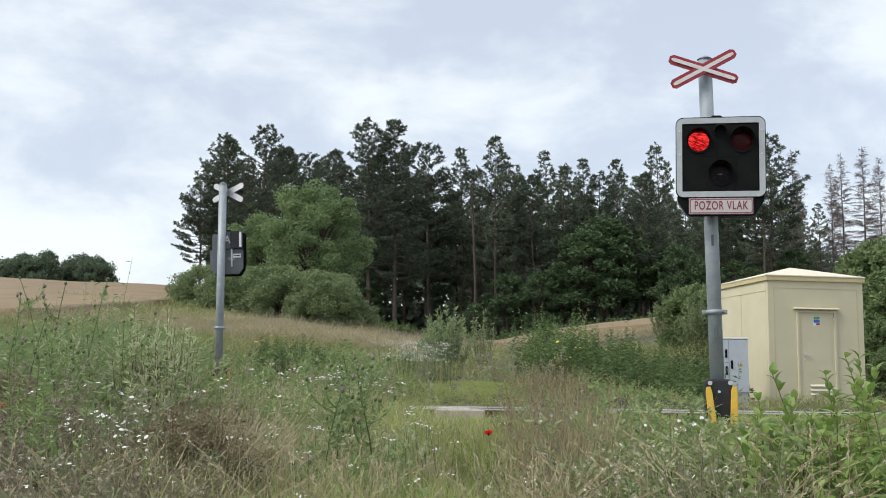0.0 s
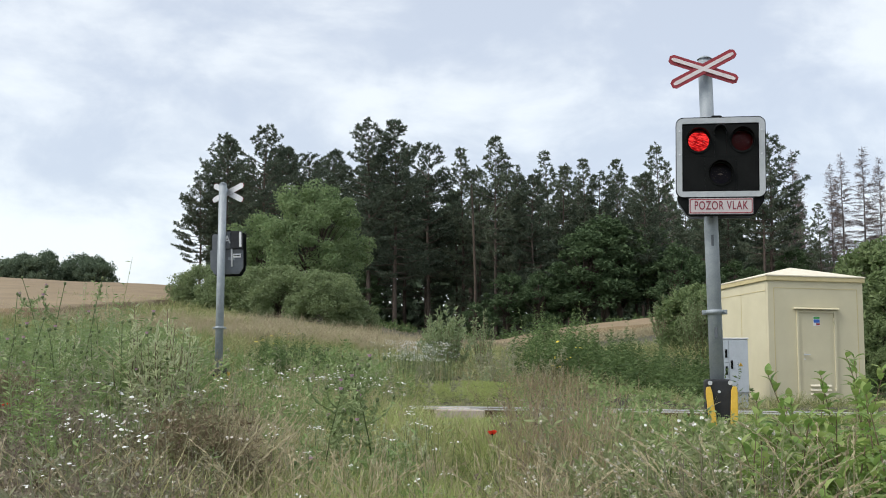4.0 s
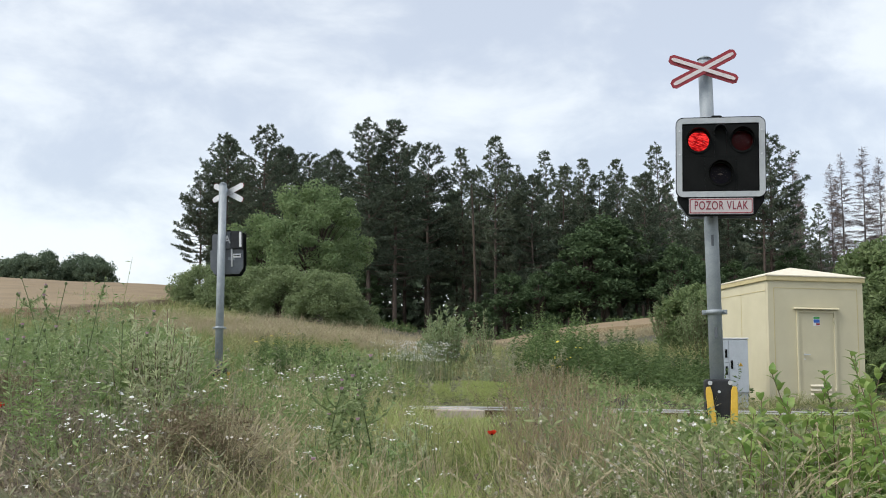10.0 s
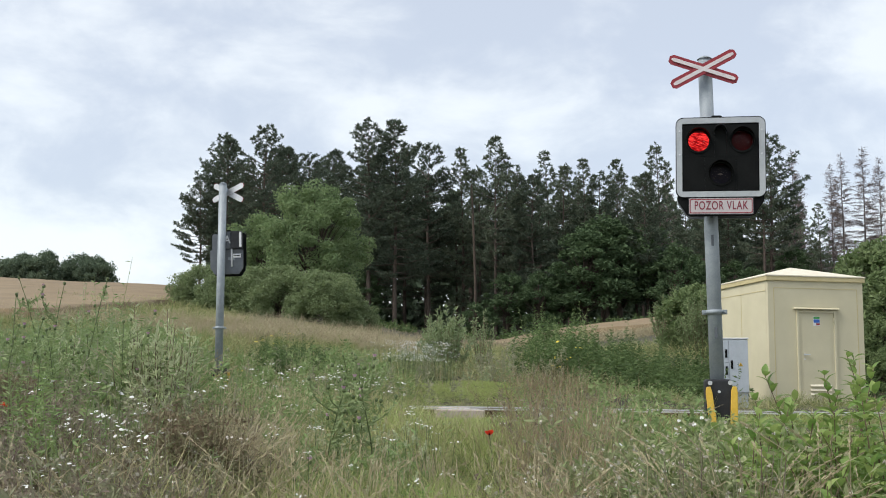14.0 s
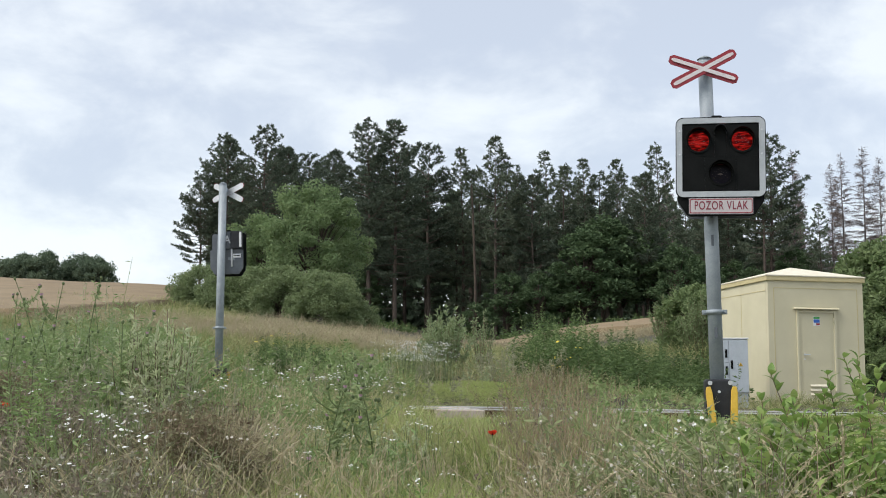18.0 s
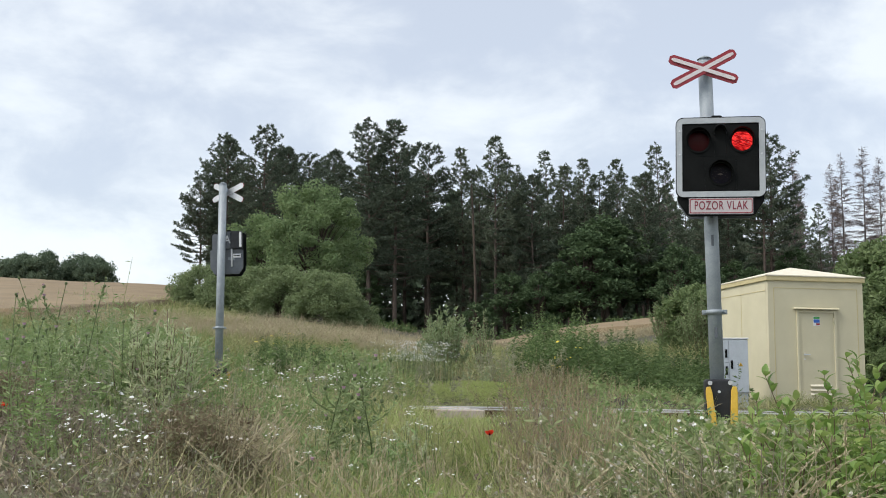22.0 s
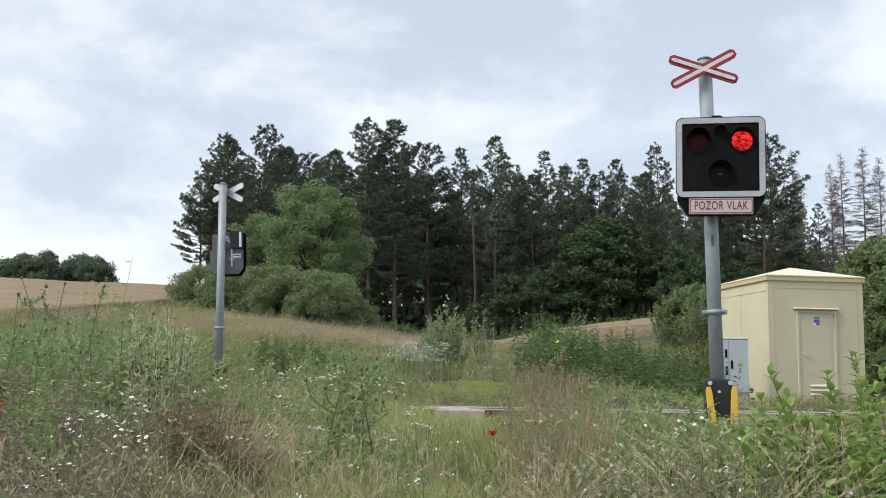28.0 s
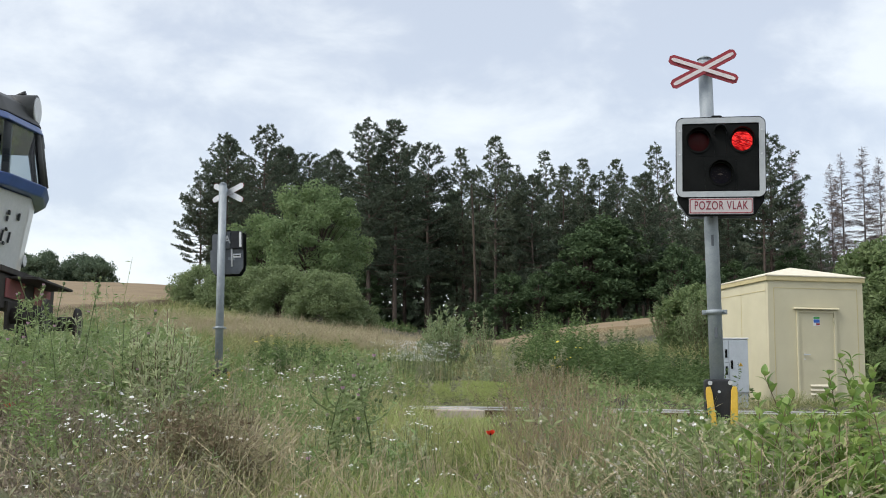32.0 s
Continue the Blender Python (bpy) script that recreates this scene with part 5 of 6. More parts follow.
def sward(name, label, material, zones, lean=0.4, seed=0.0, seed_size=0.07):
    """One body of grass. zones: (number, y0, y1, b0, b1, lowest, highest, width, patchiness)."""
    hp = Heap()
    for n, y0, y1, b0, b1, h0, h1, w, patch in zones:
        C = scatter(rg, n // 16, y0, y1, b0, b1, patch)
        big = np.repeat((0.7 + 0.45 * rg.random(len(C))) * drift(C), 16)
        R0, C = C, np.repeat(C, 16, 0)
        k = len(C)
        out = rg.normal(size=(k, 3)) * np.array([1, 1, 0])
        P = C + out * (0.022 + 0.0035 * C[:, 1:2])
        h = (h0 + (h1 - h0) * rg.random(k) ** 1.2) * big
        tip = blades(hp, rg, P, h, w * (0.6 + 0.8 * rg.random(k)), lean, out, 16, R0)
        if seed:
            pick = rg.random(k) < seed
            c = tip[pick]
            d = unit(c - P[pick])
            for j in range(3):
                flakes(hp, rg, c - d * seed_size * 0.3 * j, seed_size * (0.6 + 0.5 * rg.random(len(c))), 0.085, way=d + rg.normal(size=d.shape) * 0.15)
    return tagged(hp.make(name, material), label, "grass", kind="stuff")


sward("meadow_grass", "green meadow grass with mixed blades", M_grass, (
    (6000, 3.5, 5.2, -0.22, 0.10, 0.45, 0.78, 0.0068, 0.85), (4200, 3.5, 5.2, -0.46, -0.2, 0.4, 0.74, 0.006, 0.7), (3400, 3.5, 5.2, 0.08, 0.46, 0.42, 0.74, 0.0068, 0.95),
    (15000, 5.0, 8.5, -0.22, 0.07, 0.25, 0.58, 0.0072, 0.5), (5200, 4.6, 6.4, -0.15, -0.02, 0.42, 0.72, 0.0062, 0.6), (7000, 5.0, 8.5, -0.46, -0.2, 0.3, 0.75, 0.005, 0.6), (11000, 5.0, 8.5, 0.05, 0.46, 0.22, 0.50, 0.007, 0.6), (2600, 4.4, 7.5, 0.06, 0.20, 0.45, 0.78, 0.006, 0.8),
    (30000, 8.0, 13.2, -0.25, -0.03, 0.2, 0.5, 0.0055, 0.3), (14000, 8.0, 13.2, -0.46, -0.235, 0.4, 0.95, 0.006, 0.4), (12000, 8.0, 10.5, 0.06, 0.46, 0.06, 0.26, 0.006, 0.2), (9000, 10.5, 13.6, 0.06, 0.46, 0.03, 0.12, 0.007, 0.2), (2600, 9.7, 10.75, 0.20, 0.30, 0.16, 0.34, 0.006, 0.0), (9000, 8.0, 11, -0.05, 0.08, 0.06, 0.2, 0.006, 0.2),
    (14000, 16.3, 24, -0.46, -0.23, 0.25, 0.75, 0.010, 0.3), (20000, 16.3, 24, -0.24, -0.03, 0.15, 0.42, 0.010, 0.3), (14000, 16.3, 24, 0.08, 0.46, 0.08, 0.36, 0.010, 0.3),
    (52000, 23, 38, -0.46, 0.30, 0.25, 0.65, 0.015, 0.3), (14000, 37, 62, -0.34, -0.19, 0.35, 0.9, 0.02, 0.1), (14000, 37, 50, -0.2, 0.05, 0.3, 0.6, 0.02, 0.1)), lean=0.6)
sward("lawn_grass", "bright green grass beside the crossing and along the path", M_lawnblade, ((34000, 16.3, 22, -0.035, 0.085, 0.03, 0.13, 0.010, 0.0), (12000, 9.5, 13.8, -0.06, 0.075, 0.03, 0.10, 0.007, 0.0), (16000, 5.0, 9.5, -0.08, 0.06, 0.2, 0.5, 0.0045, 0.3), (7000, 3.5, 5.5, -0.15, 0.08, 0.4, 0.78, 0.005, 0.4),
    (12000, 12.9, 15.0, -0.46, -0.03, 0.10, 0.26, 0.008, 0.1), (5000, 12.6, 14.6, -0.04, 0.065, 0.07, 0.12, 0.008, 0.0), (20000, 12.9, 15.4, 0.06, 0.46, 0.13, 0.24, 0.008, 0.0)), lean=0.6)
sward("dry_grass", "dry straw-coloured grass with ripe seed heads", M_dry, (
    (1300, 3.5, 5.2, -0.20, 0.10, 0.5, 0.80, 0.0030, 0.8), (700, 3.5, 5.2, 0.08, 0.27, 0.5, 0.80, 0.0034, 0.95), (350, 3.5, 5.2, -0.46, -0.2, 0.45, 0.75, 0.0034, 0.8),
    (6000, 5.0, 8.5, -0.22, -0.03, 0.35, 0.68, 0.0026, 0.9), (2400, 5.0, 8.5, -0.04, 0.08, 0.3, 0.6, 0.0026, 0.9), (4000, 5.0, 8.5, 0.07, 0.46, 0.3, 0.56, 0.0026, 0.7), (1500, 5.0, 8.5, -0.46, -0.2, 0.35, 0.65, 0.0034, 0.8),
    (9000, 4.5, 12.5, -0.215, -0.135, 0.35, 0.66, 0.0036, 0.7), (5000, 8.0, 13.2, -0.30, -0.05, 0.3, 0.55, 0.0035, 0.8), (3500, 8.0, 12.0, 0.07, 0.42, 0.1, 0.3, 0.0035, 0.5),
    (5000, 16.3, 24, -0.46, 0.3, 0.2, 0.5, 0.006, 0.7), (20000, 33, 37.5, -0.30, -0.005, 0.45, 0.85, 0.010, 0.3), (6000, 36, 42, -0.46, -0.2, 0.5, 0.9, 0.012, 0.1), (9000, 50, 58, 0.02, 0.30, 0.4, 0.7, 0.022, 0.1), (9000, 37.5, 46, -0.20, 0.02, 0.6, 1.0, 0.013, 0.1)), lean=0.7, seed=0.22, seed_size=0.05)
sward("reddish_grass", "reddish brown withered grass and sorrel", M_redgrass, (
    (1500, 3.8, 5.5, 0.06, 0.24, 0.45, 0.75, 0.0036, 0.7), (1000, 4.6, 6.5, 0.08, 0.14, 0.5, 0.78, 0.0036, 0.7), (1800, 5.0, 9.0, 0.065, 0.17, 0.3, 0.58, 0.0034, 0.9), (1600, 8.5, 13.0, 0.062, 0.145, 0.2, 0.52, 0.004, 0.8), (2500, 16.5, 22, 0.06, 0.14, 0.2, 0.6, 0.007, 0.5),
    (2000, 4.5, 9.5, -0.26, -0.17, 0.35, 0.7, 0.0034, 0.6), (3000, 22, 30, -0.02, 0.12, 0.3, 0.6, 0.008, 0.5), (1300, 16.8, 19.5, 0.065, 0.115, 0.3, 0.8, 0.007, 0.7)), lean=0.7, seed=0.35, seed_size=0.035)


def weeds(name, label, material, zones):
    """zones: (number, y0, y1, b0, b1, lowest, highest, leaves, leaf length, aspect, patchiness)."""
    hp = Heap()
    for n, y0, y1, b0, b1, h0, h1, k, L, asp, patch in zones:
        P = scatter(rg, n, y0, y1, b0, b1, patch)
        herbs(hp, rg, P, (h0 + (h1 - h0) * rg.random(len(P)) ** 1.5) * drift(P), k, L, asp)
    tagged(hp.make(name, material), label, "weeds", kind="stuff")


weeds("green_weeds", "tall green leafy weeds", M_herb, (
    (750, 8.0, 12.6, -0.46, -0.235, 0.5, 1.2, 24, 0.14, 0.24, 0.8), (46, 8.6, 10.2, -0.288, -0.238, 0.8, 1.35, 46, 0.085, 0.36, 0.0), (16, 5.0, 6.4, -0.385, -0.345, 0.85, 1.05, 48, 0.085, 0.2, 0.0), (60, 9.3, 10.5, 0.225, 0.31, 0.2, 0.42, 16, 0.09, 0.42, 0.0), (26, 5.4, 6.6, 0.10, 0.22, 0.4, 0.62, 26, 0.07, 0.4, 0.0), (70, 22.5, 26, 0.078, 0.135, 1.2, 1.75, 44, 0.13, 0.24, 0.2), (120, 8.5, 12, -0.46, -0.26, 1.1, 1.6, 26, 0.13, 0.22, 0.5), (500, 8.5, 12.6, -0.24, -0.10, 0.3, 0.6, 16, 0.10, 0.28, 0.5), (80, 4.5, 8, -0.46, -0.22, 0.4, 0.8, 22, 0.075, 0.26, 0.7),
    (1200, 16.6, 24, -0.46, -0.235, 0.6, 1.2, 18, 0.13, 0.3, 0.4), (900, 17, 25, -0.23, -0.03, 0.25, 0.6, 14, 0.12, 0.3, 0.4), (400, 17, 24, 0.07, 0.25, 0.2, 0.45, 14, 0.12, 0.35, 0.3),
    (500, 4.8, 7.5, 0.14, 0.46, 0.25, 0.55, 14, 0.08, 0.4, 0.5), (70, 3.6, 5, -0.46, 0.3, 0.5, 0.8, 22, 0.06, 0.26, 0.5), (200, 5, 8, -0.2, 0.1, 0.25, 0.5, 14, 0.08, 0.3, 0.5), (500, 8, 11.5, 0.10, 0.46, 0.06, 0.20, 8, 0.08, 0.4, 0.3), (320, 7.5, 12.6, 0.065, 0.16, 0.2, 0.5, 14, 0.08, 0.28, 0.4)))
weeds("nettles", "dark green upright nettles and brambles", M_nettle, (
    (420, 22, 27, 0.080, 0.128, 0.4, 1.2, 30, 0.15, 0.3, 0.4), (70, 22.5, 26, 0.082, 0.125, 1.35, 1.75, 46, 0.16, 0.28, 0.0), (50, 22, 25, 0.13, 0.20, 0.9, 1.35, 40, 0.15, 0.3, 0.0), (1250, 20.5, 28, 0.12, 0.26, 0.3, 1.15, 26, 0.15, 0.36, 0.5), (210, 20.5, 23.5, -0.16, -0.11, 0.45, 0.9, 24, 0.13, 0.3, 0.0), (200, 24, 30, 0.38, 0.46, 0.5, 1.1, 24, 0.15, 0.36, 0.2), (300, 84, 90, -0.14, 0.3, 0.5, 1.2, 18, 0.4, 0.36, 0.2)))
weeds("grey_green_weeds", "grey-green thistles and mugwort", M_bluegreen, (
    (500, 8.5, 12.6, -0.46, -0.235, 0.6, 1.4, 28, 0.10, 0.2, 0.6), (160, 5.5, 8.5, -0.14, -0.02, 0.3, 0.6, 18, 0.08, 0.2, 0.5), (600, 17, 23, -0.46, -0.235, 0.7, 1.3, 18, 0.1, 0.22, 0.5), (500, 22, 30, -0.1, 0.06, 0.3, 0.6, 14, 0.1, 0.3, 0.4)))
weeds("withered_weeds", "brownish withered vetch and weeds", M_purple, (
    (600, 4.6, 8.2, -0.46, -0.21, 0.3, 0.7, 24, 0.055, 0.24, 0.7), (140, 3.6, 4.8, -0.46, -0.19, 0.45, 0.7, 28, 0.042, 0.22, 0.6), (400, 5.5, 9, -0.24, -0.16, 0.35, 0.7, 18, 0.055, 0.3, 0.5), (130, 6, 11, 0.09, 0.16, 0.3, 0.55, 18, 0.04, 0.35, 0.4), (420, 3.8, 5.5, 0.07, 0.3, 0.4, 0.78, 24, 0.042, 0.26, 0.6), (30, 16.8, 19.5, 0.065, 0.12, 0.4, 0.8, 26, 0.06, 0.3, 0.3)))


weeds("pale_weeds", "pale dried stalks with small curled leaves", M_pale, (
    (300, 3.7, 5.2, 0.125, 0.28, 0.40, 0.74, 28, 0.045, 0.26, 0.4), (90, 3.6, 4.6, 0.26, 0.37, 0.40, 0.66, 24, 0.045, 0.3, 0.4), (160, 4.0, 6.0, -0.44, -0.22, 0.4, 0.75, 26, 0.045, 0.26, 0.6)))


def flowers(name, label, material, stem, zones, umbel=1, tilt=0.3):
    """zones: (number, y0, y1, b0, b1, lowest, highest, head radius)."""
    hp, st = Heap(), Heap()
    for n, y0, y1, b0, b1, h0, h1, r in zones:
        P = scatter(rg, n, y0, y1, b0, b1)
        tip = P + np.stack([rg.normal(size=len(P)) * 0.06, rg.normal(size=len(P)) * 0.06, h0 + (h1 - h0) * rg.random(len(P))], -1)
        rods(st, P, tip, 0.0025, 0.0015)
        for j in range(umbel):
            o = rg.normal(size=tip.shape) * r * (2.6 if umbel > 1 else 0) * np.array([1, 1, 0.3])
            discs(hp, rg, tip + o, r * (0.6 + 0.5 * rg.random(len(tip))), tilt)
    e = thing(name, Matrix.Identity(4), label, "flowers", kind="stuff")
    hp.make("blossoms", material, e)
    st.make("stalks", stem, e)


def branchy(hp, rng, P, h, branches, reach, leaves, length, aspect, lean=0.2):
    """Bushy weeds: a leaning stem with side branches, leaves along both. Returns the branch ends."""
    n = len(P)
    up = rng.normal(size=(n, 3)) * lean
    up[:, 2] = 1
    top = P + unit(up) * h[:, None]
    rods(hp, P, top, 0.0035, 0.0018)
    ends = [top]
    for j in range(branches):
        t = 0.25 + 0.7 * (j + rng.random(n)) / branches
        az = rng.random(n) * 6.283
        l = reach * h * (0.5 + 0.7 * rng.random(n)) * (1.25 - 0.6 * t)
        d = np.stack([np.cos(az), np.sin(az), 0.35 + 0.9 * rng.random(n)], -1)
        A = P + (top - P) * t[:, None]
        M = A + unit(d) * (l * 0.6)[:, None]
        B = M + unit(d * np.array([1, 1, 0.5]) + rng.normal(size=(n, 3)) * 0.35) * (l * 0.4)[:, None]
        rods(hp, A, M, 0.0022, 0.0016)
        rods(hp, M, B, 0.0016, 0.0010)
        ends.append(B)
        for i in range(leaves):
            u = rng.random((n, 1))
            C = np.where(u < 0.6, A + (M - A) * u / 0.6, M + (B - M) * (u - 0.6) / 0.4)
            w = unit(d * 0.5 + rng.normal(size=(n, 3)))
            L = length * (0.5 + 0.8 * rng.random(n))
            flakes(hp, rng, C + w * (L / 2)[:, None], L, aspect, way=w)
    return np.concatenate(ends)


def bushy_weeds(name, label, material, zones, heads=()):
    """zones: (number, y0, y1, b0, b1, lowest, highest, branches, reach, leaves, leaf length, aspect, lean); heads: (material, share, radius, flat or round)."""
    hp, tips = Heap(), []
    for n, y0, y1, b0, b1, h0, h1, br, reach, lv, L, asp, lean in zones:
        P = scatter(rg, n, y0, y1, b0, b1)
        tips.append(branchy(hp, rg, P, (h0 + (h1 - h0) * rg.random(len(P))) * drift(P, 1.4), br, reach, lv, L, asp, lean))
    e = thing(name, Matrix.Identity(4), label, "weeds", kind="stuff")
    hp.make("foliage", material, e)
    tips = np.concatenate(tips)
    for part_name, m, share, r, flat in heads:
        pick = tips[rg.random(len(tips)) < share]
        hd = Heap()
        if flat:
            discs(hd, rg, pick, r * (0.7 + 0.5 * rg.random(len(pick))), 0.6, 8)
        else:
            for i in range(5):
                flakes(hd, rg, pick + rg.normal(size=pick.shape) * r * 0.3, r * 2.0 * (0.7 + 0.5 * rg.random(len(pick))), 0.6)
        hd.make(part_name, m, e)


bushy_weeds("white_campion", "straggling campion with white flowers and dry pale calyxes", M_campion, (
    (120, 3.7, 4.6, 0.15, 0.30, 0.46, 0.76, 9, 0.32, 9, 0.045, 0.30, 0.25), (46, 4.4, 5.6, 0.13, 0.235, 0.45, 0.80, 9, 0.30, 9, 0.045, 0.30, 0.25), (26, 3.6, 4.2, 0.28, 0.40, 0.42, 0.62, 8, 0.3, 9, 0.045, 0.3, 0.25),
    (26, 3.7, 5.0, 0.02, 0.14, 0.4, 0.62, 8, 0.3, 8, 0.04, 0.3, 0.25)),
    (("white_blossom", M_petal, 0.20, 0.0095, True), ("dry_calyx", M_calyx, 0.55, 0.010, False)))
bushy_weeds("withered_vetch", "matted brown withered vetch with curled leaves", M_purple, (
    (170, 5.4, 7.6, -0.43, -0.34, 0.42, 0.78, 10, 0.34, 16, 0.034, 0.36, 0.3), (110, 4.2, 5.6, -0.43, -0.22, 0.4, 0.72, 10, 0.36, 15, 0.030, 0.36, 0.4), (150, 5.4, 7.0, -0.345, -0.225, 0.35, 0.70, 9, 0.36, 15, 0.032, 0.36, 0.4),
    (50, 5.6, 8.0, 0.075, 0.145, 0.4, 0.72, 8, 0.3, 10, 0.034, 0.3, 0.3)))
bushy_weeds("faded_weeds", "pale grey-green faded weeds with small dry heads", M_pale, (
    (110, 4.0, 6.0, -0.43, -0.21, 0.36, 0.74, 8, 0.32, 9, 0.042, 0.28, 0.35), (70, 7.0, 9.4, -0.43, -0.23, 0.55, 0.95, 8, 0.28, 9, 0.05, 0.28, 0.2), (40, 5.5, 8.0, -0.30, -0.20, 0.4, 0.7, 8, 0.3, 9, 0.045, 0.28, 0.3), (26, 5.0, 7.5, 0.07, 0.17, 0.4, 0.74, 7, 0.28, 8, 0.04, 0.25, 0.3), (50, 16.8, 22.0, -0.22, 0.0, 0.35, 0.75, 7, 0.25, 8, 0.07, 0.25, 0.2), (40, 20.0, 26.0, 0.03, 0.12, 0.4, 0.9, 7, 0.25, 8, 0.08, 0.25, 0.2)),
    (("dry_head", M_calyx, 0.35, 0.008, False),))
bushy_weeds("lilac_weeds", "grey-lilac flowering weeds of the bank", M_lilac, (
    (60, 8.4, 11.0, -0.335, -0.24, 0.5, 0.9, 9, 0.25, 11, 0.05, 0.3, 0.15), (40, 9.0, 12.0, -0.44, -0.35, 0.5, 0.9, 9, 0.25, 11, 0.06, 0.3, 0.15)))
bushy_weeds("bank_weeds", "fresh green bushy weeds of the bank", M_herb, (
    (60, 17.2, 22.0, -0.235, -0.06, 0.4, 0.85, 8, 0.28, 10, 0.10, 0.3, 0.15), (90, 17.2, 23.0, -0.45, -0.24, 0.6, 1.1, 8, 0.28, 10, 0.11, 0.3, 0.15),
    (120, 8.6, 12.4, -0.45, -0.23, 0.55, 1.05, 9, 0.28, 12, 0.075, 0.32, 0.15), (60, 7.4, 9.5, -0.40, -0.24, 0.4, 0.75, 9, 0.3, 11, 0.06, 0.32, 0.2), (40, 9.0, 12.5, -0.22, -0.12, 0.3, 0.55, 8, 0.3, 10, 0.06, 0.32, 0.2),
    (36, 5.6, 8.0, -0.13, -0.03, 0.3, 0.52, 8, 0.3, 10, 0.05, 0.3, 0.2), (70, 5.6, 8.6, 0.13, 0.24, 0.35, 0.6, 8, 0.32, 11, 0.055, 0.4, 0.25)))

flowers("white_daisies", "white daisies among the weeds", M_petal, M_stem, ((15, 6.0, 6.9, -0.375, -0.275, 0.52, 0.80, 0.0165), (12, 5.2, 6.4, -0.34, -0.225, 0.42, 0.66, 0.015), (7, 8, 10, -0.30, -0.2, 0.55, 0.75, 0.014), (9, 4.2, 5.4, -0.42, -0.30, 0.42, 0.66, 0.012)), umbel=4)
flowers("dry_seed_heads", "pale fluffy seed heads on dry stalks", M_fluff, M_dry, ((40, 3.7, 5.2, 0.13, 0.27, 0.45, 0.74, 0.008), (40, 4.2, 6.4, -0.44, -0.2, 0.4, 0.72, 0.008)), umbel=5, tilt=0.9)
flowers("white_stitchwort", "small white flowers in the grass", M_petal, M_stem, ((8, 4.0, 8, -0.2, 0.05, 0.4, 0.6, 0.007), (8, 6.5, 8, 0.15, 0.2, 0.3, 0.45, 0.012)), umbel=4, tilt=0.8)
flowers("chamomile_clump", "clump of white chamomile in the meadow", M_petal, M_stem, ((250, 20.8, 22.2, -0.043, 0.0, 0.45, 0.85, 0.010),), umbel=6, tilt=0.5)
flowers("yarrow", "flat white yarrow heads on thin stalks", M_petal, M_stem, ((12, 7.5, 12.3, -0.16, -0.03, 0.35, 0.50, 0.011), (14, 4.0, 7, -0.16, 0.02, 0.42, 0.62, 0.0085), (34, 16.8, 18.8, -0.17, -0.055, 0.35, 0.6, 0.022), (8, 6, 10, 0.0, 0.08, 0.2, 0.35, 0.011)), umbel=7, tilt=0.12)
flowers("yellow_ragwort", "small yellow flowers in the grass", M_yellowpetal, M_stem, ((12, 17, 19.4, -0.215, -0.19, 0.2, 0.45, 0.016), (2, 22, 23, 0.118, 0.128, 0.7, 0.9, 0.035), (3, 21, 22, 0.10, 0.11, 0.4, 0.6, 0.03), (8, 26, 28, -0.17, -0.14, 0.4, 0.7, 0.025)), umbel=3)


def spikes():
    """Short pale fuzzy spikes of clover among the grass."""
    st, hd = Heap(), Heap()
    P = scatter(rg, 34, 5.4, 7.2, -0.058, -0.004)
    tip = P + np.stack([rg.normal(size=len(P)) * 0.04, rg.normal(size=len(P)) * 0.04, 0.40 + 0.18 * rg.random(len(P))], -1)
    rods(st, P, tip, 0.0022, 0.0016)
    for i in range(26):
        u = rg.random(len(P))
        w = rg.normal(size=P.shape) + np.array([0, 0, 0.9])
        flakes(hd, rg, tip + np.stack([rg.normal(size=len(P)) * 0.004, rg.normal(size=len(P)) * 0.004, u * 0.04 - 0.02], -1), 0.016, 0.5, way=w)
    e = thing("clover_spikes", Matrix.Identity(4), "pale yellow-green fuzzy clover spikes in the grass", "flowers", kind="stuff")
    st.make("stalks", M_stem, e)
    hd.make("spikes", M_pod, e)


spikes()


def straw_fan(name, label, material, rows):
    """Long straws that all lean one way. rows: (number, bearing, y, spread, lowest, highest, lean to the right)."""
    hp = Heap()
    for n, b, y, sp, h0, h1, lean in rows:
        x = b * y + rg.normal(size=n) * sp
        yy = y + rg.normal(size=n) * sp
        P = np.stack([x, yy, land(x, yy) - 0.02], -1)
        h = h0 + (h1 - h0) * rg.random(n)
        out = np.stack([np.full(n, lean), rg.normal(size=n) * 0.25, np.zeros(n)], -1)
        tip = blades(hp, rg, P, h, np.full(n, 0.0036), 0.15 + 0.65 * abs(lean), out)
        d = unit(tip - P)
        for j in range(5):
            flakes(hp, rg, tip - d * 0.022 * j, 0.035 * (0.7 + 0.5 * rg.random(n)), 0.16, way=d + rg.normal(size=d.shape) * 0.2)
    tagged(hp.make(name, material), label, "grass", kind="stuff")


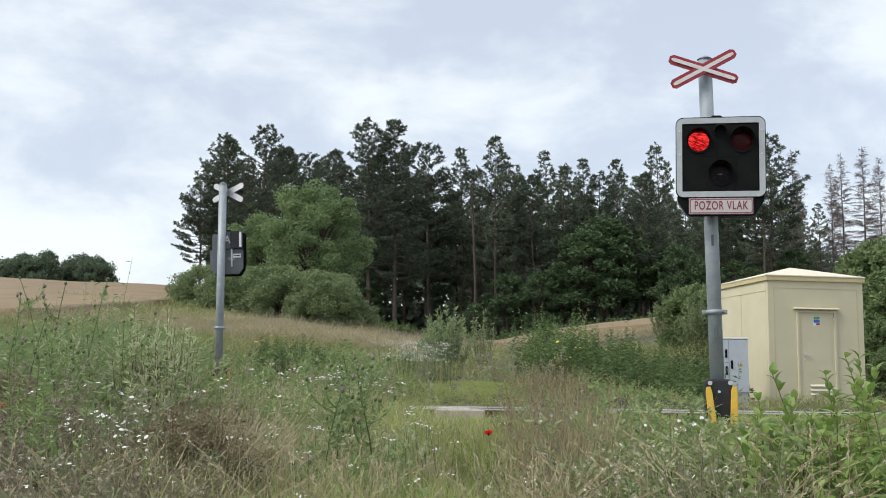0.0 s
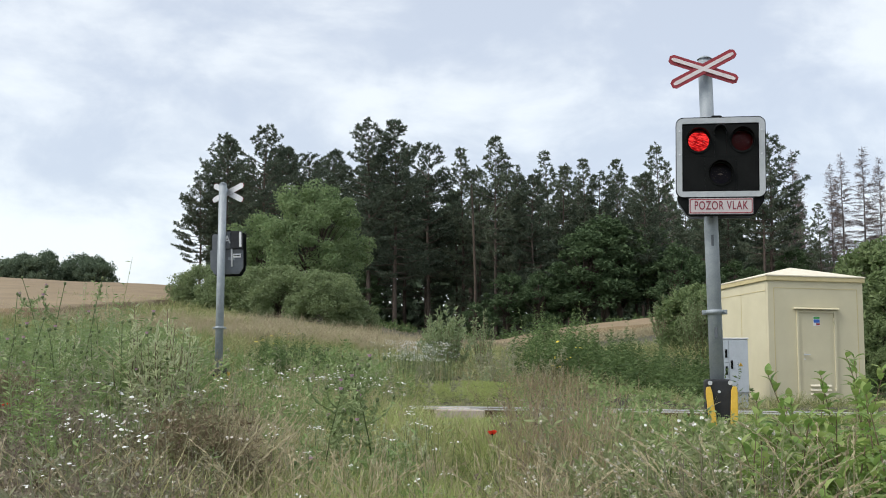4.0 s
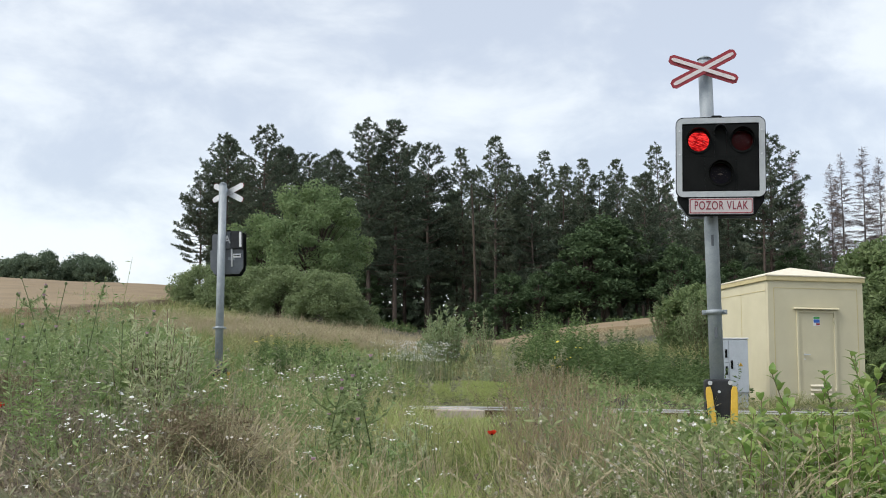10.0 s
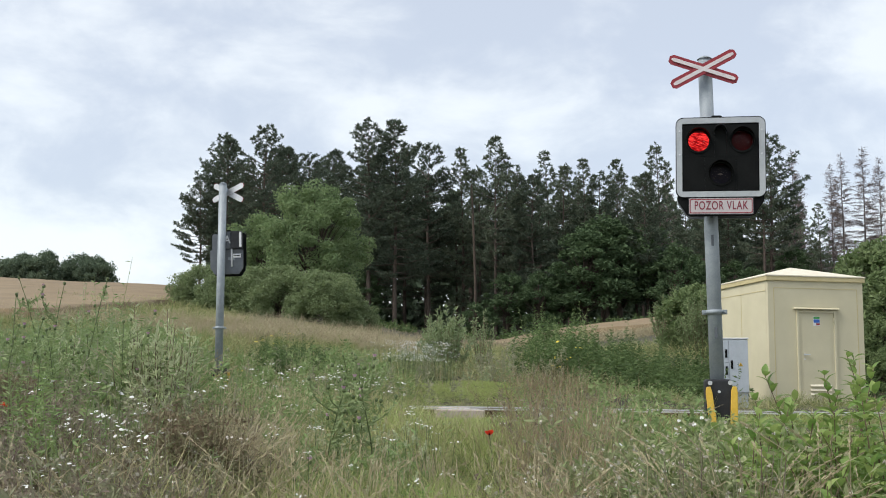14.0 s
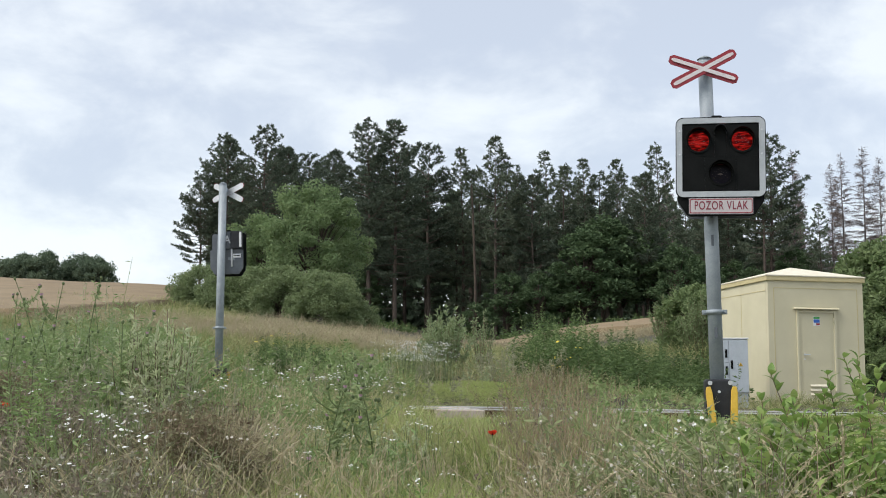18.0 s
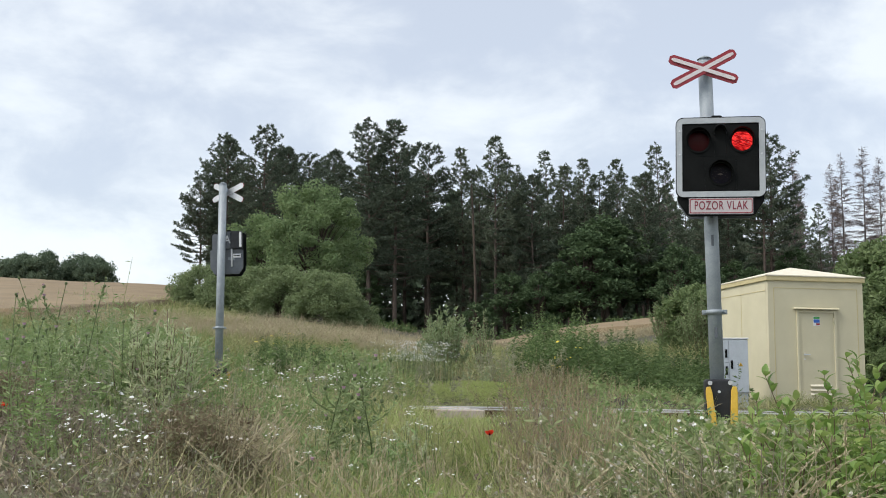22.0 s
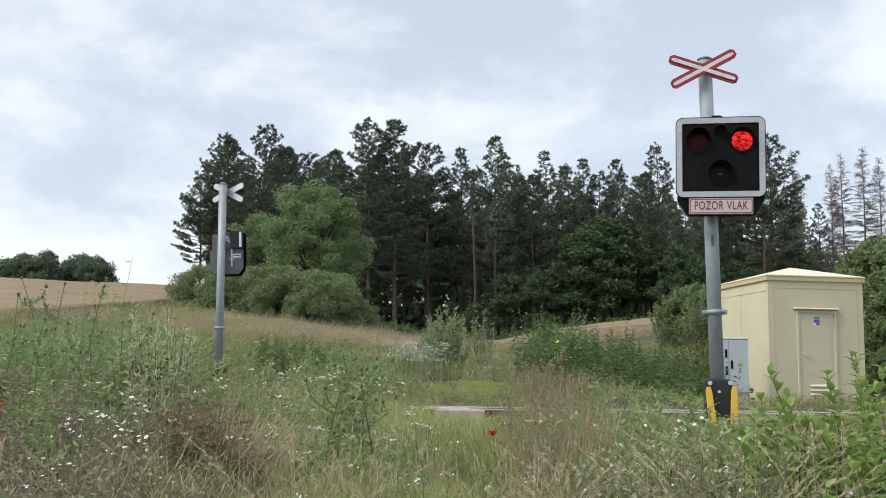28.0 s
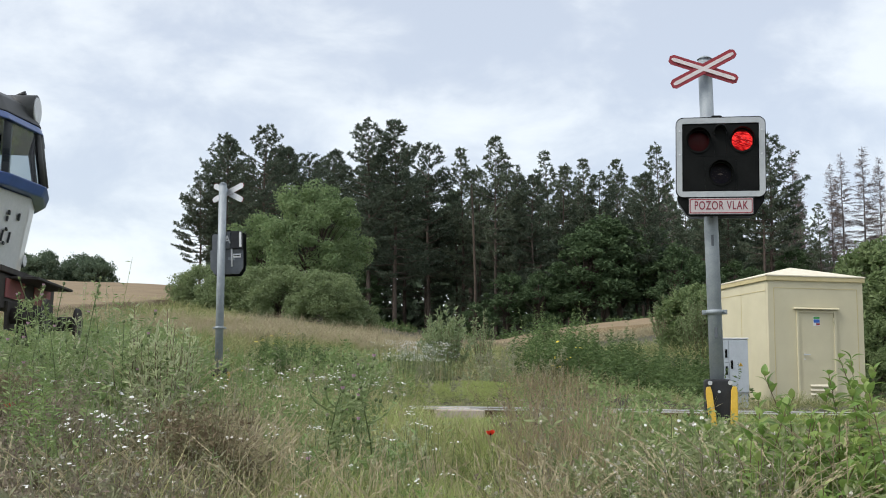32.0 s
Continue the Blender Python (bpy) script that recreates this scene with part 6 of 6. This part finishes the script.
straw_fan("leaning_straw", "leaning straw-coloured grass with ripe ears", M_dry, (
    (60, -0.19, 17.6, 0.5, 0.6, 0.95, 0.2), (60, -0.12, 18.5, 0.7, 0.5, 0.85, -0.2), (60, -0.07, 17.4, 0.6, 0.5, 0.8, 0.2), (40, 0.075, 18.0, 0.4, 0.5, 0.95, 0.3), (40, -0.24, 9.6, 0.25, 0.6, 0.9, 0.3), (50, -0.165, 9.5, 0.3, 0.45, 0.7, 0.3), (50, -0.01, 5.8, 0.2, 0.45, 0.65, -0.2), (50, -0.09, 5.0, 0.2, 0.55, 0.78, 0.2),
    (110, -0.206, 6.2, 0.06, 0.58, 0.84, 0.75), (40, -0.19, 6.8, 0.10, 0.55, 0.75, 0.3), (26, 0.10, 4.6, 0.10, 0.6, 0.85, -0.3), (30, 0.125, 5.4, 0.10, 0.6, 0.9, 0.3), (30, 0.06, 4.4, 0.12, 0.5, 0.75, 0.4), (22, -0.30, 4.6, 0.2, 0.5, 0.8, 0.4), (18, -0.37, 4.6, 0.2, 0.5, 0.8, -0.3)))
straw_fan("leaning_red_grass", "leaning reddish brown withered grass", M_redgrass, (
    (100, 0.095, 6.2, 0.13, 0.62, 0.98, 0.35), (110, 0.115, 6.8, 0.15, 0.62, 0.95, -0.3), (60, 0.135, 6.0, 0.10, 0.5, 0.85, 0.3), (60, 0.078, 7.4, 0.10, 0.5, 0.75, -0.4), (40, 0.15, 7.2, 0.15, 0.5, 0.7, 0.2), (30, 0.105, 5.2, 0.10, 0.55, 0.85, 0.4)))


def verge():
    """Rougher growth all round the crossing, beside and behind the camera."""
    hp = Heap()
    n = 18000
    x, y = rg.uniform(-34, 34, n), rg.uniform(-14, 36, n)
    keep = (np.abs(x) > 0.44 * y + 0.3) & (x * x + y * y > 2.2) & ((np.abs(x) > 1.1) | (y > 0))
    q = np.abs((x - C0.x) * N.x + (y - C0.y) * N.y)
    keep &= q > 1.3
    x, y = x[keep], y[keep]
    R0 = np.stack([x, y, land(x, y) - 0.02], -1)
    C = np.repeat(R0, 6, 0)
    out = rg.normal(size=C.shape) * np.array([1, 1, 0])
    blades(hp, rg, C + out * 0.06, (0.25 + 0.45 * rg.random(len(C))) * drift(C), 0.010 + 0.008 * rg.random(len(C)), 0.6, out, 6, R0)
    tagged(hp.make("verge_grass", M_grass), "rough green and straw-coloured grass of the verges", "grass", kind="stuff")


verge()


# ---------------------------------------------------------------- single plants that stir in the wind
SWAY = []


def set_down(e, b, y, turn=0.0):
    x = b * y
    m = pose(x, y, float(land(x, y)) - 0.02, 0, 0, turn)
    e.matrix_world = m
    SWAY.append((e, m))
    return e


def leaf_mesh(name, L, W, material, seed=0):
    """One pointed oval leaf with a folded midrib, its stalk at the origin, along +x."""
    V, F = [(0, 0, 0)], []
    n = 6
    for i in range(1, n):
        t = i / n
        w = W / 2 * math.sin(math.pi * t ** 0.8) ** 0.9
        z = 0.10 * L * math.sin(math.pi * t) - 0.22 * L * t * t
        V += [(L * t, -w, z + 0.25 * w), (L * t, 0, z), (L * t, w, z + 0.25 * w)]
    V.append((L, 0, -0.22 * L))
    F += [(0, 2, 1), (0, 3, 2)]
    for i in range(n - 2):
        a = 1 + 3 * i
        F += [(a, a + 1, a + 4, a + 3), (a + 1, a + 2, a + 5, a + 4)]
    a = 1 + 3 * (n - 2)
    F += [(a, a + 1, len(V) - 1), (a + 1, a + 2, len(V) - 1)]
    me = bpy.data.meshes.new(name)
    me.from_pydata(V, [], F)
    me.materials.append(material)
    me.shade_smooth()
    return me


LEAVES = [leaf_mesh("leaf", 0.088 * k, 0.042 * k, M_shoot) for k in (0.75, 1.0, 1.2)]


def leafy_shoot(seed, H, lean):
    """An upright shoot with paired leaves, each a piece of its own."""
    r = random.Random(seed)
    e = thing("leafy_shoot", Matrix.Identity(4), "leafy green shoot with pointed oval leaves", "shrub", "shoots of the near shrub")
    az = r.random() * 6.28
    at = lambda t: Vector((math.cos(az) * lean * H * t * t, math.sin(az) * lean * H * t * t, H * t))
    hp = Heap()
    limb(hp, [at(t) for t in (0, 0.25, 0.5, 0.75, 1.0)], [0.006, 0.005, 0.004, 0.003, 0.0015], 5)
    hp.make("stem", M_brownstem, e)
    n = int(H / 0.045)
    for i in range(n):
        t = 0.22 + 0.78 * (i + 0.5) / n
        for sgn in (0, 1):
            if r.random() < 0.12:
                continue
            ob = new("leaf", LEAVES[2 if t < 0.6 else 1 if t < 0.88 else 0])
            ob.parent = e
            ob.location = at(t)
            ob.rotation_euler = (r.uniform(-0.35, 0.35), r.uniform(-0.75, 0.05) - 0.5 * (t > 0.9), i * 1.571 + sgn * math.pi + r.uniform(-0.4, 0.4))
    return e


rs = random.Random(12)
for i, (b, y, h) in enumerate(((0.358, 4.75, 1.04), (0.275, 4.7, 0.90), (0.31, 4.5, 0.88), (0.272, 4.9, 0.84), (0.39, 4.6, 1.0), (0.402, 4.9, 1.08), (0.325, 4.9, 0.93), (0.345, 4.3, 0.84), (0.375, 4.2, 0.84), (0.30, 4.2, 0.80), (0.275, 4.55, 0.82),
                               (0.335, 5.0, 1.0), (0.41, 4.3, 1.0), (0.28, 4.3, 0.82), (0.365, 4.95, 1.0), (0.315, 4.0, 0.74), (0.395, 4.0, 0.8), (0.262, 5.1, 0.9), (0.38, 5.2, 1.05), (0.34, 3.9, 0.7), (0.268, 4.4, 0.80), (0.29, 4.95, 0.90), (0.30, 4.6, 0.86), (0.32, 4.75, 0.90), (0.33, 4.2, 0.78), (0.35, 4.55, 0.88), (0.37, 4.45, 0.86), (0.385, 4.85, 0.95), (0.405, 4.5, 0.92), (0.395, 4.25, 0.84), (0.285, 4.1, 0.74), (0.355, 4.05, 0.76))):
    set_down(leafy_shoot(200 + i, h, rs.uniform(0.05, 0.35)), b, y)
lf = Heap()
P = scatter(rg, 520, 4.2, 5.5, 0.255, 0.46)
herbs(lf, rg, P, 0.42 + 0.36 * rg.random(len(P)), 16, 0.09, 0.48, up=0.2)
tagged(lf.make("shrub_undergrowth", M_shoot), "low leafy green undergrowth of the near shrub", "shrub", kind="stuff")


def thistle(seed, H, heads, spread_, label):
    """A branching thistle with spiny leaves and violet heads."""
    rng = np.random.default_rng(seed)
    e = thing("thistle", Matrix.Identity(4), label, "thistle", "thistles")
    st, lv = Heap(), Heap()
    branches = []
    bend = rng.normal(size=2) * 0.11 * H
    axis = lambda z: np.array([bend[0] * (z / H) ** 2, bend[1] * (z / H) ** 2, z])
    limb(st, [axis(H * u) for u in (0, 0.3, 0.6, 0.85, 1.0)], [0.007, 0.006, 0.005, 0.004, 0.003], 5)
    tips = [axis(H)]
    for i in range(heads):
        z = H * (0.35 + 0.55 * rng.random())
        a = rng.random() * 6.28
        L = spread_ * (0.5 + 0.6 * rng.random())
        p0 = axis(z)
        pm = p0 + np.array([math.cos(a) * L * 0.62, math.sin(a) * L * 0.62, L * 0.30])
        p1 = p0 + np.array([math.cos(a) * L * 0.9, math.sin(a) * L * 0.9, L * 0.85])
        br = Heap()
        limb(br, [p0, (p0 + pm) / 2 - np.array([0, 0, 0.02 * L]), pm, (pm + p1) / 2 + np.array([math.cos(a), math.sin(a), 0]) * 0.06 * L, p1], [0.005, 0.0045, 0.004, 0.0036, 0.003], 5)
        branches.append(br)
        tips.append(p1)
        k = 20
        u = rng.random((k, 1))
        c = np.where(u < 0.5, p0 + (pm - p0) * 2 * u, pm + (p1 - pm) * (2 * u - 1))
        d = unit(rng.normal(size=(k, 3)))
        flakes(lv, rng, c + d * 0.022, 0.055 * (0.6 + 0.7 * rng.random(k)), 0.24, way=d)
    k = 50
    z = rng.random(k) * H * 0.95
    d = rng.normal(size=(k, 3))
    d[:, 2] = 0.3
    d = unit(d)
    L = 0.10 * (1.2 - 0.8 * z / H)
    flakes(lv, rng, np.stack([bend[0] * (z / H) ** 2, bend[1] * (z / H) ** 2, z], -1) + d * (L / 2)[:, None], L, 0.24, way=d)
    st.make("stem", M_stem, e)
    for br in branches:
        br.make("branch", M_thistle, e)
    lv.make("spiny_foliage", M_thistle, e)
    for p in tips:
        b = bmesh.new()
        bmesh.ops.create_uvsphere(b, u_segments=8, v_segments=5, radius=0.012, matrix=Matrix.Translation(p) @ Matrix.Diagonal((1, 1, 1.25, 1)))
        h = part("flower_head", b, M_stem, e)
        if rng.random() < 0.2:
            b = bmesh.new()
            bmesh.ops.create_cone(b, cap_ends=True, segments=8, radius1=0.007, radius2=0.015, depth=0.018, matrix=Matrix.Translation(p + np.array([0, 0, 0.018])))
            part("bloom", b, M_violet, h, "violet bloom")
    return e


for i, (b, y, h, k, sp) in enumerate(((-0.072, 7.2, 0.86, 10, 0.28), (-0.108, 7.0, 0.74, 9, 0.26), (-0.275, 9.6, 1.05, 8, 0.22), (-0.36, 9.0, 1.42, 7, 0.2), (-0.328, 9.2, 1.48, 7, 0.2), (-0.355, 10.5, 1.55, 8, 0.2), (-0.305, 10.2, 1.3, 6, 0.2), (-0.39, 9.4, 1.35, 7, 0.2), (-0.125, 6.2, 0.45, 6, 0.15), (-0.082, 12.0, 0.75, 6, 0.2), (-0.29, 8.4, 1.1, 9, 0.24), (-0.315, 8.6, 1.0, 9, 0.22), (-0.345, 8.2, 1.05, 9, 0.22), (-0.38, 8.5, 1.15, 9, 0.24), (-0.25, 8.6, 0.85, 9, 0.2), (-0.095, 7.4, 0.78, 10, 0.26), (-0.06, 7.0, 0.74, 9, 0.26), (-0.40, 8.0, 1.0, 8, 0.2))):
    set_down(thistle(300 + i, h, k, sp, "tall spiny thistle with violet blooms"), b, y, 50 * i)


def oat(seed, n, H):
    """A tuft of tall pale grass with nodding ears."""
    rng = np.random.default_rng(seed)
    e = thing("tall_grass_tuft", Matrix.Identity(4), "tuft of tall pale grass with nodding ears", "grass", "tall grass tufts")
    for i in range(n):
        a, L, h = rng.random() * 6.28, H * (0.25 + 0.35 * rng.random()), H * (0.75 + 0.3 * rng.random())
        p = [np.array([math.cos(a) * (0.02 + L * t * t), math.sin(a) * (0.02 + L * t * t), h * t * (1.08 - 0.22 * t * t)]) for t in (0, 0.3, 0.55, 0.8, 1.0)]
        st, er = Heap(), Heap()
        limb(st, p, [0.0022, 0.002, 0.0017, 0.0013, 0.001], 3)
        d = unit(p[-1] - p[-2])
        k = 18
        u = rng.random(k)
        c = p[-1] - d * (u * 0.15)[:, None] + rng.normal(size=(k, 3)) * 0.003
        flakes(er, rng, c, 0.024, 0.22, way=d + rng.normal(size=(k, 3)) * 0.16)
        tagged(er.make("ear", M_dry, st.make("stalk", M_dry, e)), kind="stuff")
    return e


for i, (b, y, n, h) in enumerate(((0.335, 3.8, 4, 1.0), (0.30, 4.0, 4, 1.0), (0.375, 3.7, 4, 1.0), (0.16, 5.2, 7, 0.75), (0.19, 4.4, 8, 0.85), (-0.26, 8.3, 10, 1.05), (-0.27, 9.0, 10, 1.1), (-0.245, 8.8, 8, 0.95), (-0.235, 9.4, 8, 0.9), (-0.03, 6.4, 8, 0.55), (0.215, 9.2, 4, 0.62), (0.20, 8.7, 4, 0.6),
                                  (-0.13, 4.6, 12, 0.82), (-0.08, 5.0, 12, 0.75), (-0.04, 4.4, 9, 0.74), (0.0, 4.8, 10, 0.66), (0.08, 4.3, 12, 0.84), (0.11, 4.9, 12, 0.76), (-0.17, 5.4, 12, 0.8), (0.15, 4.1, 12, 0.86), (0.20, 4.6, 12, 0.82),
                                  (0.235, 4.1, 12, 0.9), (0.26, 3.9, 10, 0.95), (-0.22, 4.4, 10, 0.9), (-0.30, 4.3, 10, 0.95), (-0.36, 4.8, 10, 0.95), (0.345, 3.7, 9, 1.02), (0.385, 3.7, 8, 1.0), (0.255, 3.7, 8, 0.9), (0.36, 3.9, 4, 1.08), (0.40, 3.9, 3, 1.05), (-0.40, 4.4, 9, 0.95), (0.28, 4.2, 9, 0.95))):
    set_down(oat(400 + i, n, h), b, y, 70 * i)


def spike_plant(seed, H):
    """A single upright stem, densely set with narrow fresh leaves that shorten towards the top."""
    rng = np.random.default_rng(seed)
    e = thing("goldenrod_shoot", Matrix.Identity(4), "upright fresh green shoot densely set with narrow leaves", "weeds", "goldenrod shoots")
    st, lv = Heap(), Heap()
    limb(st, [(0, 0, 0), (0.01, 0.0, H * 0.5), (0.02, 0.01, H)], [0.005, 0.004, 0.002], 5)
    k = int(H * 150)
    z = H * (0.15 + 0.85 * rng.random(k))
    a = rng.random(k) * 6.283
    d = unit(np.stack([np.cos(a), np.sin(a), 0.15 + 0.7 * rng.random(k)], -1))
    L = 0.085 * (1.15 - 0.75 * (z / H) ** 2) * (0.7 + 0.5 * rng.random(k))
    flakes(lv, rng, np.stack([0.02 * z / H, np.zeros(k), z], -1) + d * (L / 2)[:, None], L, 0.2, way=d)
    st.make("stem", M_stem, e)
    tagged(lv.make("foliage", M_spike, e), kind="stuff")
    return e


for i, (b, y, h) in enumerate(((-0.371, 5.9, 0.96), (-0.363, 6.1, 0.86), (-0.379, 6.2, 0.80), (-0.352, 5.6, 0.62), (-0.31, 5.4, 0.55), (-0.02, 5.2, 0.5), (0.012, 5.0, 0.46), (0.205, 6.4, 0.66), (0.19, 6.0, 0.6), (0.222, 6.6, 0.6))):
    set_down(spike_plant(700 + i, h), b, y, 80 * i)
for i, (b, y, h) in enumerate(((0.098, 4.9, 0.50), (0.108, 5.0, 0.46), (0.092, 4.7, 0.40), (0.165, 5.2, 0.6), (0.245, 5.4, 0.72), (0.235, 5.0, 0.66))):
    set_down(leafy_shoot(260 + i, h, 0.25), b, y)


def brush(seed, R, H):
    """A matted clump of rusty dry weeds, its crown bent over."""
    rng = np.random.default_rng(seed)
    e = thing("dry_brush", Matrix.Identity(4), "matted rusty brown clump of withered weeds", "weeds", "withered clumps")
    st, lv = Heap(), Heap()
    n = 300
    a, r = rng.random(n) * 6.283, R * np.sqrt(rng.random(n))
    A = np.stack([np.cos(a) * r * 0.8, np.sin(a) * r * 0.8, np.zeros(n)], -1)
    M = A + np.stack([rng.normal(size=n) * 0.05, rng.normal(size=n) * 0.05, H * (0.6 + 0.4 * rng.random(n)) * (1 - 0.4 * (r / R) ** 2)], -1)
    B = M + np.stack([np.cos(a) * R * 0.5 + rng.normal(size=n) * 0.07, np.sin(a) * R * 0.5 + rng.normal(size=n) * 0.07, rng.normal(size=n) * 0.05 - 0.03], -1)
    rods(st, A, M, 0.0028, 0.002)
    rods(st, M, B, 0.002, 0.001)
    for i in range(26):
        t = rng.random(n)[:, None]
        p = np.where(rng.random((n, 1)) < 0.5, A + (M - A) * (0.35 + 0.65 * t), M + (B - M) * t)
        flakes(lv, rng, p + rng.normal(size=(n, 3)) * 0.014, 0.030 * (0.5 + rng.random(n)), 0.32)
    tagged(st.make("stalk_mat", M_brush, e), kind="stuff")
    tagged(lv.make("foliage", M_brush, e), kind="stuff")
    return e


for i, (b, y, r, h) in enumerate(((-0.212, 6.1, 0.22, 0.74), (-0.235, 6.5, 0.24, 0.73), (-0.395, 7.2, 0.30, 0.86), (-0.40, 6.2, 0.22, 0.74), (-0.30, 5.6, 0.2, 0.60), (-0.345, 5.3, 0.2, 0.60))):
    set_down(brush(600 + i, r, h), b, y, 60 * i)


def poppy(seed, H):
    e = thing("poppy", Matrix.Identity(4), "red poppy on a thin hairy stalk", "poppy", "poppies")
    hp = Heap()
    limb(hp, [(0, 0, 0), (0.02, 0, H * 0.6), (0.0, 0, H)], [0.002, 0.0017, 0.0014], 5)
    hp.make("stem", M_stem, e)
    r = random.Random(seed)
    for i in range(4):
        me = leaf_mesh("petal", 0.042, 0.058, M_poppy)
        ob = new("petal", me)
        ob.parent = e
        ob.location = (0, 0, H)
        ob.rotation_euler = (0, -1.0 + r.uniform(-0.25, 0.25), 0.785 + i * 1.571)
    b = bmesh.new()
    bmesh.ops.create_uvsphere(b, u_segments=8, v_segments=5, radius=0.008, matrix=Matrix.Translation((0, 0, H + 0.008)))
    part("seed_pod", b, M_black, e, "dark seed pod")
    return e


for i, (b, y, h) in enumerate(((0.0445, 6.4, 0.56), (-0.394, 6.3, 0.66))):
    set_down(poppy(500 + i, h), b, y)


def sway():
    """Every single plant leans a little to and fro, each in its own time."""
    r = random.Random(77)
    for e, m in SWAY:
        amp = 1.3 if e.name.startswith(("thistle", "leafy", "goldenrod")) else 2.0
        p1, p2, f1, f2 = r.random() * 6.28, r.random() * 6.28, 0.32 + 0.2 * r.random(), 0.11 + 0.08 * r.random()
        rows = []
        for i in range(33):
            t = i * LENGTH / 32
            a = amp * (0.7 * math.sin(6.283 * f1 * t + p1) + 0.6 * math.sin(6.283 * f2 * t + p2))
            rows.append((t, m @ pose(0, 0, 0, 0.4 * a, a, 0)))
        walk(e, rows)


# ---------------------------------------------------------------- what moves
def motions():
    # locomotive, from the left at an even pace
    v, s_end = 16.0, -6.03
    ts = [0, 6, 12, 18, 24, 27, 29, 30, 31, 31.5, 31.8, 32]
    walk(loco, [(t, TM @ Matrix.Translation((s_end - v * (LENGTH - t), 0, 0))) for t in ts])
    # clouds drift away over the woods
    walk(clouds, [(t, pose(0, 0, 0, 0.65 - 1.3 * t / LENGTH, 0, 0)) for t in (0, 8, 16, 24, 32)])
    # lamps flash in turn
    half, first = 0.51215, 0.10
    for left in (0, 1):
        for d in (near_drums[left], far_drums[left]):
            x, y, z = d.location
            rows, ang = [], 0 if left == 0 else 180
            rows.append((0.0, pose(x, y, z, 0, 0, -ang)))
            k = 0
            while True:
                T = first + half * k
                if T > LENGTH - 0.1:
                    break
                F, whole = round(T * FPS), round(T) * FPS
                if abs(F - whole) == 1:
                    F = whole if abs(T * FPS - whole) < 1.25 else whole + 2 * (F - whole)
                for df, da in ((-2, 0), (-1, 45), (0, 90), (1, 135), (2, 180)):
                    rows.append(((F + df) / FPS, pose(x, y, z, 0, 0, -(ang + da))))
                ang += 180
                k += 1
            rows.append((LENGTH, pose(x, y, z, 0, 0, -ang)))
            walk(d, rows)
    sway()


motions()
